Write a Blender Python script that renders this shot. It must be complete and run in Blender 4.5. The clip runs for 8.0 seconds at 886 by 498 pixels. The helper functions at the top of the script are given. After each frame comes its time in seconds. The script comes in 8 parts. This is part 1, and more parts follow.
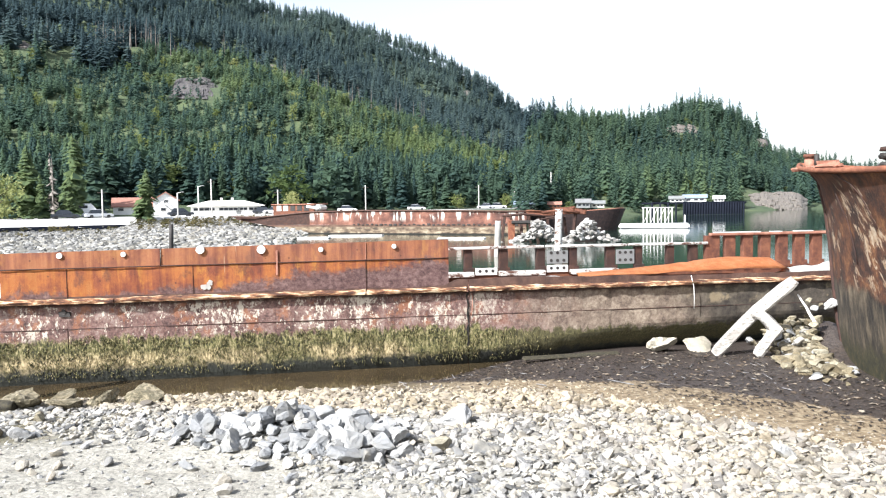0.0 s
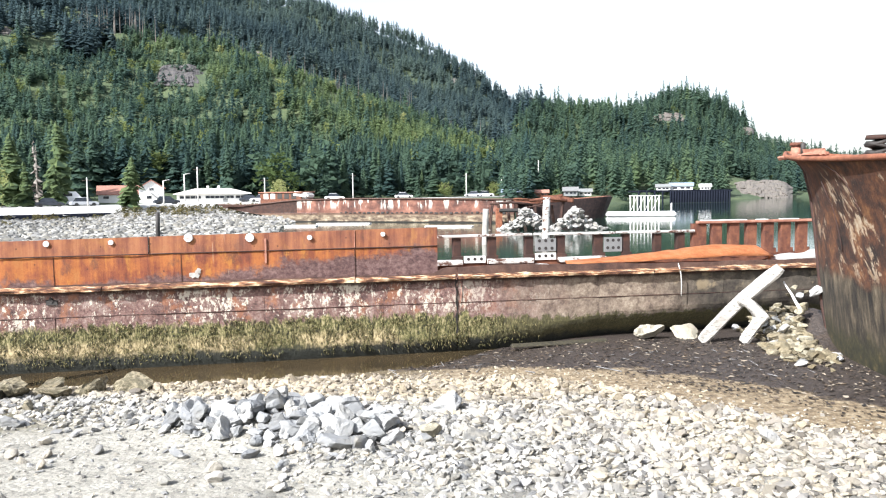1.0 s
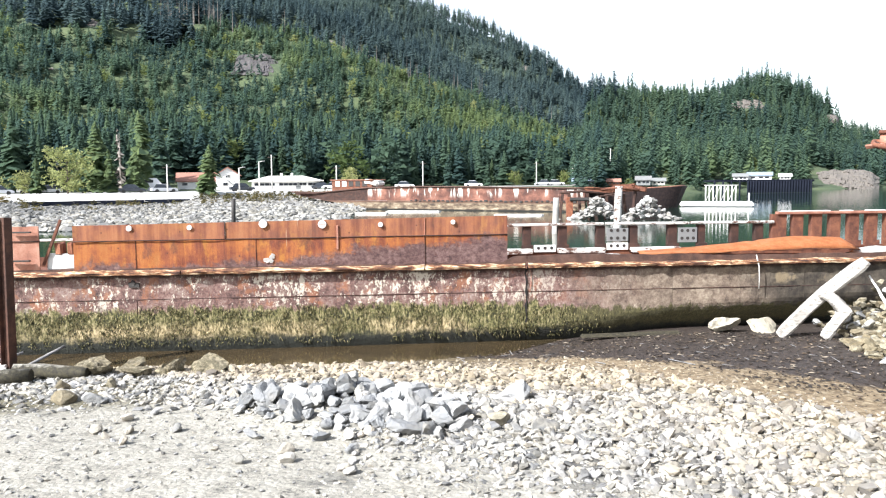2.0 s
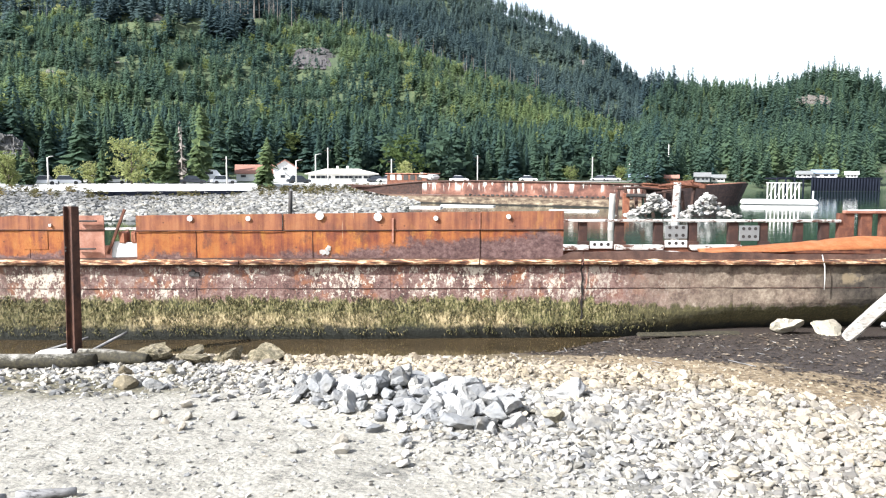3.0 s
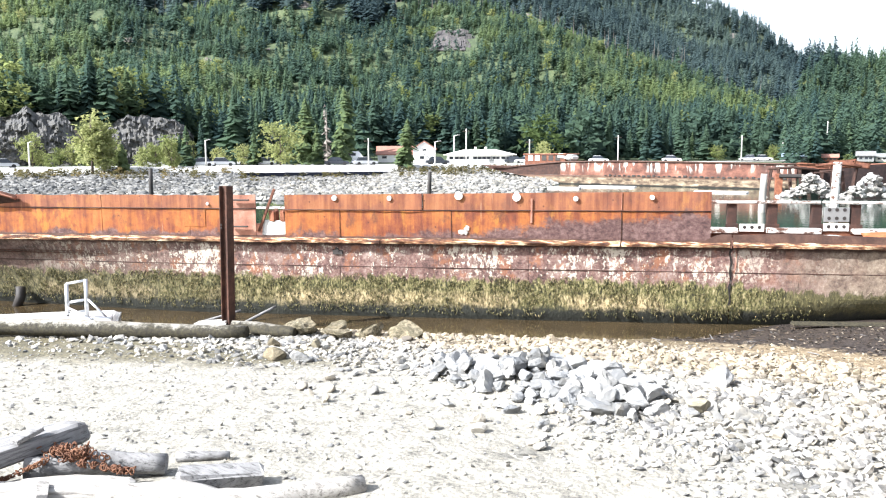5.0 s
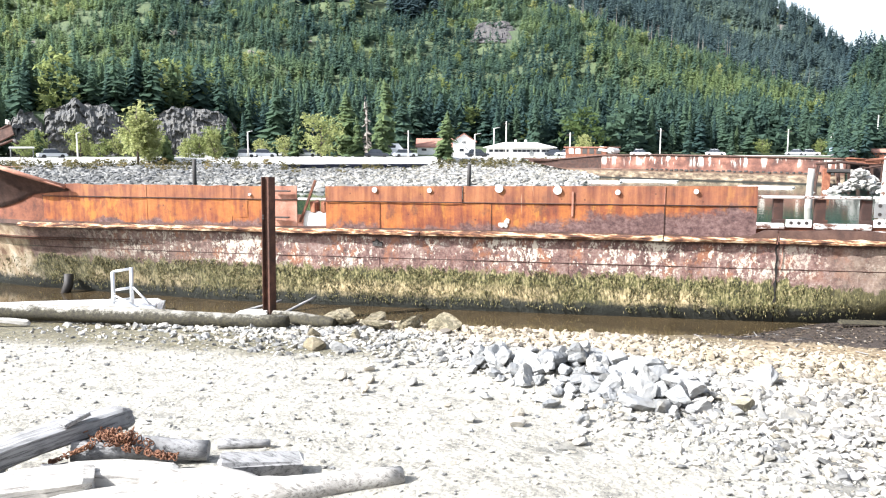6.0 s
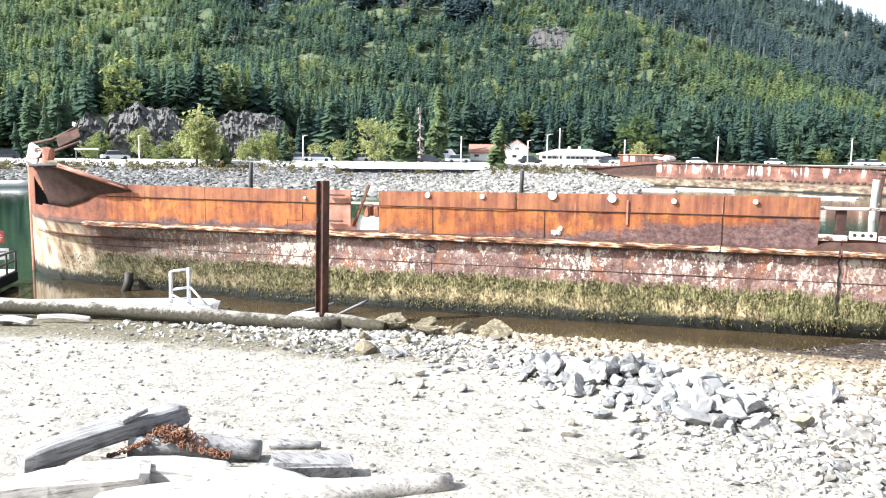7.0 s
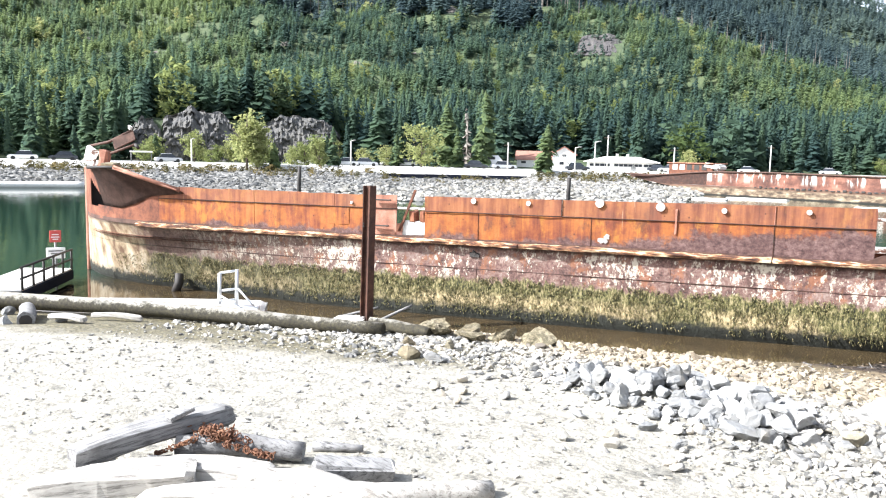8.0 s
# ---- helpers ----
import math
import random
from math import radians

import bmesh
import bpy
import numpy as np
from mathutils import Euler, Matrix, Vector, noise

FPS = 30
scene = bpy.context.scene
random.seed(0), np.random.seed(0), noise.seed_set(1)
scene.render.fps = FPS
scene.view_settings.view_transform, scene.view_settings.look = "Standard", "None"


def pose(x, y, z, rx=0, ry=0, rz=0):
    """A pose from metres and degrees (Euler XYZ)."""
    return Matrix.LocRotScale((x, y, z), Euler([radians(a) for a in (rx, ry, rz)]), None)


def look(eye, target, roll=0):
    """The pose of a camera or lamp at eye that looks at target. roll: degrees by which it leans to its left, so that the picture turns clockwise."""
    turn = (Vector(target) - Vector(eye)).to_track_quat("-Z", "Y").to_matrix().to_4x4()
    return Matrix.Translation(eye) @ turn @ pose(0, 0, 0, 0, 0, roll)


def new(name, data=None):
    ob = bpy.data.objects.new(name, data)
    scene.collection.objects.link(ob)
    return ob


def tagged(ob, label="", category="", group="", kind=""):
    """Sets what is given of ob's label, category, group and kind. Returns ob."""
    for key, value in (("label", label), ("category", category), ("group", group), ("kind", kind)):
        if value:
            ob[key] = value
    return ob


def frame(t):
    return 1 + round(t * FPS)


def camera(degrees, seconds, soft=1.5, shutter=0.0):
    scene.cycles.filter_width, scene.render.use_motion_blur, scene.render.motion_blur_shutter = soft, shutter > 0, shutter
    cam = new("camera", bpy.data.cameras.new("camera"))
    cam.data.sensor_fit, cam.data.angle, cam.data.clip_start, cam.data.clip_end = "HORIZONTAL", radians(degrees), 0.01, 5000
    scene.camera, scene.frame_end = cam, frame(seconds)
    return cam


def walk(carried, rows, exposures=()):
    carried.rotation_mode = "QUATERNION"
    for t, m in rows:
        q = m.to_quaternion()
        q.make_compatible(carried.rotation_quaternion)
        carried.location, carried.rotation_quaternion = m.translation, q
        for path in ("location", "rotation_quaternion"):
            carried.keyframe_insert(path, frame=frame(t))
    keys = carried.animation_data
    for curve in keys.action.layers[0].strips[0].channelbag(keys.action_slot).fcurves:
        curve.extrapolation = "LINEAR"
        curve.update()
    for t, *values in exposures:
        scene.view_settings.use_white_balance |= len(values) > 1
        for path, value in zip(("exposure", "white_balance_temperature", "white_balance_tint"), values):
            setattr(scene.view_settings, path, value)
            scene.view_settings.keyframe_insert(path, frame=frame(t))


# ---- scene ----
cam = camera(57.82, 8.0, soft=1.15)
PATH = [
    (0, pose(-0.000, 0.000, 4.300, 86.607, 0.773, 0.001)),
    (0.5, pose(-0.013, -0.027, 4.292, 86.026, 0.532, -1.754)),
    (1, pose(-0.040, -0.033, 4.298, 85.746, 0.749, -0.901)),
    (1.5, pose(-0.052, -0.025, 4.294, 85.338, 0.793, 1.614)),
    (3, pose(-0.119, 0.064, 4.279, 84.578, -0.113, 7.915)),
    (3.5, pose(-0.146, 0.092, 4.277, 84.665, 0.154, 9.994)),
    (4, pose(-0.156, 0.124, 4.277, 84.659, 0.380, 13.150)),
    (4.5, pose(-0.165, 0.150, 4.265, 83.801, 0.387, 15.871)),
    (6, pose(-0.223, 0.189, 4.247, 82.707, -0.107, 20.472)),
    (6.5, pose(-0.237, 0.210, 4.240, 82.758, -0.162, 22.431)),
    (7, pose(-0.257, 0.195, 4.252, 83.081, -0.737, 24.198)),
    (7.5, pose(-0.278, 0.196, 4.251, 83.052, -0.718, 26.105)),
    (8, pose(-0.263, 0.201, 4.257, 83.437, -1.327, 27.507)),
]
walk(cam, PATH, [(0.0, 1.12, 6250, 10), (1.5, 1.15, 6250, 10), (3.5, 1.15, 6250, 10), (4.0, 1.38, 6250, 10), (4.5, 1.46, 6250, 10), (8.0, 1.48, 6250, 10)])

# ---- light ----
SUN = Vector((-0.56, -0.52, 0.645)).normalized()
world = bpy.data.worlds.new("sky")
scene.world = world
world.use_nodes = True
wn = world.node_tree
sky = wn.nodes.new("ShaderNodeTexSky")
sky.sky_type = "NISHITA"
sky.sun_disc = False
sky.sun_elevation = math.asin(SUN.z)
sky.sun_rotation = math.atan2(SUN.x, SUN.y)
sky.air_density, sky.dust_density, sky.ozone_density = 1.0, 2.2, 1.0
wn.nodes["Background"].inputs["Strength"].default_value = 0.14
veil = wn.nodes.new("ShaderNodeHueSaturation")
veil.inputs["Saturation"].default_value = 0.5
wn.links.new(sky.outputs[0], veil.inputs["Color"])
wn.links.new(veil.outputs[0], wn.nodes["Background"].inputs["Color"])
sun = new("sun", bpy.data.lights.new("sun", "SUN"))
sun.data.energy, sun.data.angle, sun.data.color = 5.0, radians(0.53), (1.0, 0.985, 0.97)
sun.matrix_world = look(SUN * 100, (0, 0, 0))


# ---- materials ----
class Nodes:
    """A short hand for node materials, in world metres."""

    def __init__(self, name):
        self.m = bpy.data.materials.new(name)
        self.m.use_nodes = True
        self.t = self.m.node_tree
        self.b = self.t.nodes["Principled BSDF"]
        self.dim = 0.76
        self.pos = self.t.nodes.new("ShaderNodeNewGeometry").outputs["Position"]

    def put(self, sock, v):
        if hasattr(v, "is_linked"):
            self.t.links.new(v, sock)
        elif isinstance(v, tuple) and len(v) == 3 and sock.type == "RGBA":
            sock.default_value = (*v, 1)
        else:
            sock.default_value = v

    def noise(self, scale, detail=4.0, rough=0.55, vec=None, warp=0.0):
        n = self.t.nodes.new("ShaderNodeTexNoise")
        self.put(n.inputs["Vector"], vec or self.pos)
        n.inputs["Scale"].default_value, n.inputs["Detail"].default_value = scale, detail
        n.inputs["Roughness"].default_value, n.inputs["Distortion"].default_value = rough, warp
        return n.outputs["Fac"]

    def cells(self, scale, vec=None, feature="F1", out="Distance"):
        n = self.t.nodes.new("ShaderNodeTexVoronoi")
        n.feature = feature
        self.put(n.inputs["Vector"], vec or self.pos)
        n.inputs["Scale"].default_value = scale
        return n.outputs[out]

    def stretch(self, x, y, z, vec=None):
        n = self.t.nodes.new("ShaderNodeVectorMath")
        n.operation = "MULTIPLY"
        self.put(n.inputs[0], vec or self.pos)
        n.inputs[1].default_value = (x, y, z)
        return n.outputs[0]

    def axis(self, k):
        n = self.t.nodes.new("ShaderNodeSeparateXYZ")
        self.put(n.inputs[0], self.pos)
        return n.outputs[k]

    def calc(self, op, a, b=0.0, clamp=False):
        n = self.t.nodes.new("ShaderNodeMath")
        n.operation, n.use_clamp = op, clamp
        self.put(n.inputs[0], a)
        self.put(n.inputs[1], b)
        return n.outputs[0]

    def step(self, v, lo, hi):
        n = self.t.nodes.new("ShaderNodeMapRange")
        n.interpolation_type = "SMOOTHSTEP"
        self.put(n.inputs["Value"], v)
        n.inputs["From Min"].default_value, n.inputs["From Max"].default_value = lo, hi
        return n.outputs["Result"]

    def mix(self, f, a, b):
        n = self.t.nodes.new("ShaderNodeMix")
        n.data_type = "RGBA"
        self.put(n.inputs[0], f)
        self.put(n.inputs[6], a)
        self.put(n.inputs[7], b)
        return n.outputs[2]

    def ramp(self, f, *stops):
        n = self.t.nodes.new("ShaderNodeValToRGB")
        e = n.color_ramp.elements
        while len(e) < len(stops):
            e.new(0.5)
        for k, (p, c) in enumerate(stops):
            e[k].position, e[k].color = p, (*c, 1)
        self.put(n.inputs[0], f)
        return n.outputs[0]

    def attr(self, name):
        n = self.t.nodes.new("ShaderNodeAttribute")
        n.attribute_name = name
        return n.outputs["Fac"]

    def rand(self):
        return self.t.nodes.new("ShaderNodeObjectInfo").outputs["Random"]

    def island(self):
        return self.t.nodes.new("ShaderNodeNewGeometry").outputs["Random Per Island"]

    def done(self, color, rough=0.8, metal=0.0, bump=None, depth=0.02, strength=0.6, spec=None):
        if self.dim != 1.0:
            d = self.t.nodes.new("ShaderNodeHueSaturation")
            d.inputs["Value"].default_value = self.dim
            self.put(d.inputs["Color"], color)
            color = d.outputs[0]
        self.put(self.b.inputs["Base Color"], color)
        self.put(self.b.inputs["Roughness"], rough)
        self.put(self.b.inputs["Metallic"], metal)
        if spec is not None:
            self.b.inputs["Specular IOR Level"].default_value = spec
        if bump is not None:
            n = self.t.nodes.new("ShaderNodeBump")
            n.inputs["Strength"].default_value, n.inputs["Distance"].default_value = strength, depth
            self.put(n.inputs["Height"], bump)
            self.t.links.new(n.outputs[0], self.b.inputs["Normal"])
        return self.m


def plain(name, a, b, scale=3.0, rough=0.7, metal=0.0, depth=0.01):
    n = Nodes(name)
    n.dim = 1.0
    f = n.noise(scale, 6, 0.65)
    g = n.noise(scale * 7, 4, 0.6)
    c = n.mix(n.calc("MULTIPLY", f, g), a, b)
    c = n.mix(n.step(f, 0.3, 0.7), c, n.mix(g, b, a))
    return n.done(c, rough, metal, g, depth)


def rust_orange(name="rust_orange", dull=0.0):
    """Bright rusted bulwark plate with a worn grey-purple foot."""
    n = Nodes(name)
    n.dim = 0.62
    big = n.noise(0.9, 6, 0.6)
    run = n.noise(1.0, 5, 0.6, n.stretch(7, 7, 0.5))
    fine = n.noise(24, 4, 0.7)
    c = n.ramp(n.calc("ADD", n.calc("ADD", n.calc("MULTIPLY", run, 0.34), n.calc("MULTIPLY", big, 0.36)), n.calc("MULTIPLY", n.noise(3.3, 6, 0.7), 0.30)), (0.36, (0.10, 0.034, 0.024)), (0.45, (0.32, 0.085, 0.034)),
               (0.54, (0.56, 0.185, 0.040)), (0.68, (0.66, 0.30, 0.09)))
    bright = n.step(n.noise(1.0, 6, 0.7, n.stretch(2.2, 2.2, 1.0)), 0.54, 0.66)
    c = n.mix(n.calc("MULTIPLY", bright, 0.65), c, (0.76, 0.335, 0.05))
    soot = n.step(n.noise(1.0, 7, 0.72, n.stretch(1.6, 1.6, 0.9)), 0.56, 0.66)
    c = n.mix(n.calc("MULTIPLY", soot, 0.75), c, (0.16, 0.065, 0.042))
    if dull:
        c = n.mix(dull, c, n.ramp(run, (0.35, (0.24, 0.095, 0.062)), (0.6, (0.46, 0.215, 0.13))))
    # worn foot, rising and fading along the plates
    z, x = n.axis(2), n.axis(0)
    hgt = n.calc("ADD", n.calc("MULTIPLY", n.step(x, -8.0, 0.0), 0.56), 2.17)
    foot = n.step(n.calc("SUBTRACT", n.calc("ADD", hgt, n.calc("MULTIPLY", n.calc("SUBTRACT", n.noise(1.5, 8, 0.72), 0.5), 1.3)), z), -0.10, 0.10)
    grey = n.ramp(n.noise(7, 8, 0.78, n.stretch(1, 1, 1.3)), (0.36, (0.05, 0.030, 0.030)), (0.50, (0.17, 0.10, 0.095)), (0.64, (0.32, 0.215, 0.19)))
    c = n.mix(foot, c, grey)
    pale = n.step(n.noise(1.0, 3, 0.5, n.stretch(16, 16, 0.9)), 0.69, 0.76)
    c = n.mix(n.calc("MULTIPLY", pale, 0.6), c, (0.68, 0.50, 0.32))
    spot = n.step(n.cells(3.1), 0.085, 0.05)
    c = n.mix(n.calc("MULTIPLY", spot, 0.75), c, (0.10, 0.035, 0.02))
    return n.done(n.mix(n.calc("MULTIPLY", fine, 0.35), c, (0.16, 0.05, 0.03)), 0.85, 0.0, n.calc("ADD", fine, n.calc("MULTIPLY", big, 0.5)), 0.02)


def hull_paint():
    """Ship's side: flaking red paint above, weed and barnacles below the tide mark, black at the foot."""
    n = Nodes("hull_weathered")
    n.dim = 0.78
    z, x = n.axis(2), n.axis(0)
    big, fine = n.noise(0.7, 6, 0.6), n.noise(18, 5, 0.7)
    drip = n.noise(1.0, 7, 0.7, n.stretch(4.6, 4.6, 2.4))
    fleck = n.noise(1.0, 7, 0.75, n.stretch(9.5, 9.5, 5.0))
    red = n.ramp(n.calc("ADD", n.calc("MULTIPLY", n.noise(2.6, 8, 0.75), 0.6), n.calc("MULTIPLY", n.noise(16, 6, 0.75), 0.4)), (0.36, (0.028, 0.018, 0.018)), (0.44, (0.12, 0.066, 0.058)), (0.51, (0.235, 0.135, 0.112)), (0.58, (0.33, 0.235, 0.20)), (0.66, (0.48, 0.40, 0.34)))
    drab = n.ramp(n.calc("ADD", n.calc("MULTIPLY", n.noise(2.2, 7, 0.65), 0.45), n.calc("MULTIPLY", n.noise(9.0, 7, 0.75), 0.55)), (0.36, (0.06, 0.044, 0.032)), (0.46, (0.19, 0.14, 0.105)), (0.55, (0.32, 0.25, 0.185)), (0.66, (0.50, 0.43, 0.33)))
    right = n.step(n.calc("ADD", x, n.calc("MULTIPLY", big, 3.0)), 2.6, 5.5)
    # right end: dull grey-brown, darkened further with the overhang's shadow painted in
    dull = n.ramp(n.noise(2.0, 7, 0.7), (0.36, (0.035, 0.028, 0.022)), (0.52, (0.10, 0.082, 0.062)), (0.66, (0.20, 0.165, 0.12)))
    bare = n.calc("MULTIPLY", n.step(n.noise(0.9, 5, 0.6), 0.52, 0.58), n.step(z, 1.35, 1.5))
    dull = n.mix(n.calc("MULTIPLY", bare, 0.7), dull, (0.36, 0.28, 0.17))
    drab = n.mix(n.step(n.calc("ADD", x, n.calc("MULTIPLY", n.noise(1.3, 5), 3.0)), 7.2, 9.2), drab, dull)
    c = n.mix(right, red, drab)
    zone = n.calc("MULTIPLY", n.calc("MULTIPLY", n.step(z, 0.95, 1.2), n.step(x, 4.5, -1.5)), n.step(x, -19.5, -15.0))
    white = n.calc("MULTIPLY", n.step(n.calc("ADD", n.calc("ADD", n.calc("MULTIPLY", fleck, 0.75), n.calc("MULTIPLY", fine, 0.32)), n.calc("MULTIPLY", n.noise(0.8, 3), 0.36)), 0.745, 0.785), zone)
    rusty = n.step(n.noise(1.0, 7, 0.75, n.stretch(2.4, 2.4, 1.6)), 0.52, 0.60)
    c = n.mix(n.calc("MULTIPLY", n.calc("MULTIPLY", rusty, 0.7), zone), c, n.mix(fine, (0.20, 0.06, 0.03), (0.50, 0.22, 0.10)))
    c = n.mix(white, c, (0.72, 0.64, 0.52))
    # weed band with an uneven, dripping upper edge
    edge = n.calc("ADD", z, n.calc("ADD", n.calc("MULTIPLY", n.calc("SUBTRACT", drip, 0.5), 0.9), n.calc("MULTIPLY", n.step(x, 0.2, 3.5), 0.20)))
    weed = n.step(edge, 1.12, 0.98)
    tuft = n.noise(1.0, 7, 0.75, n.stretch(19, 19, 7.5))
    green = n.ramp(tuft, (0.40, (0.022, 0.022, 0.010)), (0.47, (0.12, 0.115, 0.036)), (0.53, (0.24, 0.215, 0.085)), (0.60, (0.46, 0.385, 0.21)))
    cream = n.ramp(tuft, (0.37, (0.06, 0.05, 0.025)), (0.46, (0.36, 0.28, 0.13)), (0.56, (0.70, 0.56, 0.33)))
    low = n.calc("MULTIPLY", n.step(z, 0.82, 0.5), n.calc("MULTIPLY", n.step(n.noise(0.33, 3), 0.47, 0.60), n.step(x, 1.5, -1.0)))
    g = n.mix(low, green, cream)
    moss = n.ramp(tuft, (0.3, (0.045, 0.04, 0.02)), (0.55, (0.13, 0.115, 0.045)), (0.75, (0.27, 0.22, 0.11)))
    g = n.mix(n.step(x, 0.8, 2.5), g, moss)
    c = n.mix(weed, c, g)
    # darker olive-brown towards the bow, partly the flare's shade put in as colour
    c = n.mix(n.calc("MULTIPLY", n.step(n.calc("ADD", x, n.calc("MULTIPLY", n.noise(0.8, 5), 4.0)), -8.5, -13.5), 0.4), c, (0.075, 0.064, 0.042))
    # bleached bow
    bow = n.step(n.calc("ADD", x, n.calc("MULTIPLY", n.calc("SUBTRACT", n.noise(1.1, 5, 0.6), 0.5), 3.5)), -19.6, -20.3)
    pale = n.ramp(n.noise(1.0, 6, 0.65, n.stretch(2, 2, 1)), (0.36, (0.16, 0.09, 0.05)), (0.48, (0.42, 0.32, 0.20)), (0.62, (0.66, 0.57, 0.43)))
    c = n.mix(n.calc("MULTIPLY", bow, n.step(z, 2.05, 1.85)), c, pale)
    rise = n.calc("ADD", z, n.calc("MULTIPLY", n.calc("SUBTRACT", n.noise(4.5, 5, 0.7), 0.5), 0.5))
    # ragged dark band below the rubbing strake: its shadow put into the colour
    strake_shade = n.calc("MULTIPLY", n.step(n.calc("ADD", z, n.calc("MULTIPLY", n.noise(1.0, 6, 0.7, n.stretch(3, 3, 1.2)), 0.22)), 1.95, 2.02), n.step(x, -19.0, -17.5))
    c = n.mix(n.calc("MULTIPLY", strake_shade, 0.85), c, n.mix(fine, (0.02, 0.012, 0.01), (0.09, 0.04, 0.026)))
    black = n.step(rise, 0.46, 0.24)
    c = n.mix(black, c, (0.022, 0.024, 0.016))
    return n.done(c, 0.86, 0.0, n.calc("ADD", n.calc("MULTIPLY", tuft, n.calc("MULTIPLY", weed, 1.4)), n.calc("MULTIPLY", fine, 0.5)), 0.05, 0.8)


def rust_dark(name="rust_dark", a=(0.055, 0.022, 0.016), b=(0.17, 0.062, 0.034), c=(0.33, 0.14, 0.07)):
    n = Nodes(name)
    f = n.noise(3.0, 7, 0.68)
    fine = n.noise(30, 4, 0.7)
    col = n.ramp(n.calc("ADD", n.calc("MULTIPLY", f, 0.75), n.calc("MULTIPLY", fine, 0.25)), (0.32, a), (0.5, b), (0.72, c))
    return n.done(col, 0.85, 0.0, fine, 0.012)


def ledge_rust():
    """Rotten, flaking rubbing strake."""
    n = Nodes("rust_flaking")
    f = n.noise(1.0, 7, 0.7, n.stretch(2.2, 6, 16))
    col = n.ramp(f, (0.36, (0.035, 0.018, 0.013)), (0.45, (0.13, 0.055, 0.032)), (0.52, (0.34, 0.16, 0.07)), (0.585, (0.70, 0.56, 0.36)), (0.7, (0.78, 0.68, 0.50)))
    return n.done(col, 0.9, 0.0, f, 0.03, 0.9)


def ship_side():
    """Tall rusted bow with pale scraped streaks running down and aft."""
    n = Nodes("ship_side_rust")
    y, z = n.axis(1), n.axis(2)
    base = n.ramp(n.noise(1.6, 8, 0.74), (0.38, (0.014, 0.007, 0.005)), (0.47, (0.055, 0.022, 0.012)), (0.56, (0.120, 0.046, 0.019)), (0.67, (0.27, 0.13, 0.05)))
    comb = n.t.nodes.new("ShaderNodeCombineXYZ")
    n.put(comb.inputs[0], n.calc("ADD", n.calc("MULTIPLY", y, 0.80), n.calc("MULTIPLY", z, -0.60)))
    n.put(comb.inputs[1], n.calc("ADD", n.calc("MULTIPLY", y, 0.60), n.calc("MULTIPLY", z, 0.80)))
    along = n.stretch(3.6, 1.3, 1.0, comb.outputs[0])
    s = n.noise(1.0, 9, 0.74, along, 0.5)
    patch = n.step(n.noise(0.75, 4, 0.55), 0.44, 0.60)
    zone = n.calc("MULTIPLY", n.step(z, 2.0, 2.7), n.step(z, 4.75, 4.3))
    streak = n.calc("MULTIPLY", n.step(n.calc("ADD", s, n.calc("MULTIPLY", patch, 0.12)), 0.635, 0.665), zone)
    c = n.mix(streak, base, n.ramp(n.noise(9, 5), (0.3, (0.28, 0.16, 0.075)), (0.65, (0.50, 0.42, 0.31))))
    grey = n.ramp(n.noise(1.0, 6, 0.65, n.stretch(3, 3, 1)), (0.38, (0.010, 0.008, 0.006)), (0.48, (0.042, 0.033, 0.022)), (0.57, (0.095, 0.074, 0.048)), (0.68, (0.20, 0.16, 0.105)))
    lower = n.step(n.calc("ADD", z, n.calc("MULTIPLY", n.noise(1.3, 5), 0.7)), 2.75, 2.45)
    c = n.mix(lower, c, grey)
    weed = n.step(n.calc("ADD", z, n.calc("MULTIPLY", n.noise(2.2, 5), 1.0)), 1.85, 1.2)
    c = n.mix(weed, c, n.ramp(n.noise(5, 6, 0.7), (0.34, (0.012, 0.013, 0.006)), (0.55, (0.045, 0.040, 0.016)), (0.75, (0.13, 0.095, 0.038))))
    black = n.step(n.noise(1.0, 5, 0.6, n.stretch(5, 5, 0.7)), 0.66, 0.74)
    c = n.mix(n.calc("MULTIPLY", black, n.step(z, 2.8, 2.2)), c, (0.025, 0.02, 0.018))
    return n.done(c, 0.8, 0.0, n.noise(14, 5, 0.7), 0.02)


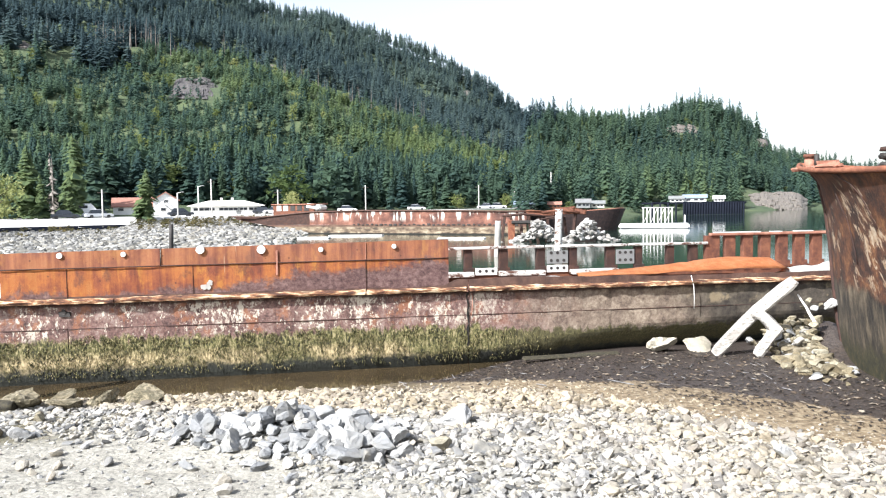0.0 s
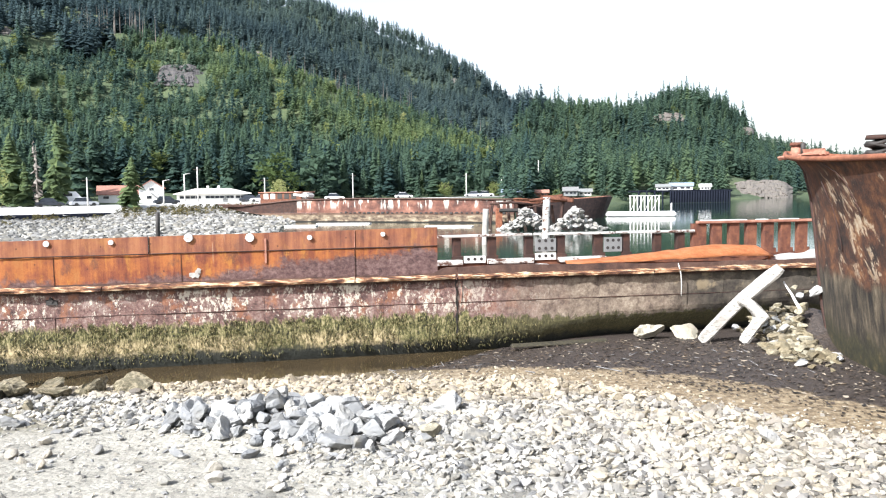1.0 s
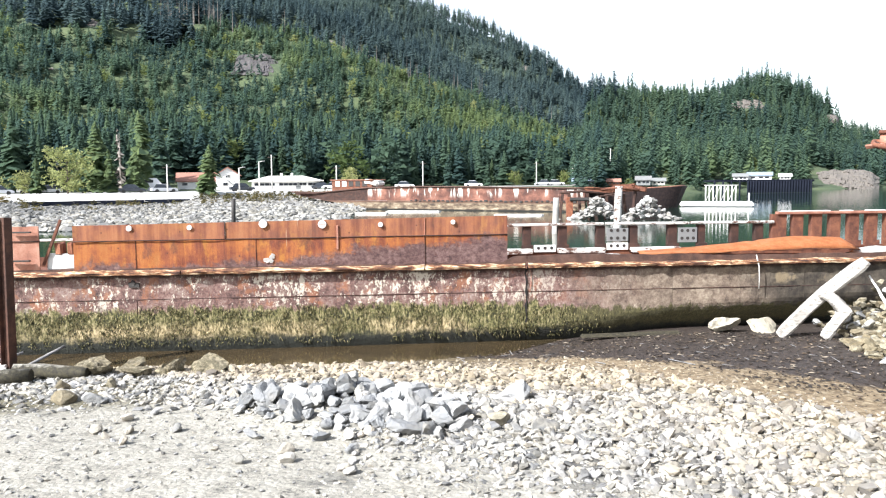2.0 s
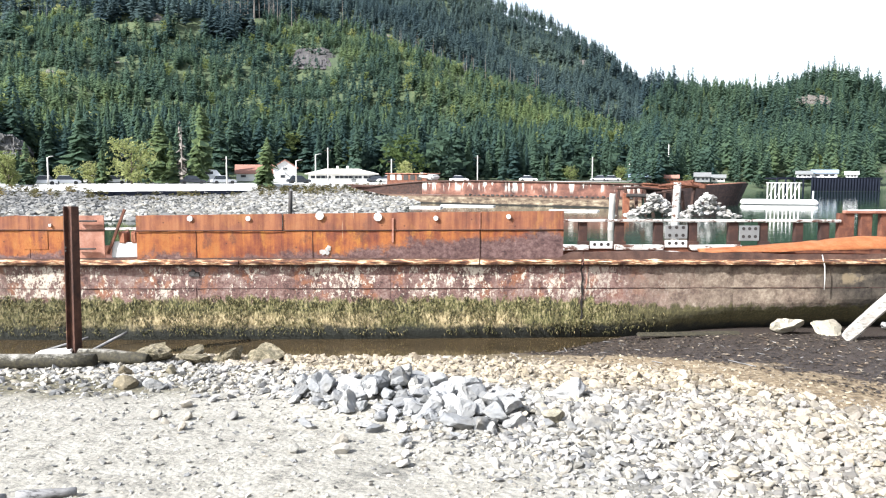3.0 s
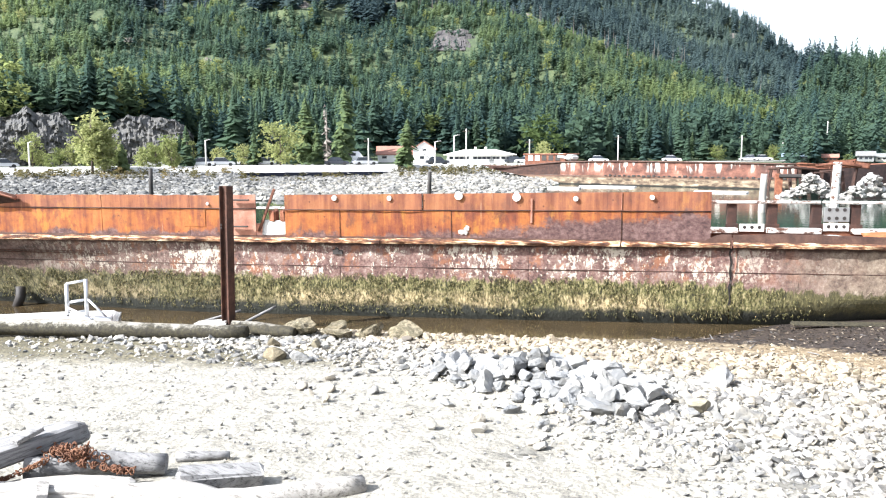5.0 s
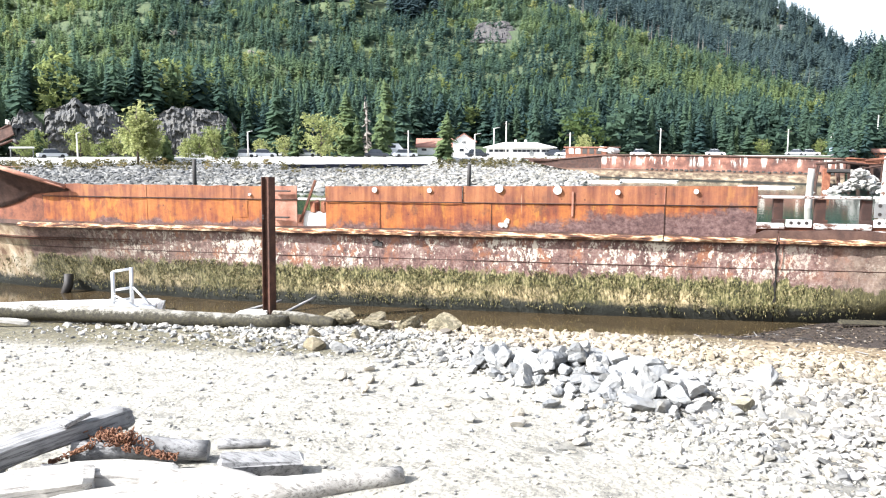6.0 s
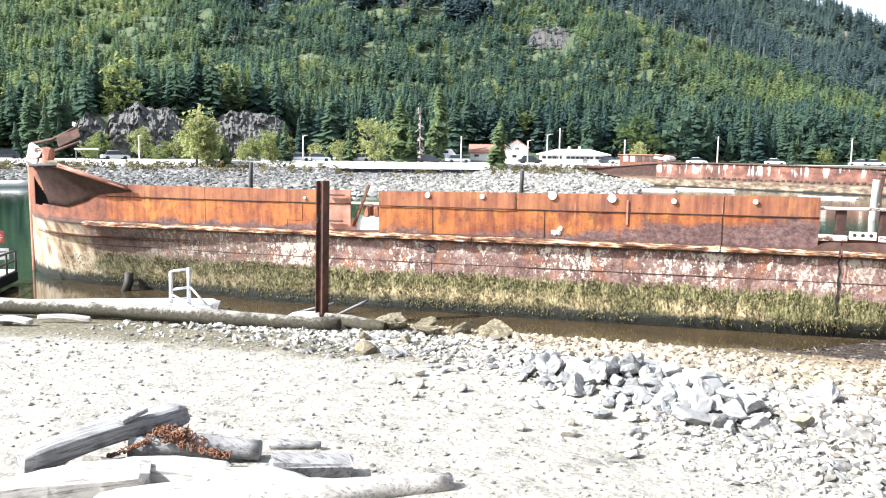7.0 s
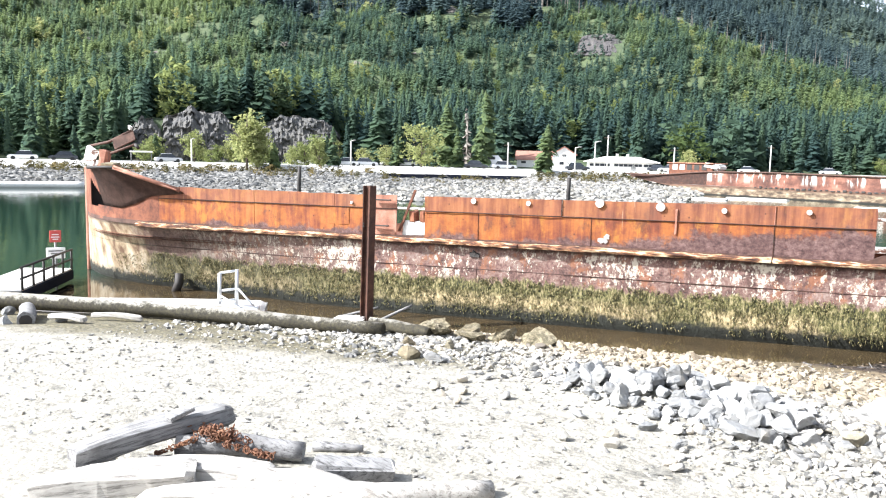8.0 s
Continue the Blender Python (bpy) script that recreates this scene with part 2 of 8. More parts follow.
def stone(name, cols, mossy=0.0, scale=3.0, per="island", ochre=0.0, slate=0.0, spots=0.35):
    n = Nodes(name)
    n.dim = 0.95 if name.startswith(("beach", "grey")) else 0.76
    r = n.island() if per == "island" else n.rand()
    f = n.noise(scale, 6, 0.65)
    c = n.ramp(r, *[(k / max(1, len(cols) - 1), q) for k, q in enumerate(cols)])
    c = n.mix(n.calc("MULTIPLY", n.step(f, 0.42, 0.68), 0.4), c, (0.20, 0.185, 0.15))
    c = n.mix(n.calc("MULTIPLY", n.step(n.noise(scale * 0.45, 3), 0.55, 0.7), spots), c, (0.60, 0.54, 0.42))
    if ochre:
        far = n.step(n.calc("ADD", n.calc("ADD", n.axis(0), n.calc("MULTIPLY", n.axis(1), 0.5)), n.calc("MULTIPLY", n.noise(0.7, 4), 4.0)), 7.5, 12.5)
        shore = n.step(n.calc("ADD", n.calc("ADD", n.calc("MULTIPLY", n.axis(0), 0.22), n.axis(1)), n.calc("MULTIPLY", n.noise(0.7, 4), 1.6)), 14.9, 16.4)
        c = n.mix(n.calc("MULTIPLY", n.calc("MAXIMUM", n.calc("MULTIPLY", far, ochre), n.calc("MULTIPLY", shore, 0.6)), 1.0), c, n.mix(r, (0.16, 0.115, 0.06), (0.46, 0.37, 0.23)))
    if slate:
        c = n.mix(n.calc("MULTIPLY", n.step(n.calc("ADD", n.axis(0), n.calc("MULTIPLY", n.noise(0.08, 4), 20.0)), -32.0, -52.0), slate), c, (0.07, 0.074, 0.08))
    if mossy:
        c = n.mix(n.calc("MULTIPLY", n.step(n.noise(8.0, 7, 0.75), 0.44, 0.54), mossy), c, (0.05, 0.045, 0.02))
        c = n.mix(n.calc("MULTIPLY", n.step(n.noise(19.0, 5, 0.7), 0.58, 0.66), mossy * 0.6), c, (0.42, 0.38, 0.27))
    return n.done(c, 0.88, 0.0, n.noise(scale * 6, 6, 0.75), 0.035, 0.8)


def beach():
    """Pale gravel near the camera, ochre wet sand, dark mud against the hull, sea bed."""
    n = Nodes("beach")
    x, y, z = n.axis(0), n.axis(1), n.axis(2)
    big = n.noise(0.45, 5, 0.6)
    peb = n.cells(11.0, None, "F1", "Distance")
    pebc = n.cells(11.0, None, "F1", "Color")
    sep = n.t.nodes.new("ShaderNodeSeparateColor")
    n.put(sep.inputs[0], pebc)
    # coarse gravel set darker: shade between the stones put into its colour
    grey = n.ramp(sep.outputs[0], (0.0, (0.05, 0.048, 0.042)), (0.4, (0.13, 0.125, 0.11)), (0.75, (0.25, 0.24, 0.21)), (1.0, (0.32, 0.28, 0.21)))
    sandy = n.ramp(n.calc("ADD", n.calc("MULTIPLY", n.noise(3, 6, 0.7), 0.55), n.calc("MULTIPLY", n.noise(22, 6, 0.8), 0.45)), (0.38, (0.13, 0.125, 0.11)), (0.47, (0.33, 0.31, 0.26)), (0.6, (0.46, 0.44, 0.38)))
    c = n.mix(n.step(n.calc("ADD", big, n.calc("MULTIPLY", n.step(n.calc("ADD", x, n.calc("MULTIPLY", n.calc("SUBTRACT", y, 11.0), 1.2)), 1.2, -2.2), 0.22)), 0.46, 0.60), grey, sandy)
    # ochre wet margin and dark mud to the right, along the water to the left
    warp = n.calc("MULTIPLY", n.calc("SUBTRACT", n.noise(0.8, 5, 0.6), 0.5), 2.6)
    yy = n.calc("ADD", n.calc("ADD", y, n.calc("MULTIPLY", x, 0.36)), warp)
    och = n.ramp(n.noise(7, 6, 0.7), (0.34, (0.10, 0.072, 0.042)), (0.50, (0.25, 0.185, 0.11)), (0.68, (0.42, 0.35, 0.23)))
    steep = n.calc("ADD", n.calc("ADD", y, n.calc("MULTIPLY", x, 1.14)), n.calc("MULTIPLY", warp, 0.7))
    margin = n.calc("MAXIMUM", n.calc("SUBTRACT", yy, 17.1), n.calc("SUBTRACT", steep, 18.9))
    c = n.mix(n.calc("MULTIPLY", n.step(margin, -0.9, 0.4), n.step(x, -4.5, 1.5)), c, och)
    shore = n.step(n.calc("ADD", z, n.calc("MULTIPLY", n.calc("SUBTRACT", n.noise(1.6, 5), 0.5), 0.22)), 0.17, 0.05)
    c = n.mix(n.calc("MULTIPLY", shore, 0.85), c, (0.15, 0.115, 0.06))
    wrack = n.calc("MULTIPLY", n.step(n.calc("ADD", n.calc("ADD", y, n.calc("MULTIPLY", x, -0.18)), n.calc("MULTIPLY", n.noise(0.9, 5, 0.65), 2.6)), 15.3, 16.5), n.step(x, -5.0, -8.0))
    c = n.mix(n.calc("MULTIPLY", wrack, 0.8), c, n.ramp(n.noise(9, 6, 0.75), (0.38, (0.032, 0.028, 0.013)), (0.52, (0.105, 0.09, 0.036)), (0.66, (0.26, 0.22, 0.12))))
    mud = n.ramp(n.noise(17, 9, 0.85), (0.36, (0.020, 0.016, 0.014)), (0.55, (0.068, 0.052, 0.043)), (0.72, (0.17, 0.13, 0.10)))
    mud = n.mix(n.calc("MULTIPLY", n.step(n.noise(2.2, 7, 0.75), 0.46, 0.60), 0.7), mud, n.ramp(n.noise(9, 6, 0.8), (0.4, (0.012, 0.010, 0.009)), (0.6, (0.075, 0.052, 0.036))))
    m2 = n.calc("MULTIPLY", n.step(n.calc("ADD", n.calc("MAXIMUM", n.calc("SUBTRACT", yy, 18.4), n.calc("SUBTRACT", steep, 22.2)), n.calc("MULTIPLY", n.noise(6, 6, 0.7), 0.6)), 0.2, 0.5), n.step(x, -3.5, -0.5))
    c = n.mix(m2, c, mud)
    c = n.mix(n.step(z, -0.03, -0.5), c, (0.055, 0.045, 0.028))
    hgt = n.calc("ADD", n.calc("MULTIPLY", n.calc("SUBTRACT", 1.0, peb), 0.8), n.calc("MULTIPLY", n.noise(30, 5, 0.7), 0.6))
    return n.done(c, n.mix(m2, (0.9, 0.9, 0.9), (0.6, 0.6, 0.6)), 0.0, hgt, 0.032, 0.9)


def forest_floor():
    n = Nodes("forest_floor")
    n.dim = 1.0
    f = n.noise(0.05, 7, 0.65)
    g = n.noise(0.5, 5, 0.7)
    c = n.ramp(n.calc("ADD", n.calc("MULTIPLY", f, 0.6), n.calc("MULTIPLY", g, 0.4)), (0.35, (0.034, 0.050, 0.026)), (0.50, (0.055, 0.078, 0.034)), (0.62, (0.080, 0.10, 0.042)), (0.74, (0.12, 0.11, 0.06)))
    return n.done(c, 0.95, 0.0, g, 0.8)


def leaf(name, dark, mid, light, gloss=0.9):
    """Foliage: each tree has a tint of its own, each spray a little more."""
    n = Nodes(name)
    n.dim = 1.0
    t = n.attr("tint")
    c = n.ramp(n.calc("ADD", n.calc("MULTIPLY", t, 0.86), n.calc("MULTIPLY", n.island(), 0.14)), (0.05, dark), (0.5, mid), (0.95, light))
    m = n.done(c, gloss, 0.0, spec=0.05)
    thin = n.t.nodes.new("ShaderNodeBsdfTranslucent")
    n.put(thin.inputs["Color"], c)
    both = n.t.nodes.new("ShaderNodeMixShader")
    both.inputs[0].default_value = 0.55
    n.t.links.new(n.b.outputs[0], both.inputs[1])
    n.t.links.new(thin.outputs[0], both.inputs[2])
    n.t.links.new(both.outputs[0], n.t.nodes["Material Output"].inputs["Surface"])
    return m


def bark(name="bleached_wood", a=(0.30, 0.275, 0.24), b=(0.58, 0.55, 0.50), weed=0.0):
    n = Nodes(name)
    tc = n.t.nodes.new("ShaderNodeTexCoord").outputs["Object"]
    g = n.noise(1.0, 6, 0.7, n.stretch(2.2, 26, 26, tc), 0.4)
    f = n.noise(2.5, 5, 0.6)
    c = n.mix(n.step(g, 0.30, 0.55), tuple(0.5 * k for k in a), b)
    c = n.mix(n.calc("MULTIPLY", n.step(f, 0.45, 0.7), 0.6), c, a)
    if weed:
        wet = n.step(n.calc("ADD", n.axis(2), n.calc("MULTIPLY", n.noise(3.5, 7, 0.75), 0.5)), weed + 0.20, weed + 0.10)
        c = n.mix(wet, c, n.ramp(n.noise(14, 5, 0.7), (0.35, (0.016, 0.014, 0.009)), (0.7, (0.085, 0.072, 0.038))))
    return n.done(c, 0.85, 0.0, g, 0.012, 0.8)


def water_look():
    n = Nodes("sea_water")
    n.dim = 1.0
    n.put(n.b.inputs["Transmission Weight"], 0.0)
    n.b.inputs["IOR"].default_value = 1.333
    far = n.calc("MAXIMUM", n.step(n.axis(1), 19.0, 30.0), n.step(n.axis(0), -20.5, -24.0))
    silt = n.ramp(n.noise(0.6, 5, 0.6), (0.3, (0.030, 0.022, 0.012)), (0.7, (0.062, 0.044, 0.023)))
    c = n.mix(far, silt, n.ramp(n.noise(0.05, 4), (0.3, (0.008, 0.024, 0.017)), (0.7, (0.014, 0.034, 0.024))))
    near = n.noise(1.0, 4, 0.55, n.stretch(1.6, 4.0, 1))
    wave = n.noise(1.0, 3, 0.5, n.stretch(0.25, 0.9, 1))
    h = n.calc("ADD", n.calc("MULTIPLY", near, 0.35), wave)
    amp = n.calc("MULTIPLY", n.calc("ADD", n.calc("MULTIPLY", far, 0.9), 0.1), h)
    return n.done(c, n.mix(far, (0.05, 0.05, 0.05), (0.03, 0.03, 0.03)), 0.0, amp, 0.10, 0.11)


M_ORANGEDULL = rust_orange("rust_orange_faded", 0.5)
M_ORANGE, M_HULL, M_RUST, M_LEDGE, M_SHIP = rust_orange(), hull_paint(), rust_dark(), ledge_rust(), ship_side()
M_RUSTRED = rust_dark("rust_red", (0.10, 0.035, 0.02), (0.26, 0.09, 0.045), (0.46, 0.21, 0.11))
M_RUSTPINK = rust_dark("rust_pink", (0.22, 0.09, 0.06), (0.42, 0.19, 0.125), (0.58, 0.34, 0.25))
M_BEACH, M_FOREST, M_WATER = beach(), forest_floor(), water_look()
M_CHIP = plain("whitewash", (0.52, 0.50, 0.46), (0.82, 0.81, 0.77), 4.0, 0.75)
M_WHITE = plain("white_paint", (0.70, 0.69, 0.66), (0.82, 0.81, 0.79), 1.5, 0.5)
M_RUSTDK = rust_dark("rust_black", (0.018, 0.010, 0.008), (0.05, 0.022, 0.015), (0.12, 0.05, 0.028))
M_GREY = plain("grey_plate", (0.15, 0.155, 0.15), (0.24, 0.245, 0.24), 5.0, 0.6)
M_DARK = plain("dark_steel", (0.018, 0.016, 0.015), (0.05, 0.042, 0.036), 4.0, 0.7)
M_ALU = plain("aluminium", (0.55, 0.56, 0.57), (0.72, 0.73, 0.74), 5.0, 0.35, 0.8)
M_WOOD = bark()
M_WOODGREY = bark("grey_wood", (0.11, 0.105, 0.10), (0.33, 0.325, 0.32))
M_BOOM = bark("wet_log", (0.15, 0.135, 0.10), (0.40, 0.38, 0.33), 0.53)
M_ROCK = stone("grey_rock", [(0.11, 0.115, 0.12), (0.28, 0.285, 0.285), (0.42, 0.42, 0.41), (0.18, 0.185, 0.19), (0.48, 0.475, 0.455)], 0.0, 3.0, "rand")
M_PEBBLE = stone("beach_stone", [(0.07, 0.07, 0.07), (0.22, 0.22, 0.215), (0.40, 0.39, 0.375), (0.14, 0.135, 0.12), (0.54, 0.52, 0.47), (0.30, 0.28, 0.24), (0.46, 0.41, 0.32)], 0.0, 3.0, "island", 0.3)
M_STONE1 = stone("beach_stone_single", [(0.16, 0.16, 0.16), (0.40, 0.39, 0.37), (0.24, 0.23, 0.20), (0.50, 0.44, 0.35), (0.55, 0.53, 0.49)], 0.0, 4.0, "rand", 0.5)
M_WARM = stone("ochre_rock", [(0.13, 0.10, 0.055), (0.26, 0.21, 0.125), (0.38, 0.325, 0.215), (0.48, 0.44, 0.33)], 0.4, 3.0, "rand", spots=0.2)
M_MOSSY = stone("weedy_rock", [(0.22, 0.18, 0.11), (0.40, 0.34, 0.22)], 0.7, 5.0, "rand")
M_RIPRAP = stone("riprap", [(0.09, 0.09, 0.085), (0.23, 0.225, 0.215), (0.42, 0.415, 0.39), (0.29, 0.27, 0.225), (0.15, 0.145, 0.13)], 0.0, 0.8, slate=0.55)
M_BANKSTONE = stone("bank_stone", [(0.09, 0.09, 0.085), (0.23, 0.225, 0.215), (0.42, 0.415, 0.39), (0.29, 0.27, 0.225), (0.15, 0.145, 0.13)], 0.0, 0.8, "rand", slate=0.55)
M_CLIFF = stone("cliff_rock", [(0.085, 0.085, 0.095), (0.12, 0.12, 0.13), (0.16, 0.16, 0.17)], 0.55, 0.5, spots=0.1)
M_CRAG = stone("dark_crag", [(0.05, 0.045, 0.055), (0.08, 0.073, 0.085), (0.11, 0.10, 0.11)], 0.4, 0.5, spots=0.05)
M_CREAM = stone("cream_rock", [(0.52, 0.47, 0.36), (0.62, 0.57, 0.46)], 0.0, 3.0, "rand")
M_BANK = plain("bank_rubble", (0.16, 0.155, 0.145), (0.34, 0.33, 0.31), 0.8, 0.95, 0.0, 0.2)


def chipped():
    """White paint and droppings broken by rust."""
    n = Nodes("chipped_white")
    f = n.noise(1.0, 6, 0.7, n.stretch(2.6, 2.6, 5))
    c = n.mix(n.step(f, 0.42, 0.49), (0.11, 0.05, 0.032), (0.68, 0.66, 0.61))
    return n.done(c, 0.8, 0.0, f, 0.01)


M_CHIPRUST = chipped()
# dark and middle tints lean blue: some haze is put into the colour
M_NEEDLE = leaf("conifer_needles", (0.046, 0.082, 0.078), (0.090, 0.140, 0.090), (0.185, 0.238, 0.104))
M_LEAF = leaf("broad_leaves", (0.09, 0.13, 0.05), (0.22, 0.26, 0.10), (0.40, 0.41, 0.19))
# far ridge needles, paler and bluer with distance haze painted in
M_NEEDLEOLDHAZE = leaf("old_conifer_needles_hazy", (0.050, 0.080, 0.090), (0.090, 0.130, 0.126), (0.140, 0.188, 0.152))
M_TRUNK = plain("tree_bark", (0.06, 0.045, 0.035), (0.16, 0.13, 0.10), 2.0, 0.9)
M_SNAG = plain("dead_trunk", (0.17, 0.15, 0.13), (0.30, 0.27, 0.24), 2.0, 0.9)
M_CONC = plain("pale_concrete", (0.52, 0.50, 0.46), (0.70, 0.68, 0.64), 0.6, 0.85)
M_ROOFRED = plain("faded_red_roof", (0.26, 0.12, 0.085), (0.38, 0.20, 0.15), 1.2, 0.85)
M_ROOFTAN = plain("pale_roof", (0.56, 0.53, 0.46), (0.68, 0.65, 0.58), 0.8, 0.8)
M_ROOFGREY = plain("grey_roof", (0.13, 0.13, 0.13), (0.22, 0.22, 0.215), 0.8, 0.8)
M_GLASS = plain("window_glass", (0.02, 0.024, 0.03), (0.035, 0.04, 0.05), 1.0, 0.12)
M_BLUEROOF = plain("pale_blue_roof", (0.20, 0.26, 0.33), (0.28, 0.34, 0.42), 1.0, 0.6)
M_TYRE = plain("tyre", (0.015, 0.015, 0.015), (0.03, 0.03, 0.03), 5.0, 0.8)
M_RED = plain("red_sign", (0.42, 0.05, 0.04), (0.52, 0.08, 0.06), 6.0, 0.5)
M_PILE = rust_dark("pile_rust", (0.022, 0.012, 0.009), (0.085, 0.036, 0.022), (0.19, 0.085, 0.050))
M_BOWRUST = rust_dark("bow_rust", (0.035, 0.020, 0.016), (0.105, 0.055, 0.040), (0.19, 0.11, 0.08))
M_BOWSIDE = rust_dark("bow_side_rust", (0.05, 0.020, 0.013), (0.20, 0.065, 0.032), (0.36, 0.15, 0.075))
M_SCRUB = leaf("dry_scrub", (0.06, 0.055, 0.03), (0.13, 0.12, 0.055), (0.24, 0.19, 0.09))
M_WORNWHITE = plain("worn_white", (0.26, 0.24, 0.21), (0.48, 0.46, 0.42), 2.5, 0.85)
M_CHAIN = rust_dark("chain_rust", (0.06, 0.024, 0.012), (0.19, 0.08, 0.04), (0.36, 0.18, 0.09))
M_SHOULDER = plain("pale_gravel_road", (0.40, 0.39, 0.365), (0.56, 0.55, 0.525), 0.5, 0.9)
M_DOCK = plain("dark_timber", (0.007, 0.009, 0.015), (0.018, 0.021, 0.032), 0.8, 0.95)
M_DOCK.node_tree.nodes["Principled BSDF"].inputs["Specular IOR Level"].default_value = 0.1
M_GUANO = stone("whitened_rock", [(0.16, 0.15, 0.14), (0.40, 0.38, 0.35), (0.70, 0.69, 0.66)], 0.0, 2.0, "rand")
CAR_PAINT = {k: plain("car_" + k, c, tuple(q * 1.15 for q in c), 0.5, 0.3) for k, c in dict(white=(0.7, 0.7, 0.7), silver=(0.42, 0.43, 0.45), dark=(0.03, 0.035, 0.045), red=(0.28, 0.03, 0.025)).items()}


# ---- building helpers ----
def mesh_ob(name, verts, faces, mat, smooth=False, parent=None, label=""):
    me = bpy.data.meshes.new(name)
    me.from_pydata([tuple(v) for v in verts], [], faces)
    me.materials.append(mat)
    if smooth:
        me.shade_smooth()
    me.update()
    ob = new(name, me)
    if parent is not None:
        ob.parent = parent
    return tagged(ob, label)


def tri_ob(name, verts, tris, mats, index=None, tint=None, smooth=False):
    """A large mesh from arrays of points and triangles."""
    verts, tris = np.asarray(verts, np.float32), np.asarray(tris, np.int32)
    me = bpy.data.meshes.new(name)
    me.vertices.add(len(verts))
    me.vertices.foreach_set("co", verts.ravel())
    me.loops.add(tris.size)
    me.loops.foreach_set("vertex_index", tris.ravel())
    me.polygons.add(len(tris))
    me.polygons.foreach_set("loop_start", np.arange(0, tris.size, tris.shape[1], dtype=np.int32))
    me.polygons.foreach_set("loop_total", np.full(len(tris), tris.shape[1], np.int32))
    for m in mats:
        me.materials.append(m)
    if index is not None:
        me.polygons.foreach_set("material_index", np.asarray(index, np.int32))
    me.polygons.foreach_set("use_smooth", np.full(len(tris), smooth))
    if tint is not None:
        a = me.attributes.new("tint", "FLOAT", "POINT")
        a.data.foreach_set("value", np.asarray(tint, np.float32))
    me.update(calc_edges=True)
    me.validate()
    return new(name, me)


def part(name, bm, material, parent=None, label=""):
    """Links a bmesh as one mesh object under a thing or a part."""
    me = bpy.data.meshes.new(name)
    bm.to_mesh(me)
    bm.free()
    me.materials.append(material)
    ob = new(name, me)
    if parent is not None:
        ob.parent = parent
    return tagged(ob, label)


def thing(name, label, category, at=None, group="", kind=""):
    ob = new(name)
    ob.empty_display_size = 0.2
    if at is not None:
        ob.matrix_world = at
    return tagged(ob, label, category, group, kind)


def box_bm(size, at=(0, 0, 0), bevel=0.01, turn=(0, 0, 0), jag=0.0, seg=1):
    bm = bmesh.new()
    bmesh.ops.create_cube(bm, size=1.0)
    bmesh.ops.scale(bm, vec=size, verts=bm.verts)
    if bevel:
        bmesh.ops.bevel(bm, geom=bm.edges[:], offset=min(bevel, min(size) * 0.4), segments=seg, affect="EDGES")
    if jag:
        for v in bm.verts:
            v.co += Vector([random.uniform(-jag, jag) for _ in range(3)])
    bm.transform(pose(*at, *turn))
    return bm


def tube_bm(points, radii, sides=10, rough=0.0, seed=0, caps=True, squash=1.0):
    """A closed tube along points, for logs, posts, rails and pipes."""
    bm = bmesh.new()
    rng = random.Random(seed)
    pts = [Vector(p) for p in points]
    rings = []
    for k, p in enumerate(pts):
        d = (pts[min(k + 1, len(pts) - 1)] - pts[max(k - 1, 0)]).normalized()
        u = d.cross(Vector((0, 0, 1)) if abs(d.z) < 0.9 else Vector((1, 0, 0))).normalized()
        w = u.cross(d)
        r = radii[k] if isinstance(radii, (list, tuple)) else radii
        ring = []
        for s in range(sides):
            a = 2 * math.pi * s / sides
            f = 1 + rough * (noise.noise(Vector((p.x * 1.7 + 3 * math.cos(a), p.y * 1.7 + 3 * math.sin(a), seed * 7.1 + p.z))) + rng.uniform(-0.4, 0.4))
            ring.append(bm.verts.new(p + (u * math.cos(a) + w * math.sin(a) * squash) * r * f))
        rings.append(ring)
    for a, b in zip(rings, rings[1:]):
        for s in range(sides):
            f = bm.faces.new((a[s], a[(s + 1) % sides], b[(s + 1) % sides], b[s]))
            f.smooth = True
    if caps:
        bm.faces.new(rings[0][::-1])
        bm.faces.new(rings[-1])
    bmesh.ops.recalc_face_normals(bm, faces=bm.faces)
    return bm


def along(a, b, n, sag=0.0, wob=0.0, seed=0):
    a, b, rng = Vector(a), Vector(b), random.Random(seed)
    return [a.lerp(b, k / n) + Vector((rng.uniform(-wob, wob), rng.uniform(-wob, wob), rng.uniform(-wob, wob) - 4 * sag * k / n * (1 - k / n))) for k in range(n + 1)]


def merge(*bms):
    out = bmesh.new()
    for b in bms:
        me = bpy.data.meshes.new("piece")
        b.to_mesh(me)
        b.free()
        out.from_mesh(me)
        bpy.data.meshes.remove(me)
    return out


def vnoise(x, y, seed=0):
    """Smooth lattice noise from 0 to 1 on arrays."""
    x, y = np.asarray(x, float), np.asarray(y, float)
    i, j = np.floor(x).astype(np.int64), np.floor(y).astype(np.int64)
    fx, fy = x - i, y - j
    fx, fy = fx * fx * (3 - 2 * fx), fy * fy * (3 - 2 * fy)

    def h(a, b):
        n = (a * 374761393 + b * 668265263 + seed * 974711) & 0x7FFFFFFF
        n = ((n ^ (n >> 13)) * 1274126177) & 0x7FFFFFFF
        return ((n ^ (n >> 16)) & 0xFFFF) / 65535.0

    return (h(i, j) * (1 - fx) + h(i + 1, j) * fx) * (1 - fy) + (h(i, j + 1) * (1 - fx) + h(i + 1, j + 1) * fx) * fy


def fbm(x, y, octaves=4, seed=0):
    s, a = 0.0, 0.5
    for k in range(octaves):
        s = s + a * vnoise(x * 2**k, y * 2**k, seed + k)
        a *= 0.5
    return s / (1 - 0.5**octaves)


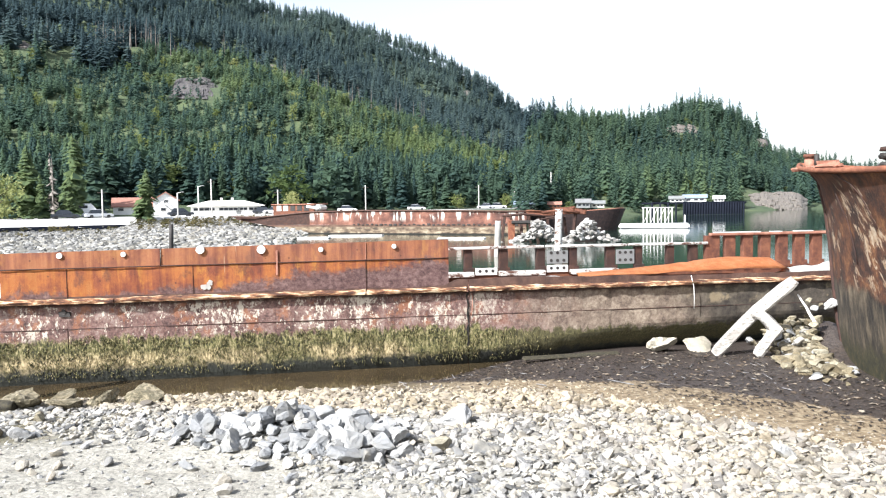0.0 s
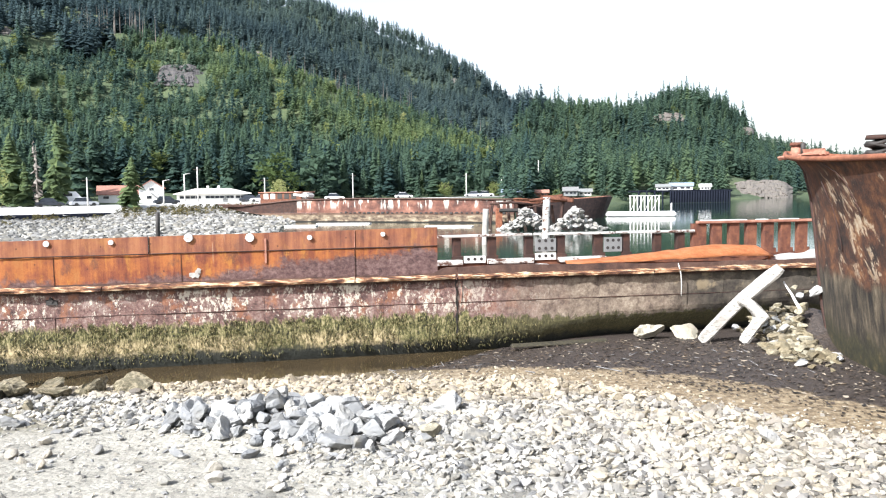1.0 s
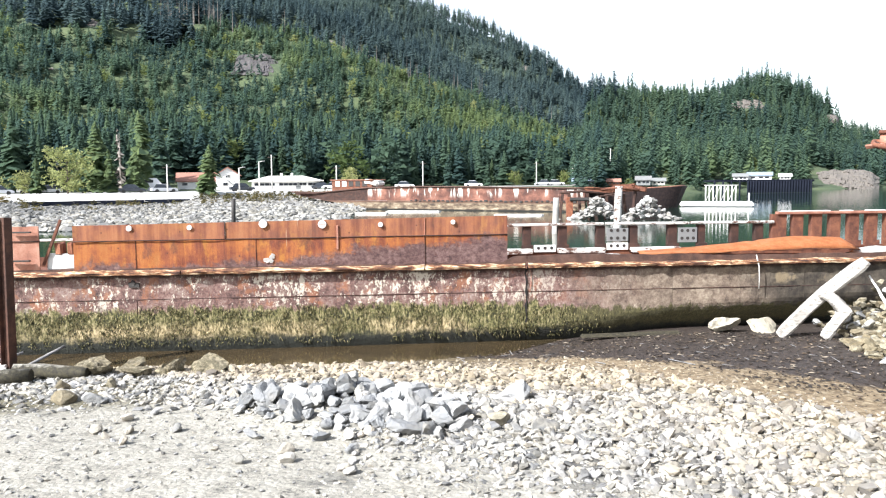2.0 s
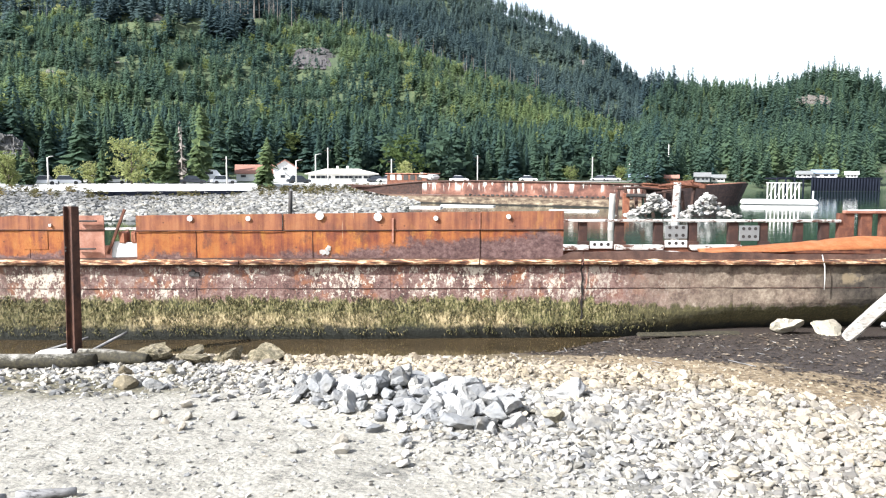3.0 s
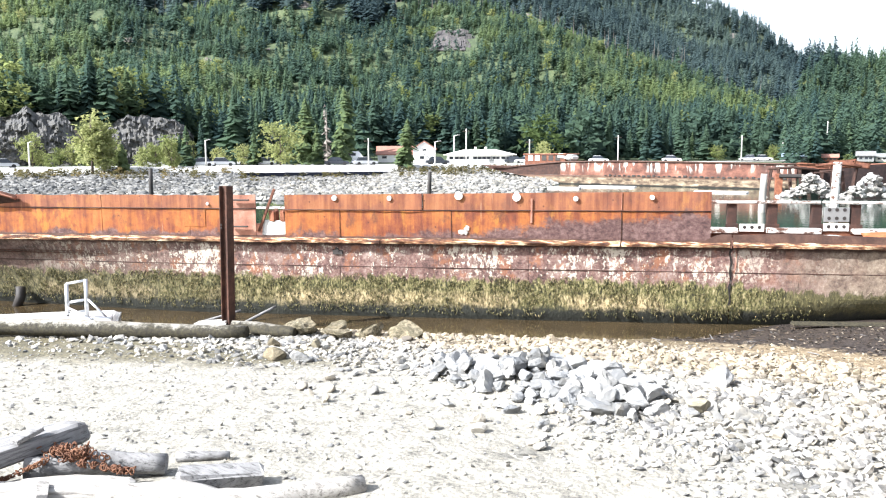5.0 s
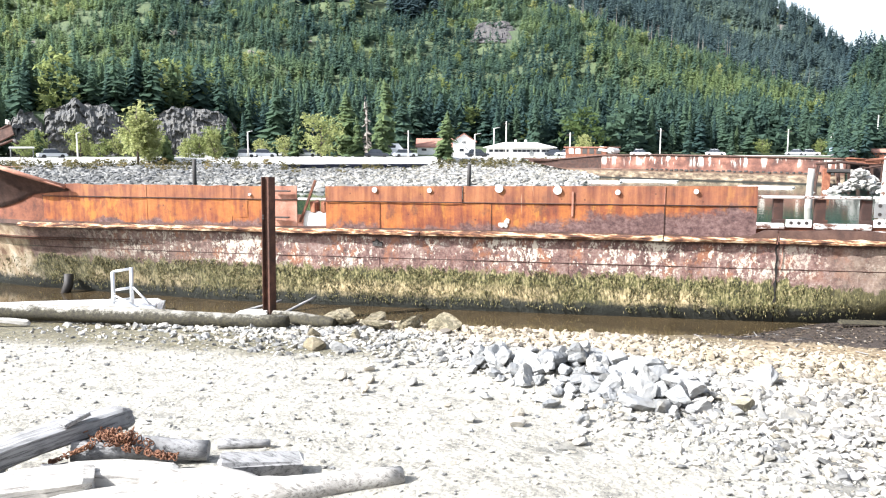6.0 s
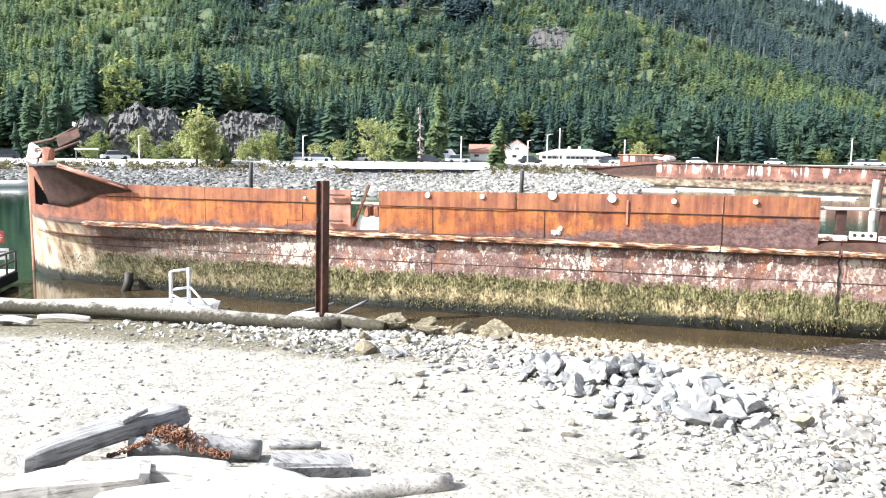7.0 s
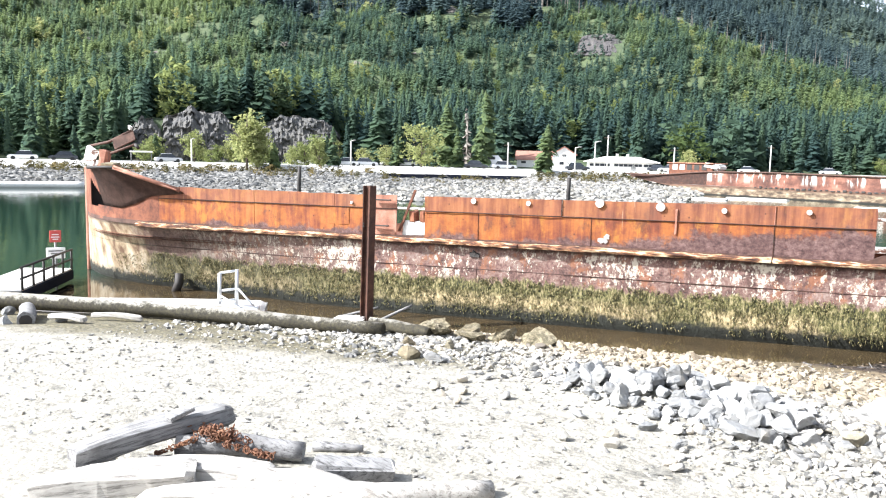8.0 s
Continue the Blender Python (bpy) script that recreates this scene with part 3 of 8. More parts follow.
def smooth(v, lo, hi):
    t = np.clip((v - lo) / (hi - lo), 0, 1)
    return t * t * (3 - 2 * t)


# ---- the lie of the land; azimuth in degrees, to the left of +y ----
SHORE_AZ = [-60, -32, -24, -20, -16, -12, -6, 0, 9, 11, 16, 30, 44, 51, 58, 90]
SHORE_R = [420, 400, 300, 262, 236, 212, 182, 162, 128, 84, 76, 76, 79, 97, 97, 110]
SKY_AZ = [-60, -32, -27, -24.4, -23.4, -22.2, -21.7, -21.3, -20.25, -19.2, -17.4, -15.5, -14.4, -12.5, -9.8, -8.1, -6.9, -5.9]
SKY_EL = [0.6, 0.8, 1.0, 1.7, 2.2, 2.6, 3.1, 4.1, 4.8, 5.35, 5.75, 5.55, 5.4, 4.9, 4.4, 4.4, 4.5, 4.2]
BIG_AZ = [-30, -12, -7, -5.5, -3.9, -0.8, 2.4, 7.1, 11.3, 16, 22, 30, 45, 62, 90]
BIG_EL = [0.5, 2.5, 4.4, 5.7, 7.1, 9.4, 10.7, 12.2, 13.0, 14.3, 15.5, 16.0, 16.0, 15.0, 8.0]
CREST_AZ = [-8, -4, 0.9, 5.2, 8.8, 14.8, 22, 30, 62]
CREST_EL = [1.5, 2.6, 4.4, 6.2, 8.0, 9.3, 9.8, 10.2, 10.0]
ROAD_Z = 2.2


def shore_r(az):
    return np.interp(az, SHORE_AZ, SHORE_R)


def road_r(az):
    return np.interp(az, [-60, -24, -16, -8, 0, 10, 20, 30, 45, 60], [440, 322, 258, 212, 184, 160, 140, 136, 134, 134])


def bank_top(az):
    """Height of the rock bank where it meets the road wall."""
    return np.interp(az, [6, 9, 12, 21, 22.5, 31, 32.5, 60], [2.2, 1.6, 1.5, 1.45, 0.65, 0.65, 1.45, 1.45])


def near_shore_y(x):
    return np.interp(x, [-60, -40, -20, -10, -6, -3, 0, 2, 4, 12, 60], [-20, 3, 13.4, 17.3, 17.7, 18.1, 19.3, 21.6, 24, 25.5, 26])


def hill_z(az, r):
    """The wooded hills: a big one whose lower slope ends in a crest, and a knoll in front of it to the right."""
    foot = road_r(az) + 26
    el, crest = np.interp(az, BIG_AZ, BIG_EL), np.interp(az, CREST_AZ, CREST_EL)
    rc, rr = 420.0 + 2.0 * az, 900.0 - 3.0 * np.abs(az - 5)
    s1, s2 = np.clip((r - foot) / (rc - foot), 0, 1), np.clip((r - rc) / (rr - rc), 0, 1)
    tan1, tan2 = np.tan(np.radians(crest)), np.tan(np.radians(el))
    up = ROAD_Z + (r * tan1 + 4.3 - ROAD_Z) * s1**1.05
    up = np.where(r > rc, r * (tan1 + (tan2 - tan1) * s2) + 4.3 - 14 * np.sin(np.pi * np.clip(s2 * 5, 0, 1)), up)
    up = np.where(r > rr, rr * tan2 + 4.3 - (r - rr) * 0.25, up)
    kel = np.interp(az, SKY_AZ, SKY_EL, right=0.0)
    kr, kf = 470.0, shore_r(az) + 18
    s = np.clip((r - kf) / (kr - kf), 0, 1)
    knoll = np.where(r < kr, 1.2 + (kr * np.tan(np.radians(kel)) + 3.1) * (0.62 * s**0.8 + 0.38 * smooth(s, 0.35, 1.0)), (kr * np.tan(np.radians(kel)) + 4.3) - (r - kr) * 0.22)
    kn = np.where(az < -4.6, knoll * (1 - smooth(az, -6.4, -4.6)), 0)
    return np.maximum(np.where(az > -16, up * smooth(az, -16, -8), 0), kn)


def land_z(x, y):
    x, y = np.asarray(x, float), np.asarray(y, float)
    r, az = np.hypot(x, y), np.degrees(np.arctan2(-x, y))
    d = near_shore_y(x) - y
    z = np.where(d < 0, np.maximum(0.13 * d, -3.0), 0.36 * (1 - np.exp(-d * 0.24)) + 0.012 * d)
    z = z + np.where(d > 0.2, 0.10 * (fbm(x * 0.5, y * 0.5, 4, 3) - 0.5), 0.02 * (fbm(x * 0.8, y * 0.8, 3, 4) - 0.5))
    z = z + 0.30 * np.exp(-(((x + 2.6) / 1.7) ** 2 + ((y - 13.1) / 0.9) ** 2))
    z = z + 0.85 * np.exp(-(((x - 9.7) / 0.75) ** 2 + ((y - 20.2) / 1.2) ** 2))
    back = np.maximum(1 - smooth(r, 3.0, 7.6), smooth(-y, -1.0, 5.0) * (1 - smooth(np.abs(x + 2), 18, 60)))
    z = z + (2.6 - z) * np.where(y < 8, back, 0)
    # over the bay
    over = (y > 24) | ((az > 55) & (az < 95) & (r > 30))
    sr, rr = shore_r(az), road_r(az)
    bank = -3.0 + (ROAD_Z + 3.0) * np.clip((r - (sr - 12)) / (rr - sr + 12), 0, 1)
    far = np.where(r < rr, np.minimum(np.where(r < sr, (r - sr) * 0.12, np.clip((r - sr) / (rr - sr - 3.0), 0, 1) * bank_top(az)), ROAD_Z), ROAD_Z)
    far = np.maximum(far, -3.0)
    hz = hill_z(az, r)
    lumps = smooth(hz, 4, 30) * (fbm(x * 0.018, y * 0.018, 5, 9) - 0.5) * 26
    far = np.where(r > np.where(az < -12, sr + 14, rr), np.maximum(far, hz + lumps), far)
    bench = ROAD_Z + 8.4 * smooth(r, rr + 31, rr + 34) * smooth(az, 34.3, 36.0) * (1 - smooth(az, 47.6, 49.0))
    far = np.where(r > rr + 30, np.maximum(far, bench), far)
    return np.where(over & (r > 60), far, z)


OUTCROPS = ((16.8, 7.8, 24, 9), (11.8, 9.2, 8, 5), (27.2, 10.0, 8, 4), (35.8, 5.6, 6, 2.2), (33.6, 6.3, 4, 2), (29.6, 7.2, 4, 2), (46.8, 6.3, 7, 3.0), (50.9, 7.0, 8, 3.0), (1.3, 7.4, 18, 5), (-1.6, 7.6, 16, 5), (20.6, 9.3, 5, 3), (38.6, 7.4, 5, 2))


def face_r(az, el):
    """The distance at which the slope comes up to a given angle."""
    r = np.arange(170.0, 900.0, 2.0)
    x, y = -r * np.sin(np.radians(az)), r * np.cos(np.radians(az))
    up = np.degrees(np.arctan2(land_z(x, y) - 4.3, r)) >= el
    return float(r[np.argmax(up)]) if up.any() else 880.0


def crag_span(az, el, h):
    """Near and far distance of a rock face of height h on the slope."""
    r = face_r(az, el)
    half = math.degrees(0.5 * h / r)
    return face_r(az, el - half), face_r(az, el + half)


def make_ground():
    az = np.concatenate([np.arange(-180, -42, 3.0), np.arange(-42, 66, 0.30), np.arange(66, 180.1, 3.0)])
    r = np.concatenate([[0.02], np.arange(0.4, 7, 0.3), np.arange(7, 28, 0.16), np.arange(28, 60, 1.0), np.arange(60, 200, 2.5), np.arange(200, 560, 7), np.geomspace(560, 4200, 34)])
    A, R = np.meshgrid(az, r)
    X, Y = -R * np.sin(np.radians(A)), R * np.cos(np.radians(A))
    Z = land_z(X, Y)
    na, nr = len(az), len(r)
    k = np.arange(nr * na).reshape(nr, na)
    q = np.stack([k[:-1, :-1], k[1:, :-1], k[1:, 1:], k[:-1, 1:]], -1).reshape(-1, 4)[:, ::-1]
    rc = np.repeat((r[:-1] + r[1:]) / 2, na - 1)
    ac = np.tile((az[:-1] + az[1:]) / 2, nr - 1)
    idx = np.where(rc < 62, 0, np.where((rc < road_r(ac) + 1) & (ac > 8), 2, 1))
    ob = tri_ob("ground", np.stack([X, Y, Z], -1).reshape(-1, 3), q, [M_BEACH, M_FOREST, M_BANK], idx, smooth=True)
    return tagged(ob, "pale gravel beach falling to mud and sea bed, wooded hills beyond", "ground", kind="structure")


ground = make_ground()
ww = 4200
water = mesh_ob("water", [(-ww, -ww, 0), (ww, -ww, 0), (ww, ww, 0), (-ww, ww, 0)], [(0, 1, 2, 3)], M_WATER)
tagged(water, "calm green bay water, brown and shallow beside the wreck", "water", kind="structure")


# ---- forest ----
def conifer_arrays(rng, layers, spokes, slim, ragged=0.35, taper=0.8):
    """A fir of height 1: drooping, tapered sprays set at uneven heights round a thin trunk, thicker on some sides than on others."""
    v, f = [], []

    def tri(a, b, c):
        v.extend((a, b, c))
        f.append((len(v) - 3, len(v) - 2, len(v) - 1))

    for k in range(3):
        a0, a1 = 2.094 * k, 2.094 * (k + 1)
        tri((0.014 * math.cos(a0), 0.014 * math.sin(a0), 0), (0.014 * math.cos(a1), 0.014 * math.sin(a1), 0), (0, 0, 0.97))
    lean = rng.uniform(-0.03, 0.03), rng.uniform(-0.03, 0.03)
    lump = {(i, j): rng.uniform(1 - ragged, 1 + 0.55 * ragged) for i in range(9) for j in range(5)}
    n = layers * spokes
    for k in range(n):
        h = 0.07 + 0.91 * ((k + rng.random()) / n) ** 0.95
        a = 2.39996 * k + rng.uniform(-0.5, 0.5)
        rr = slim * (1 - h) ** taper * lump[int(h * 8.9), int(a / 1.2566) % 5] * rng.uniform(0.7, 1.12) + 0.014
        if h < 0.2:
            rr *= 0.45 + 2.5 * h
        wide = rr * rng.uniform(0.32, 0.50) + 0.006
        ca, sa = math.cos(a), math.sin(a)
        m = rng.uniform(0.5, 0.72)
        low = h - rr * rng.uniform(0.15, 0.4)
        lft = (ca * rr * m - sa * wide, sa * rr * m + ca * wide, low)
        rgt = (ca * rr * m + sa * wide, sa * rr * m - ca * wide, low - rr * rng.uniform(-0.12, 0.12))
        tip, root = (ca * rr, sa * rr, h - rr * rng.uniform(0.15, 0.65)), (0, 0, h + 0.035)
        tri(root, lft, tip)
        tri(root, tip, rgt)
    v = np.array(v)
    v[:, 0] += lean[0] * v[:, 2]
    v[:, 1] += lean[1] * v[:, 2]
    return v, np.array(f)


def round_arrays(rng, clumps=40, size=0.16, flat=1.0, lobes=7):
    """A broadleaf crown of height 1: small ragged leaf clumps gathered in uneven lobes round the limbs, with gaps between them."""
    v, f, hubs = [], [], []
    for k in range(lobes):
        a, h = 2.4 * k + rng.uniform(-0.6, 0.6), 0.16 + 0.72 * (k + rng.uniform(0.1, 0.9)) / lobes
        rad = 0.25 * math.sin(math.pi * min(1, (h + 0.06) / 1.05)) * rng.uniform(0.4, 1.2) * flat
        hubs.append((rad * math.cos(a), rad * math.sin(a), h, rng.uniform(0.09, 0.16)))
    for k in range(clumps):
        x, y, h, q = hubs[rng.randrange(lobes)]
        c = np.array([x + rng.gauss(0, 0.62) * q * flat, y + rng.gauss(0, 0.62) * q * flat, min(0.98, max(0.05, h + rng.gauss(0, 0.55) * q))])
        for j in range(5):
            d = np.array([rng.gauss(0, 1), rng.gauss(0, 1), rng.gauss(0, 0.6)])
            e = np.array([rng.gauss(0, 1), rng.gauss(0, 1), rng.gauss(0, 0.6)])
            o = c + np.array([rng.gauss(0, 1), rng.gauss(0, 1), rng.gauss(0, 1)]) * size * 0.33
            d, e = d / np.linalg.norm(d) * size * rng.uniform(0.4, 0.8), e / np.linalg.norm(e) * size * rng.uniform(0.4, 0.8)
            v += [o - d * 0.6 - e * 0.4, o + d, o + e]
            f.append((len(v) - 3, len(v) - 2, len(v) - 1))
    return np.array(v), np.array(f)


def plant(name, spots, protos, mat, label, category):
    """Many trees as one object. Spots: x, y, z, height, width factor, tint."""
    rng = np.random.default_rng(5)
    V, F, T, n = [], [], [], 0
    for x, y, z, h, w, t in spots:
        pv, pf = protos[rng.integers(len(protos))]
        a = rng.uniform(0, 6.283)
        c, s = math.cos(a), math.sin(a)
        q = np.empty_like(pv)
        q[:, 0], q[:, 1] = (pv[:, 0] * c - pv[:, 1] * s) * h * w + x, (pv[:, 0] * s + pv[:, 1] * c) * h * w + y
        q[:, 2] = pv[:, 2] * h + z
        V.append(q)
        F.append(pf + n)
        T.append(np.full(len(pv), t))
        n += len(pv)
    ob = tri_ob(name, np.concatenate(V), np.concatenate(F), [mat], tint=np.concatenate(T))
    return tagged(ob, label, category, kind="stuff")


def make_forest():
    rng = random.Random(11)
    far = [conifer_arrays(rng, 9, 5, rng.uniform(0.15, 0.27), rng.uniform(0.3, 0.65), rng.uniform(0.5, 1.0)) for _ in range(22)]
    small = [conifer_arrays(rng, 6, 5, rng.uniform(0.22, 0.36), rng.uniform(0.3, 0.6), rng.uniform(0.5, 0.9)) for _ in range(16)]
    fine = [conifer_arrays(rng, 16, 8, rng.uniform(0.15, 0.25), rng.uniform(0.35, 0.7), rng.uniform(0.55, 0.95)) for _ in range(12)]
    leafy = [round_arrays(rng, 80, 0.09, rng.uniform(0.75, 1.1)) for _ in range(6)]
    bushy = [round_arrays(rng, 24, 0.15, rng.uniform(0.55, 0.85)) for _ in range(6)]
    young, belt, old, low, alder, knoll, mixed = [], [], [], [], [], [], []
    bare = [(a, *crag_span(a, e, h), w) for a, e, w, h in OUTCROPS]

    def on_rock(az, r):
        return any(abs(az - a) * 0.01745 * r < 0.45 * w and r0 - 12 < r < r1 for a, r0, r1, w in bare) and rng.random() < 0.8

    nrng = np.random.default_rng(21)

    def spots(n, az0, az1, f0, f1):
        az = nrng.uniform(az0, az1, n)
        foot = road_r(az) + 24
        r = foot + (900 - foot) * (f0 + (f1 - f0) * nrng.uniform(0, 1, n))
        x, y = -r * np.sin(np.radians(az)), r * np.cos(np.radians(az))
        return az, r, x, y, land_z(x, y)

    # young growth on the lower slope, light and dark mixed, with bushes between
    def area_spots(n, az0, az1, r0, r1):
        az = nrng.uniform(az0, az1, n)
        f = road_r(az) + r0
        r = np.sqrt(f**2 + (r1**2 - f**2) * nrng.uniform(0, 1, n))
        x, y = -r * np.sin(np.radians(az)), r * np.cos(np.radians(az))
        return az, r, x, y, land_z(x, y)

    def border(az, x, y):
        return 420 + 2 * az - 38 * smooth(az, 17, 24) * (1 - smooth(az, 30, 36)) + (fbm(x * 0.016, y * 0.016, 3, 61) - 0.42) * 190 * smooth(az, 8.5, 14)

    az, r, x, y, z = area_spots(22000, -7, 59, 26, 600)
    rb = border(az, x, y)
    patch, clump = fbm(x * 0.012, y * 0.012, 4, 31), fbm(x * 0.05, y * 0.05, 3, 32)
    for k in range(len(az)):
        if r[k] > rb[k] - 2 or z[k] < 3.0 or (az[k] > 36 and r[k] > 600) or (11.5 < az[k] < 23.2 and r[k] < 188) or (34.5 < az[k] < 48.8 and r[k] < road_r(az[k]) + 35):
            continue
        if on_rock(az[k], r[k]):
            continue
        left = float(smooth(az[k], 31, 42))
        depth = r[k] - road_r(az[k]) - 26 - np.interp(az[k], [-7, 5, 17, 30, 40, 59], [75, 72, 45, 35, 36, 45]) + (clump[k] - 0.5) * 130
        if depth < 0 or rng.random() < 0.07:
            if rng.random() < 0.35:
                continue
            t = np.clip(0.16 + 0.9 * (patch[k] - 0.48) + rng.gauss(0, 0.10) + 0.28 * left, 0.02, 1)
            belt.append((x[k], y[k], z[k] - 0.3, rng.uniform(7.5, 13.5), rng.uniform(1.0, 1.6), t))
            continue
        t = np.clip(0.50 + 0.16 * float(smooth(az[k], 40, 46)) + 0.08 * float(1 - smooth(az[k], 8, 13)) - 0.20 * float(smooth(az[k], 12, 20) * (1 - smooth(az[k], 27, 34))) + 1.5 * (patch[k] - 0.48) + 1.0 * (clump[k] - 0.5) + rng.gauss(0, 0.11) + 0.14 * left, 0.02, 1)
        h = rng.uniform(3.6, 7.2)
        q = rng.random()
        if q < 0.13:
            mixed.append((x[k], y[k], z[k] - 0.5, rng.uniform(2.5, 5.0), rng.uniform(0.9, 1.4), t))
        elif q < 0.15:
            alder.append((x[k], y[k], z[k] - 0.3, rng.uniform(4, 8), rng.uniform(0.9, 1.3), t))
        else:
            young.append((x[k], y[k], z[k] - 0.3, h, rng.uniform(1.0, 1.5), t))
    # tall, dark stands above the crest
    az, r, x, y, z = area_spots(11500, -8, 59, 150, 905)
    rb = border(az, x, y)
    patch = fbm(x * 0.010, y * 0.010, 4, 77)
    for k in range(len(az)):
        if r[k] < rb[k] or z[k] < 3 or (az[k] > 33 and r[k] > 650):
            continue
        if on_rock(az[k], r[k]):
            continue
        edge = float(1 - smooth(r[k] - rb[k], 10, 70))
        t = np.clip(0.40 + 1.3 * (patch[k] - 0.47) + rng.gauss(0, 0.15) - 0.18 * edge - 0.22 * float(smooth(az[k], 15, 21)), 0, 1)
        old.append((x[k], y[k], z[k] - 0.5, rng.uniform(9, 15) + 3 * edge, rng.uniform(1.0, 1.7), t))
    # mixed tall trees along the foot
    az, r, x, y, z = spots(1000, -4, 59, 0.0, 0.11)
    for k in range(len(az)):
        t = np.clip(0.30 + 0.2 * float(smooth(az[k], 28, 38)) + rng.gauss(0, 0.17), 0, 1)
        if (34.5 < az[k] < 48.5 and r[k] < road_r(az[k]) + 37) or (17.3 < az[k] < 23.2 and r[k] < 188) or (11.5 < az[k] < 18.5 and r[k] < 182):
            continue
        (alder if rng.random() < 0.04 else mixed if rng.random() < 0.05 else low).append((x[k], y[k], z[k] - 0.3, rng.uniform(6, 14), rng.uniform(0.85, 1.35), t))
    # the knoll
    n = 4600
    az = nrng.uniform(-31, -4.8, n)
    r = shore_r(az) + 4 + (505 - shore_r(az) - 4) * nrng.uniform(0, 1, n) ** 0.72
    x, y = -r * np.sin(np.radians(az)), r * np.cos(np.radians(az))
    z, patch = land_z(x, y), fbm(x * 0.014, y * 0.014, 4, 55)
    for k in range(n):
        if z[k] < 0.5 or (-17.7 < az[k] < -15.4 and 384 < r[k] < 424) or (-23.6 < az[k] < -20.4 and r[k] < 325):
            continue
        t = np.clip(0.27 + 0.75 * (patch[k] - 0.40) + rng.gauss(0, 0.13) - 0.15 * smooth(r[k], 400, 470), 0, 1)
        h = rng.uniform(5.5, 11) * (1.45 if rng.random() < 0.08 else 1.0)
        q = rng.random()
        h *= 0.5 if q < 0.12 else 1.0
        (alder if q < 0.03 else mixed if q < 0.12 else knoll).append((x[k], y[k], z[k] - 0.3, h, rng.uniform(1.0, 1.6), t))
    plant("dark_conifer_belt", belt, far, M_NEEDLE, "taller dark green conifers along the lower slope and scattered above", "forest")
    plant("young_conifer_forest", young, small, M_NEEDLE, "mixed light and dark green young conifers covering the lower hillside", "forest")
    plant("old_conifer_forest", old, far, M_NEEDLEOLDHAZE, "tall dark conifers on the upper hillside and ridge", "forest")
    plant("foothill_forest", low, fine, M_NEEDLE, "dark mixed conifers along the foot of the hill", "forest")
    plant("knoll_forest", knoll, far, M_NEEDLE, "conifers covering the rounded knoll beyond the bay", "forest")
    plant("mixed_growth", mixed, bushy, M_NEEDLE, "rounded darker trees scattered through the conifer slopes", "forest")
    plant("alder_thicket", alder, leafy, M_LEAF, "pale green broadleaf trees scattered among the conifers", "forest")
    # bare trunks standing along the crest
    V, F = [], []
    for k in range(420):
        a = rng.choice((rng.uniform(1, 11), rng.uniform(19, 23.5), rng.uniform(-4, 58)))
        rr = 420 + 2 * a + rng.uniform(-6, 34)
        x, y = -rr * math.sin(radians(a)), rr * math.cos(radians(a))
        z, h = float(land_z(x, y)), rng.uniform(8, 17)
        for s in range(4):
            b0, b1 = math.pi / 2 * s, math.pi / 2 * (s + 1)
            V += [(x + 0.22 * math.cos(b0), y + 0.22 * math.sin(b0), z - 1), (x + 0.22 * math.cos(b1), y + 0.22 * math.sin(b1), z - 1), (x + 0.06, y, z + h)]
            F.append((len(V) - 3, len(V) - 2, len(V) - 1))
    tagged(tri_ob("bare_trunk_stand", V, F, [M_SNAG]), "bare pale tree trunks standing along the crest of the slope", "dead trees", kind="stuff")


make_forest()


# ---- the rusted wreck lying along the beach ----
def side_y(x):
    """The near side of the wreck: straight, with the bow curving away at its end."""
    x = np.asarray(x, float)
    s = np.clip((-18.6 - x) / 6.0, 0, 1)
    return 20.75 + 0.165 * x + 3.0 * s**2.1


def hull_in(x, z):
    """How far the side draws in towards the bilge and the stem."""
    zb = np.interp(x, [-24, -6, 2, 5, 12], [0.15, 0.15, 0.55, 0.95, 1.25])
    d = np.clip(zb - z, 0, 3)
    bow = np.interp(x, [-24.5, -22.5, -20.8, -19.3, -17.0, -13.5], [0.0, 0.40, 0.65, 0.75, 0.45, 0.0]) * np.clip((2.0 - z) / 2.0, 0, 1.5) ** 0.7
    return np.interp(x, [0, 4], [0.55, 0.95]) * d**1.5 + 0.02 * np.clip(2.0 - z, 0, 2) + bow


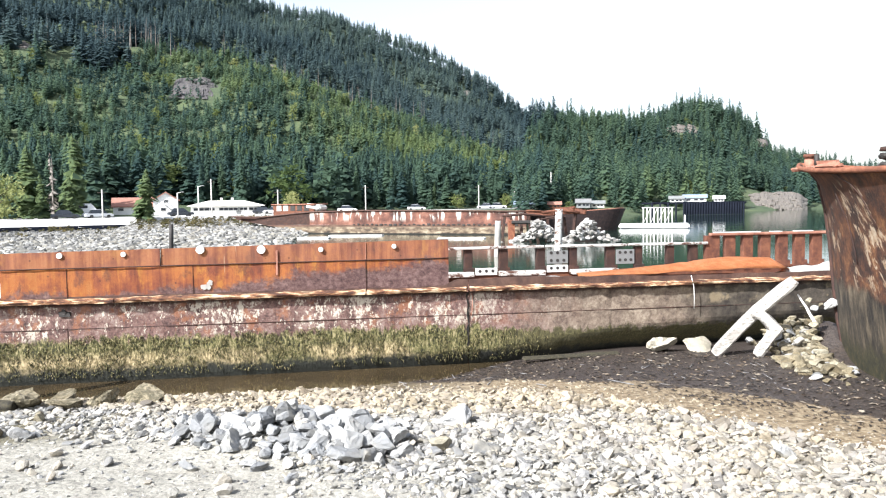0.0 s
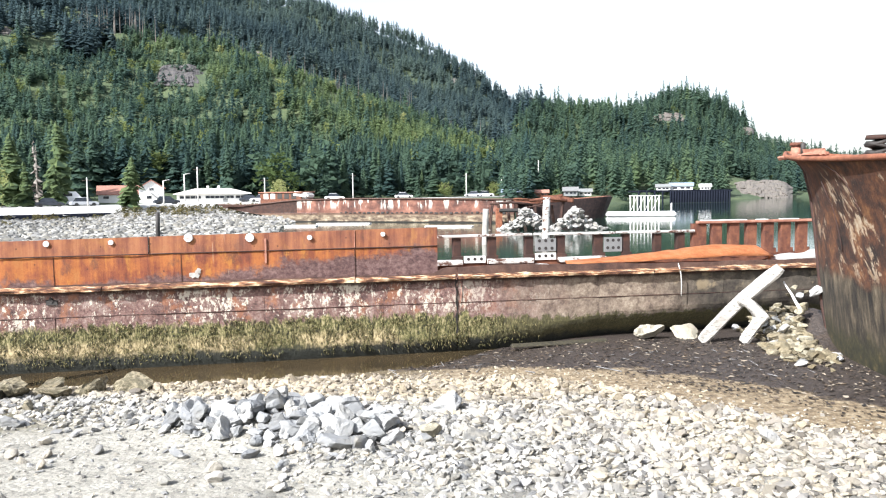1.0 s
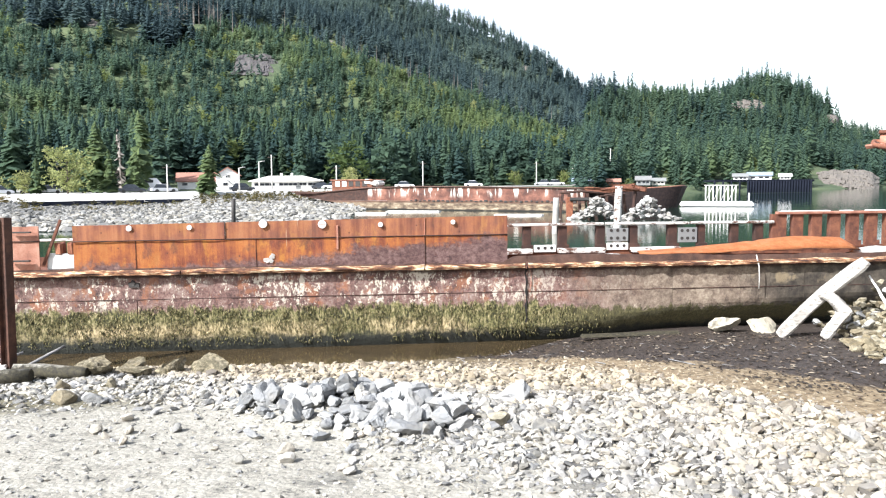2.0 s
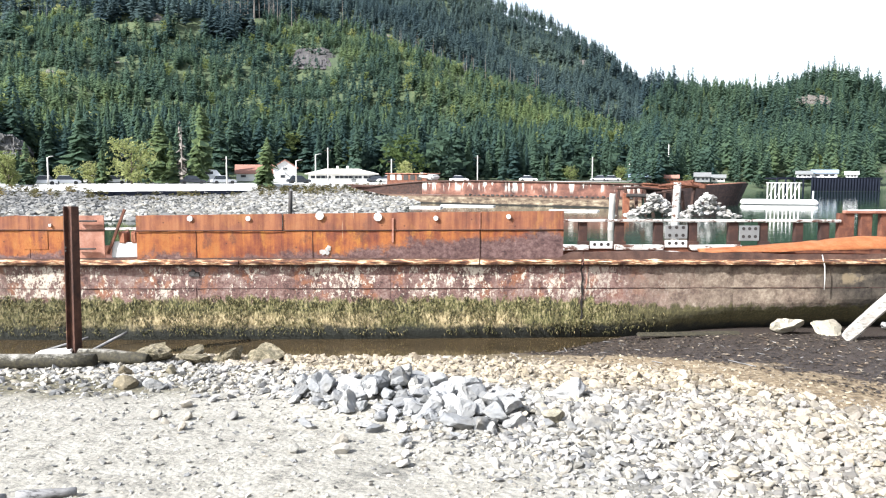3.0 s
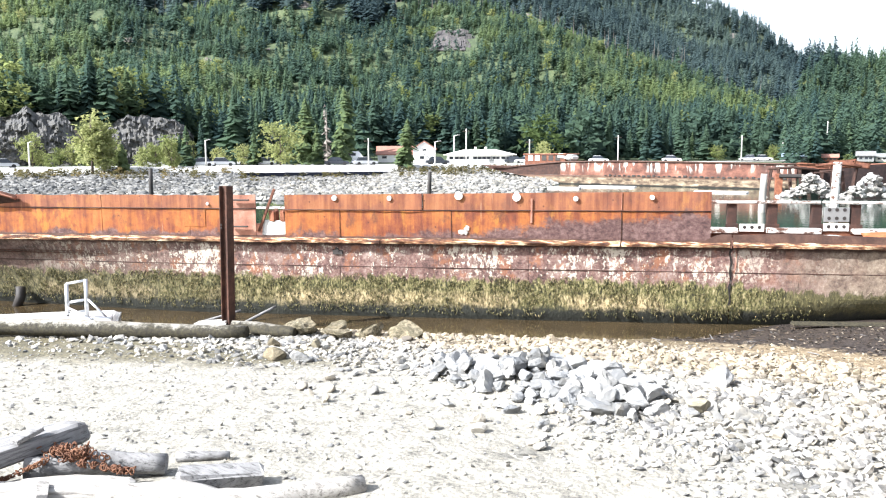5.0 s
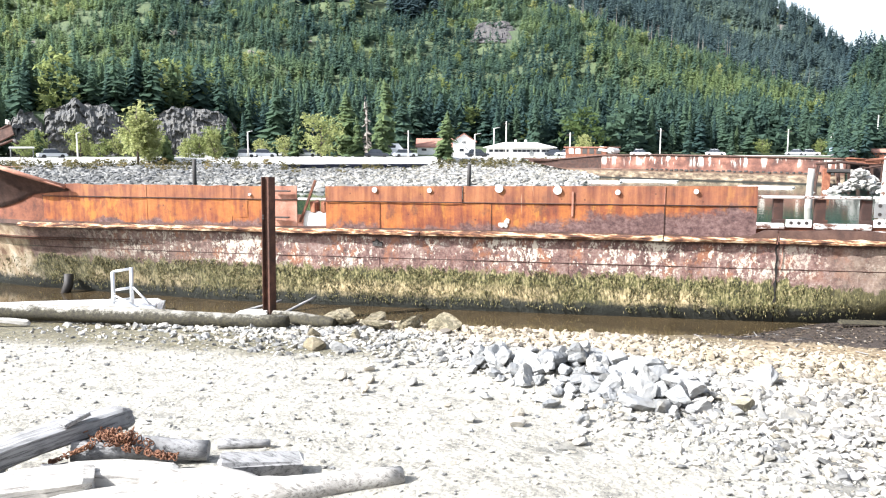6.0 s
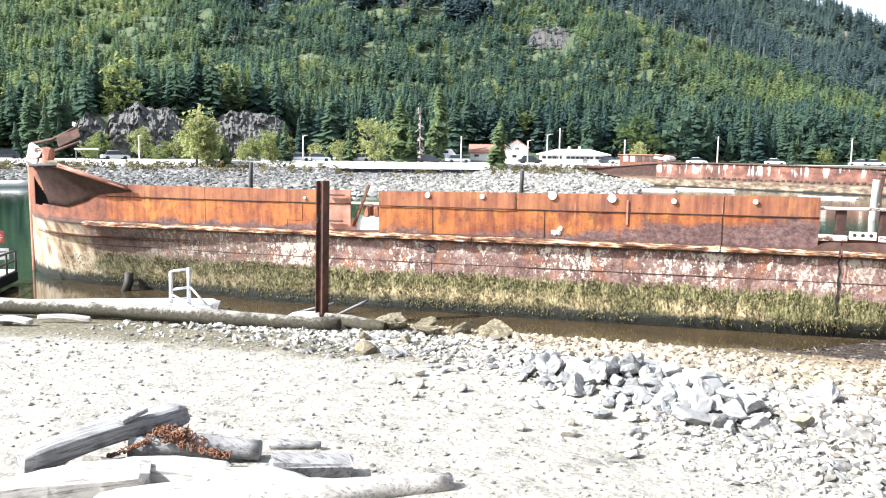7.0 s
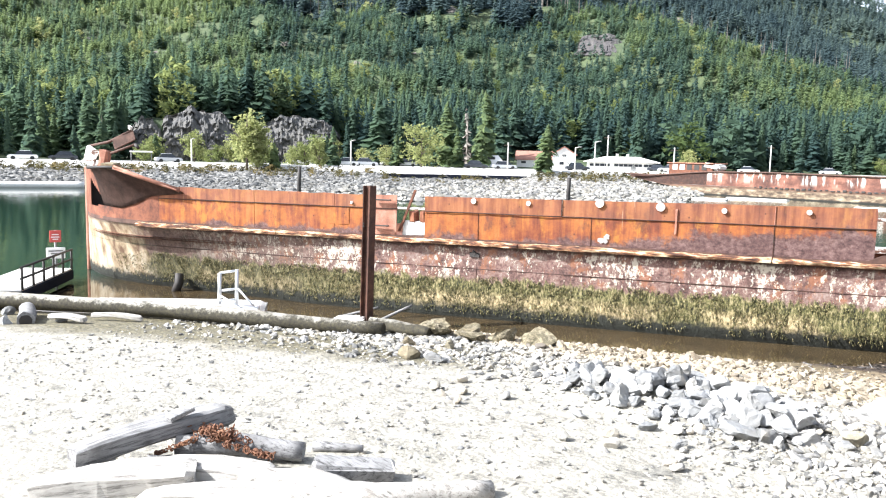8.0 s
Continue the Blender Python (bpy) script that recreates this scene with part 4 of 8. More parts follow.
def plate(name, xs, zlo, zhi, mat, parent, out=0.0, thick=0.03, dent=0.012, ragged=0.0, rows=6, seed=0, follow=True, label="", flare=0.0):
    """A bent steel plate on the ship's side, from zlo to zhi (numbers or arrays along xs), with both faces and a rim."""
    xs = np.asarray(xs, float)
    n = len(xs)
    lo, hi = np.broadcast_to(zlo, n).astype(float), np.broadcast_to(zhi, n).astype(float)
    rng = np.random.default_rng(seed)
    if ragged:
        hi = hi + ragged * (fbm(xs * 2.3 + seed, xs * 0, 4, seed) - 0.5) * 2
        lo = lo + ragged * 0.6 * (fbm(xs * 2.7 + seed, xs * 0 + 9, 4, seed + 5) - 0.5) * 2
    t = np.linspace(0, 1, rows)[:, None]
    Z = lo + (hi - lo) * t
    X = np.broadcast_to(xs, Z.shape)
    bend = dent * (np.sin(X * 2 * math.pi / 0.62) * 0.35 + 2.2 * (fbm(X * 1.1, Z * 1.6 + seed, 3, seed) - 0.5))
    Y = side_y(X) - out + bend + (hull_in(X, Z) if follow else 0) - flare * t
    front = np.stack([X, Y, Z], -1).reshape(-1, 3)
    back = front + [0, thick, 0]
    k = np.arange(rows * n).reshape(rows, n)
    f = np.stack([k[:-1, :-1], k[:-1, 1:], k[1:, 1:], k[1:, :-1]], -1).reshape(-1, 4)
    m = rows * n
    rim = []
    for a in (k[0], k[-1][::-1], k[:, 0][::-1], k[:, -1]):
        rim += [(a[i + 1], a[i], a[i] + m, a[i + 1] + m) for i in range(len(a) - 1)]
    faces = f.tolist() + (f[:, ::-1] + m).tolist() + rim
    ob = mesh_ob(name, np.concatenate([front, back]), [tuple(int(v) for v in q) for q in faces], mat, False, parent, label)
    return ob


def cut(a, b, step=0.12):
    return np.linspace(a, b, max(3, int((b - a) / step) + 1))


wreck = thing("shipwreck", "long rusted steel wreck with weed-grown side aground at the tide line", "shipwreck")
seams = [-24.55, -19.4, -14.2, -9.12, -4.25, 0.62, 4.5, 8.1, 13.5]
for k, (a, b) in enumerate(zip(seams, seams[1:])):
    xs = cut(a + 0.003, b - (0.06 if b == 0.62 else 0.003))
    if b == 0.62:
        xs[-1] = b - 0.02
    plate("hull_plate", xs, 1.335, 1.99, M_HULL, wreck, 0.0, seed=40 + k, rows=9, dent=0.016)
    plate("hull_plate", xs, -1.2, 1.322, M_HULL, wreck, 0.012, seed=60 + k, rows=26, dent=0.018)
# sheer strake between rubbing strake and deck edge
for k, (a, b) in enumerate([(-24.55, -14.2), (-14.2, -4.2), (-4.2, 0.62), (0.64, 6.6), (6.6, 13.5)]):
    xs = cut(a, b)
    hi = np.interp(xs, [-24, 0.0, 0.3, 2, 6, 13], [2.12, 2.12, 2.27, 2.29, 2.21, 2.19])
    plate("sheer_strake", xs, 2.0, hi, M_BOWRUST, wreck, 0.004, 0.04, 0.012, 0.03 if a > 0 else 0.0, 4, 80 + k)


def strake(a, b, parent):
    """The rubbing strake: a bent half-round bar, rotted to layers along its edge."""
    xs = cut(a, b, 0.07)
    V, F, n = [], [], len(xs)
    prof = [(0.0, 0.075), (0.11, 0.06), (0.175, 0.025), (0.17, -0.035), (0.02, -0.06)]
    for k, x in enumerate(xs):
        w = 0.02 * (fbm(x * 1.3, 0.0, 3, 8) - 0.5)
        for j, (o, z) in enumerate(prof):
            rot = 1 + 0.55 * (float(fbm(x * 5.0, j * 3.7, 3, 14)) - 0.5)
            V.append((x, float(side_y(x)) - 0.01 - o * rot, 2.0 + z * rot + w))
    m = len(prof)
    for k in range(n - 1):
        for j in range(m - 1):
            F.append((k * m + j, k * m + j + 1, (k + 1) * m + j + 1, (k + 1) * m + j))
    F += [tuple(range(m))[::-1], tuple(range((n - 1) * m, n * m))]
    mesh_ob("rubbing_strake", V, F, M_LEDGE, False, parent, "rotten rust-layered rubbing strake")


for a, b in ((-19.7, -14.9), (-14.87, -8.0), (-7.97, -2.0), (-1.97, 0.58), (0.66, 6.0), (6.03, 13.0)):
    strake(a, b, wreck)

# bulwark plates: upper and lower rows, with a gap between the two lengths
top = lambda x: np.interp(x, [-19, -15, -11, -6, 0.2], [3.17, 3.17, 3.19, 3.25, 3.32])
for k, (a, b) in enumerate([(-10.56, -6.95), (-6.93, -2.0), (-1.985, 0.12)]):
    xs = cut(a, b, 0.1)
    plate("bulwark_plate", xs, 2.815 + 0.003 * (xs + 10), top(xs), M_ORANGEDULL, wreck, 0.02 if k == 0 else 0.0, 0.025, 0.012, 0.006, 6, 100 + k, False)
for k, (a, b) in enumerate([(-10.56, -9.1), (-9.085, -6.2), (-6.185, -2.0), (-1.985, 0.12)]):
    xs = cut(a, b, 0.1)
    plate("bulwark_plate", xs, 2.09, 2.80 + 0.003 * (xs + 10), M_ORANGE, wreck, 0.004, 0.025, 0.014, 0.0, 8, 110 + k, False)
for k, (a, b) in enumerate([(-18.9, -15.7), (-15.68, -13.2), (-13.18, -12.16), (-12.15, -11.36)]):
    xs = cut(a, b, 0.1)
    plate("bulwark_plate", xs, 2.835, top(xs), M_ORANGEDULL if k < 3 else M_RUSTPINK, wreck, 0.004, 0.025, 0.012, 0.03, 6, 120 + k, False)
    plate("bulwark_plate", xs, 2.09, 2.82, M_ORANGE if k < 3 else M_RUSTPINK, wreck, 0.0, 0.025, 0.014, 0.0, 7, 130 + k, False)
# lap seams between the rows
for a, b, m in ((-10.56, -6.93, 0.045), (-6.93, 0.12, 0.022), (-18.9, -11.36, 0.022)):
    xs = cut(a, b, 0.25)
    zs = 2.808 + 0.003 * (xs + 10) if a > -11 else 2.828 + 0 * xs
    part("lap_seam", tube_bm([(x, float(side_y(x)) - m, z) for x, z in zip(xs, zs)], 0.014, 5), M_RUSTDK, wreck)
    plate("backing_strip", xs, zs - 0.05, zs + 0.05, M_RUST, wreck, -0.03, 0.01, 0.0, 0.0, 2, 7, False)
for x in (-9.09, -6.19, -1.99):
    part("butt_seam", box_bm((0.010, 0.02, 0.70), (x, float(side_y(x)) - 0.012, 2.45), 0.004, (0, 0, 9.4)), M_RUSTDK, wreck)
part("butt_seam", box_bm((0.012, 0.03, 0.44), (-6.94, float(side_y(-6.94)) - 0.02, 3.03), 0.004, (0, 0, 9.4)), M_RUSTDK, wreck)
part("butt_seam", box_bm((0.018, 0.02, 0.44), (-1.99, float(side_y(-1.99)) - 0.015, 3.07), 0.004, (0, 0, 9.4)), M_RUSTPINK, wreck)
for k, (a, b) in enumerate(((-19.4, -9.2), (-9.1, 0.55), (0.7, 8.0), (8.05, 13.4))):
    part("lap_seam", tube_bm([(x, float(side_y(x) + hull_in(x, 1.328)) - 0.01, 1.328) for x in cut(a, b, 0.3)], 0.013, 5), M_RUSTDK, wreck)
# riveted access plate and lug bars on the forward length
plate("access_plate", cut(-13.35, -12.75, 0.1), 2.34, 2.84, M_ORANGE, wreck, 0.012, 0.02, 0.0, 0.0, 4, 140, False)
for x, z in ((-12.0, 3.06), (-12.05, 2.36)):
    part("bracket_bar", box_bm((0.5, 0.10, 0.035), (x + 0.28, float(side_y(x)) - 0.07, z), 0.008, (0, 0, 9.4)), M_DARK, wreck)
# bulwark stays on the inboard side
for k in range(20):
    x = -18.4 + k * 0.95
    if -11.6 < x < -10.4 or x > 0.1:
        continue
    bm = bmesh.new()
    y = float(side_y(x)) + 0.035
    t = 0.012
    pts = [(y, 3.05), (y, 2.1), (y + 0.5, 2.1)]
    a = [bm.verts.new((x - t, p, q)) for p, q in pts]
    b = [bm.verts.new((x + t, p, q)) for p, q in pts]
    bm.faces.new(a)
    bm.faces.new(b[::-1])
    for i in range(3):
        bm.faces.new((a[(i + 1) % 3], a[i], b[i], b[(i + 1) % 3]))
    part("bulwark_stay", bm, M_RUST, wreck)


def disc_bm(r, depth, sides=18):
    bm = bmesh.new()
    bmesh.ops.create_cone(bm, cap_ends=True, segments=sides, radius1=r, radius2=r * 0.93, depth=depth)
    bm.transform(pose(0, 0, 0, 90, 0, 9.4))
    return bm


# round whitewashed lugs along the top edge
for x, z, r, tail in ((-9.22, 3.12, 0.085, 0), (-7.78, 3.12, 0.075, 0.02), (-6.0, 3.19, 0.125, 0.05), (-4.55, 3.16, 0.125, 0.10), (-3.1, 3.13, 0.075, 0.04), (-1.27, 3.17, 0.07, 0.03), (-12.66, 2.95, 0.045, 0)):
    r *= 0.86
    bm = disc_bm(r, 0.05)
    if r > 0.09:
        bm = merge(bm, box_bm((r * 2.1, 0.03, 0.03), (0, 0, -0.01), 0.01, (0, 0, 9.4)))
    bm.transform(pose(x, float(side_y(x)) - 0.035, z))
    lug = part("lug", bm, M_CHIP, wreck, "round whitewashed lug")
    part("lug_bar", box_bm((r * 1.8, 0.012, r * 0.12), (x, float(side_y(x)) - 0.058, z - r * 0.05), 0.004, (0, 0, 9.4)), M_RUSTRED, lug)
# white paint patch and a rust-stained bar on the plates
bm = bmesh.new()
rng = random.Random(4)
for cx, cz, r in ((-5.92, 2.27, 0.09), (-5.80, 2.36, 0.075), (-5.82, 2.26, 0.06)):
    ring = []
    for k in range(14):
        a, q = 2 * math.pi * k / 14, r * rng.uniform(0.6, 1.2)
        ring.append(bm.verts.new((cx + q * math.cos(a), float(side_y(cx + q * math.cos(a))) - 0.034 - 0.003 * r, cz + q * math.sin(a))))
    bm.faces.new(ring)
bmesh.ops.solidify(bm, geom=bm.faces[:], thickness=0.006)
part("paint_patch", bm, M_CHIP, wreck, "splash of white paint")
part("flat_bar", box_bm((0.05, 0.03, 0.62), (-4.18, float(side_y(-4.18)) - 0.02, 2.82), 0.006, (0, 0, 9.4)), M_RUSTPINK, wreck)
# dark hole and the split seam
part("hull_hole", merge(box_bm((0.26, 0.06, 0.11), (-9.17, float(side_y(-9.17)) + 0.0, 1.70), 0.01, (8, 0, 9), 0.02), box_bm((0.10, 0.06, 0.10), (-9.2, float(side_y(-9.2)) - 0.0, 1.76), 0.01, (0, 20, 9), 0.02)), M_DARK, wreck)
bm = bmesh.new()
edge = [(0.60 + 0.05 * float(fbm(k * 0.9, 2.0, 3, 77)) - 0.02, 1.93 - 0.12 * k) for k in range(13)]
va = [bm.verts.new((x - 0.02 - 0.018 * math.sin(k * 1.7), float(side_y(x)) - 0.028 + float(hull_in(x, z)), z)) for k, (x, z) in enumerate(edge)]
vb = [bm.verts.new((x + 0.025 + 0.02 * math.cos(k * 2.3), float(side_y(x)) - 0.028 + float(hull_in(x, z)), z)) for k, (x, z) in enumerate(edge)]
for k in range(12):
    bm.faces.new((va[k], vb[k], vb[k + 1], va[k + 1]))
bmesh.ops.solidify(bm, geom=bm.faces[:], thickness=0.02)
part("split_seam", bm, M_DARK, wreck, "dark split seam")
part("weld_bead", tube_bm([(0.72 + 0.02 * math.sin(k), float(side_y(0.72)) - 0.02, 1.9 - 0.15 * k) for k in range(5)], 0.009, 6, 0.3, 3), M_RUSTPINK, wreck)

# deck, far side with stanchions and a chipped white cap rail
xs = np.linspace(-23.2, 13.5, 60)
w_in = np.interp(xs, [-23.2, -18, 13.5], [0.3, 5.6, 5.6])
V = [(x, float(side_y(x)) + 0.08, 1.62) for x in xs] + [(x, float(side_y(x)) + 0.1 + w, 1.62) for x, w in zip(xs, w_in)]
V += [(x, y, 1.56) for x, y, z in V]
n, F = len(xs), []
for k in range(n - 1):
    F += [(k, k + 1, n + k + 1, n + k), (2 * n + k + 1, 2 * n + k, 3 * n + k, 3 * n + k + 1)]
mesh_ob("deck", V, F, M_RUST, False, wreck, "rusted deck strewn with scale")


def far_y(x):
    return 26.62 + 0.158 * x


xs = np.linspace(-20.5, 13.6, 90)
V, F, m = [], [], 4
for x in xs:
    for o, z in ((0, 1.90), (0.08, 1.90), (0.3, -1.2), (0.2, -1.2)):
        V.append((x, far_y(x) + o, z))
for k in range(len(xs) - 1):
    for j in range(m):
        F.append((k * m + j, (k + 1) * m + j, (k + 1) * m + (j + 1) % m, k * m + (j + 1) % m))
mesh_ob("far_side_plating", V, F, M_RUST, False, wreck)
for a, b in ((-14.6, -10.0), (0.0, 3.4), (3.45, 6.3), (6.35, 9.25)):
    z = 2.72 if a >= 0 else 2.44
    d = b - a
    part("cap_rail", box_bm((d, 0.22, 0.085), ((a + b) / 2, far_y((a + b) / 2), z + 0.01), 0.02, (0, random.uniform(-0.3, 0.3), 9.0), 0.006), M_CHIPRUST, wreck, "chipped white cap rail")
part("cap_rail", box_bm((4.9, 0.2, 0.10), (11.75, far_y(11.75), 3.02), 0.02, (0, 0, 9.0), 0.006), M_RUSTPINK, wreck, "rusted cap rail with white flakes")
for a, b in ((9.5, 11.2), (11.6, 12.0), (12.5, 13.2)):
    part("paint_flake", box_bm((b - a, 0.19, 0.03), ((a + b) / 2, far_y((a + b) / 2) - 0.01, 3.08), 0.008, (0, 0, 9.0), 0.006), M_CHIP, wreck)


def stanchion(x, z1, wide, mat):
    y = far_y(x)
    bm = merge(box_bm((wide, 0.03, z1 - 1.75), (0, 0, (z1 + 1.75) / 2), 0.006), box_bm((0.03, 0.20, z1 - 1.75), (-wide / 2, 0.1, (z1 + 1.75) / 2), 0.006),
               box_bm((wide * 1.5, 0.05, 0.22), (0, -0.01, 1.94), 0.01, (0, 0, 0), 0.01))
    bm.transform(pose(x, y, 0, 0, 0, 9))
    part("stanchion", bm, mat, wreck)


for x, w in ((0.83, 0.26), (2.02, 0.28), (3.3, 0.28), (4.42, 0.26), (5.75, 0.30), (6.75, 0.24), (7.9, 0.25), (8.75, 0.28)):
    stanchion(x, 2.67, w, M_RUSTDK)
for k in range(7):
    x = 9.45 + k * 0.66
    stanchion(x, 2.98, 0.36 if k else 0.5, M_RUST)


def holed_plate(x, z, w, h, rows, mat):
    """A grey web plate with round lightening holes."""
    bm = box_bm((w, 0.04, h), (0, 0, 0), 0.008)
    holes = []
    for j in range(rows):
        for k in range(3):
            c = bmesh.new()
            bmesh.ops.create_cone(c, cap_ends=True, segments=12, radius1=0.055, radius2=0.055, depth=0.012)
            c.transform(pose((k - 1) * w * 0.3, -0.024, (j - (rows - 1) / 2) * 0.26 + 0.02, 90))
            holes.append(c)
    bm.transform(pose(x, far_y(x) - 0.03, z, 0, 0, 9))
    p = part("web_plate", bm, mat, wreck, "web plate with round lightening holes")
    for c in holes:
        c.transform(pose(x, far_y(x) - 0.03, z, 0, 0, 9))
        part("lightening_hole", c, M_DARK, p)


holed_plate(1.42, 1.93, 0.74, 0.24, 1, M_CHIP)
holed_plate(3.86, 2.36, 0.74, 0.44, 2, M_GREY)
holed_plate(3.86, 1.97, 0.74, 0.24, 1, M_CHIP)
holed_plate(6.25, 2.32, 0.66, 0.50, 2, M_GREY)
for a, b in ((0.0, 1.0), (1.85, 3.42), (4.3, 5.95), (6.6, 7.6)):
    part("sill_plate", box_bm((b - a, 0.3, 0.16), ((a + b) / 2, far_y((a + b) / 2) - 0.15, 1.86), 0.02, (0, 0, 9), 0.01), M_CHIPRUST, wreck, "whitened sill plate")

# bow: flared bulwark overhanging the side, open hawse, deck lip
def flare_plate():
    V, F = [], []
    us, vs = np.linspace(0, 1, 30), np.linspace(0, 1, 9)
    for u in us:
        zb = np.interp(u, [0, 0.3, 0.5, 0.68, 1], [2.50, 2.45, 2.62, 2.88, 2.98])
        zt = np.interp(u, [0, 0.46, 0.60, 0.95, 1], [3.64, 3.68, 3.60, 3.14, 3.08])
        for v in vs:
            xb = -21.55 + 3.5 * u - 0.55 * v * (1 - u)
            o = np.interp(u, [0, 0.2, 0.5, 1], [0.16, 0.52, 0.66, 0.10]) * v**1.4
            V.append((xb - 0.25 * o, float(side_y(xb)) - 0.03 - o, zb + (zt - zb) * v))
    m = len(vs)
    for i in range(len(us) - 1):
        for j in range(m - 1):
            F.append((i * m + j, (i + 1) * m + j, (i + 1) * m + j + 1, i * m + j + 1))
    bm = bmesh.new()
    vv = [bm.verts.new(v) for v in V]
    for f in F:
        bm.faces.new([vv[k] for k in f]).smooth = True
    bmesh.ops.solidify(bm, geom=bm.faces[:], thickness=0.03)
    return bm


part("bow_flare", flare_plate(), M_BOWRUST, wreck, "dark rust flared bow bulwark")
# dark box added behind the hawse opening, standing in for its shaded inside
part("hawse_shade_box", box_bm((1.0, 1.0, 1.3), (-23.55, 19.6, 2.8), 0.02, (0, 0, 51)), M_DARK, wreck)
for x, z in ((-20.7, 3.38), (-19.9, 3.34)):
    bm = disc_bm(0.05, 0.03, 10)
    bm.transform(pose(x, float(side_y(x)) - 0.36, z))
    part("rivet_hole", bm, M_DARK, wreck)
part("deck_lip", tube_bm([(-22.9, float(side_y(-22.9)) - 0.08, 3.64), (-21.6, float(side_y(-21.6)) - 0.58, 3.68), (-20.0, float(side_y(-20)) - 0.66, 3.72)], 0.05, 8, 0.2, 2), M_DARK, wreck)
part("slanting_rail", merge(tube_bm([(-20.0, float(side_y(-20)) - 0.66, 3.72), (-19.3, float(side_y(-19.3)) - 0.5, 3.5), (-18.05, float(side_y(-18.05)) - 0.16, 3.10)], 0.06, 8, 0.2, 4),
     box_bm((2.1, 0.22, 0.03), (-19.05, float(side_y(-19)) - 0.34, 3.42), 0.005, (0, 17.5, 19))), M_RUSTPINK, wreck, "slanting bent rail plate")
xs = np.linspace(-22.9, -20.4, 12)
V = [(x, float(side_y(x)) - float(np.interp(x, [-22.9, -21.4], [0.08, 0.5])), 3.66) for x in xs] + [(x, float(side_y(x)) + 1.2, 3.60) for x in xs]
V += [(x, y, z - 0.05) for x, y, z in V]
n, F = 12, []
for k in range(11):
    F += [(k, k + 1, n + k + 1, n + k), (2 * n + k + 1, 2 * n + k, 3 * n + k, 3 * n + k + 1), (k + 1, k, 2 * n + k, 2 * n + k + 1)]
mesh_ob("foredeck", V, F, M_RUSTPINK, False, wreck)
# upper bow side above the sheer, behind the flare
xs = cut(-24.5, -18.8, 0.08)
bow = plate("bow_plate", xs, 2.05, np.interp(xs, [-24.5, -22.2, -18.8], [3.6, 3.55, 3.15]), M_BOWSIDE, wreck, 0.0, 0.03, 0.01, 0.0, 22, 160, False)
bm = bmesh.new()
bm.from_mesh(bow.data)
bmesh.ops.delete(bm, geom=[f for f in bm.faces if -22.9 < f.calc_center_median().x < -21.55 and 2.44 < f.calc_center_median().z < 3.28 - 0.45 * (f.calc_center_median().x + 22.85)], context="FACES")
bm.to_mesh(bow.data)
bm.free()
part("stem_post", tube_bm([(-24.45, float(side_y(-24.5)) - 0.02, z) for z in (-1.0, 0.5, 1.9, 3.62)], 0.09, 8, 0.05, 9), M_RUSTPINK, wreck)


def bow_gear():
    """The broken windlass frame on the foredeck."""
    g = thing("broken_derrick", "bent rusted derrick frame and white bracket on the foredeck", "derrick")
    x, y = -22.35, float(side_y(-22.35))
    part("pedestal", box_bm((0.30, 0.28, 0.62), (x, y + 0.4, 3.92), 0.03, (0, 8, 12), 0.05), M_RUSTPINK, g)
    part("bracket_plate", box_bm((0.5, 0.06, 0.55), (x - 0.42, y + 0.2, 4.0), 0.02, (0, 24, 5), 0.05), M_CHIPRUST, g)
    part("arm", merge(tube_bm([(x - 0.6, y + 0.3, 4.34), (x + 0.2, y + 0.4, 4.48), (x + 1.15, y + 0.5, 4.86)], 0.045, 8, 0.1, 3),
                      tube_bm([(x + 0.3, y + 0.4, 4.12), (x + 1.3, y + 0.5, 4.42)], 0.04, 8, 0.1, 4)), M_BOWRUST, g)
    part("arm_plate", box_bm((0.9, 0.05, 0.34), (x + 0.85, y + 0.45, 4.56), 0.02, (0, -21, 8), 0.02), M_BOWRUST, g)
    part("tip_fitting", box_bm((0.14, 0.08, 0.12), (x + 1.12, y + 0.48, 4.95), 0.02, (0, 25, 0), 0.02), M_CHIP, g)
    part("link_bar", tube_bm([(x + 1.3, y + 0.5, 4.42), (x + 1.45, y + 0.5, 4.3)], 0.05, 8, 0.1, 5), M_DARK, g)


bow_gear()
part("bollard_box", box_bm((0.55, 0.35, 0.15), (-21.6, float(side_y(-21.6)) + 0.3, 3.74), 0.03, (0, 0, 5), 0.02), M_WARM, wreck, "yellowed box on the foredeck")
# hull fitting low on the bow
part("hull_scupper", merge(tube_bm([(-18.55, 18.05, 0.52), (-18.5, 17.98, 0.25), (-18.58, 17.9, -0.05)], 0.13, 12, 0.2, 6)), M_DARK, wreck)

# gap in the bulwark: leaning stick, white blocks
part("stay_bar", box_bm((0.07, 0.05, 1.22), (-11.12, float(side_y(-11)) + 0.1, 2.78), 0.008, (0, 22, 9)), M_RUST, wreck)
for x, z, w, h, m in ((-10.95, 2.30, 0.70, 0.40, M_CHIP), (-11.02, 2.62, 0.2, 0.3, M_RUSTRED), (-10.74, 2.62, 0.14, 0.3, M_RUSTRED)):
    part("gap_block", box_bm((w, 0.3, h), (x, float(side_y(x)) + 0.3, z), 0.03, (0, 0, 9), 0.02), m, wreck)

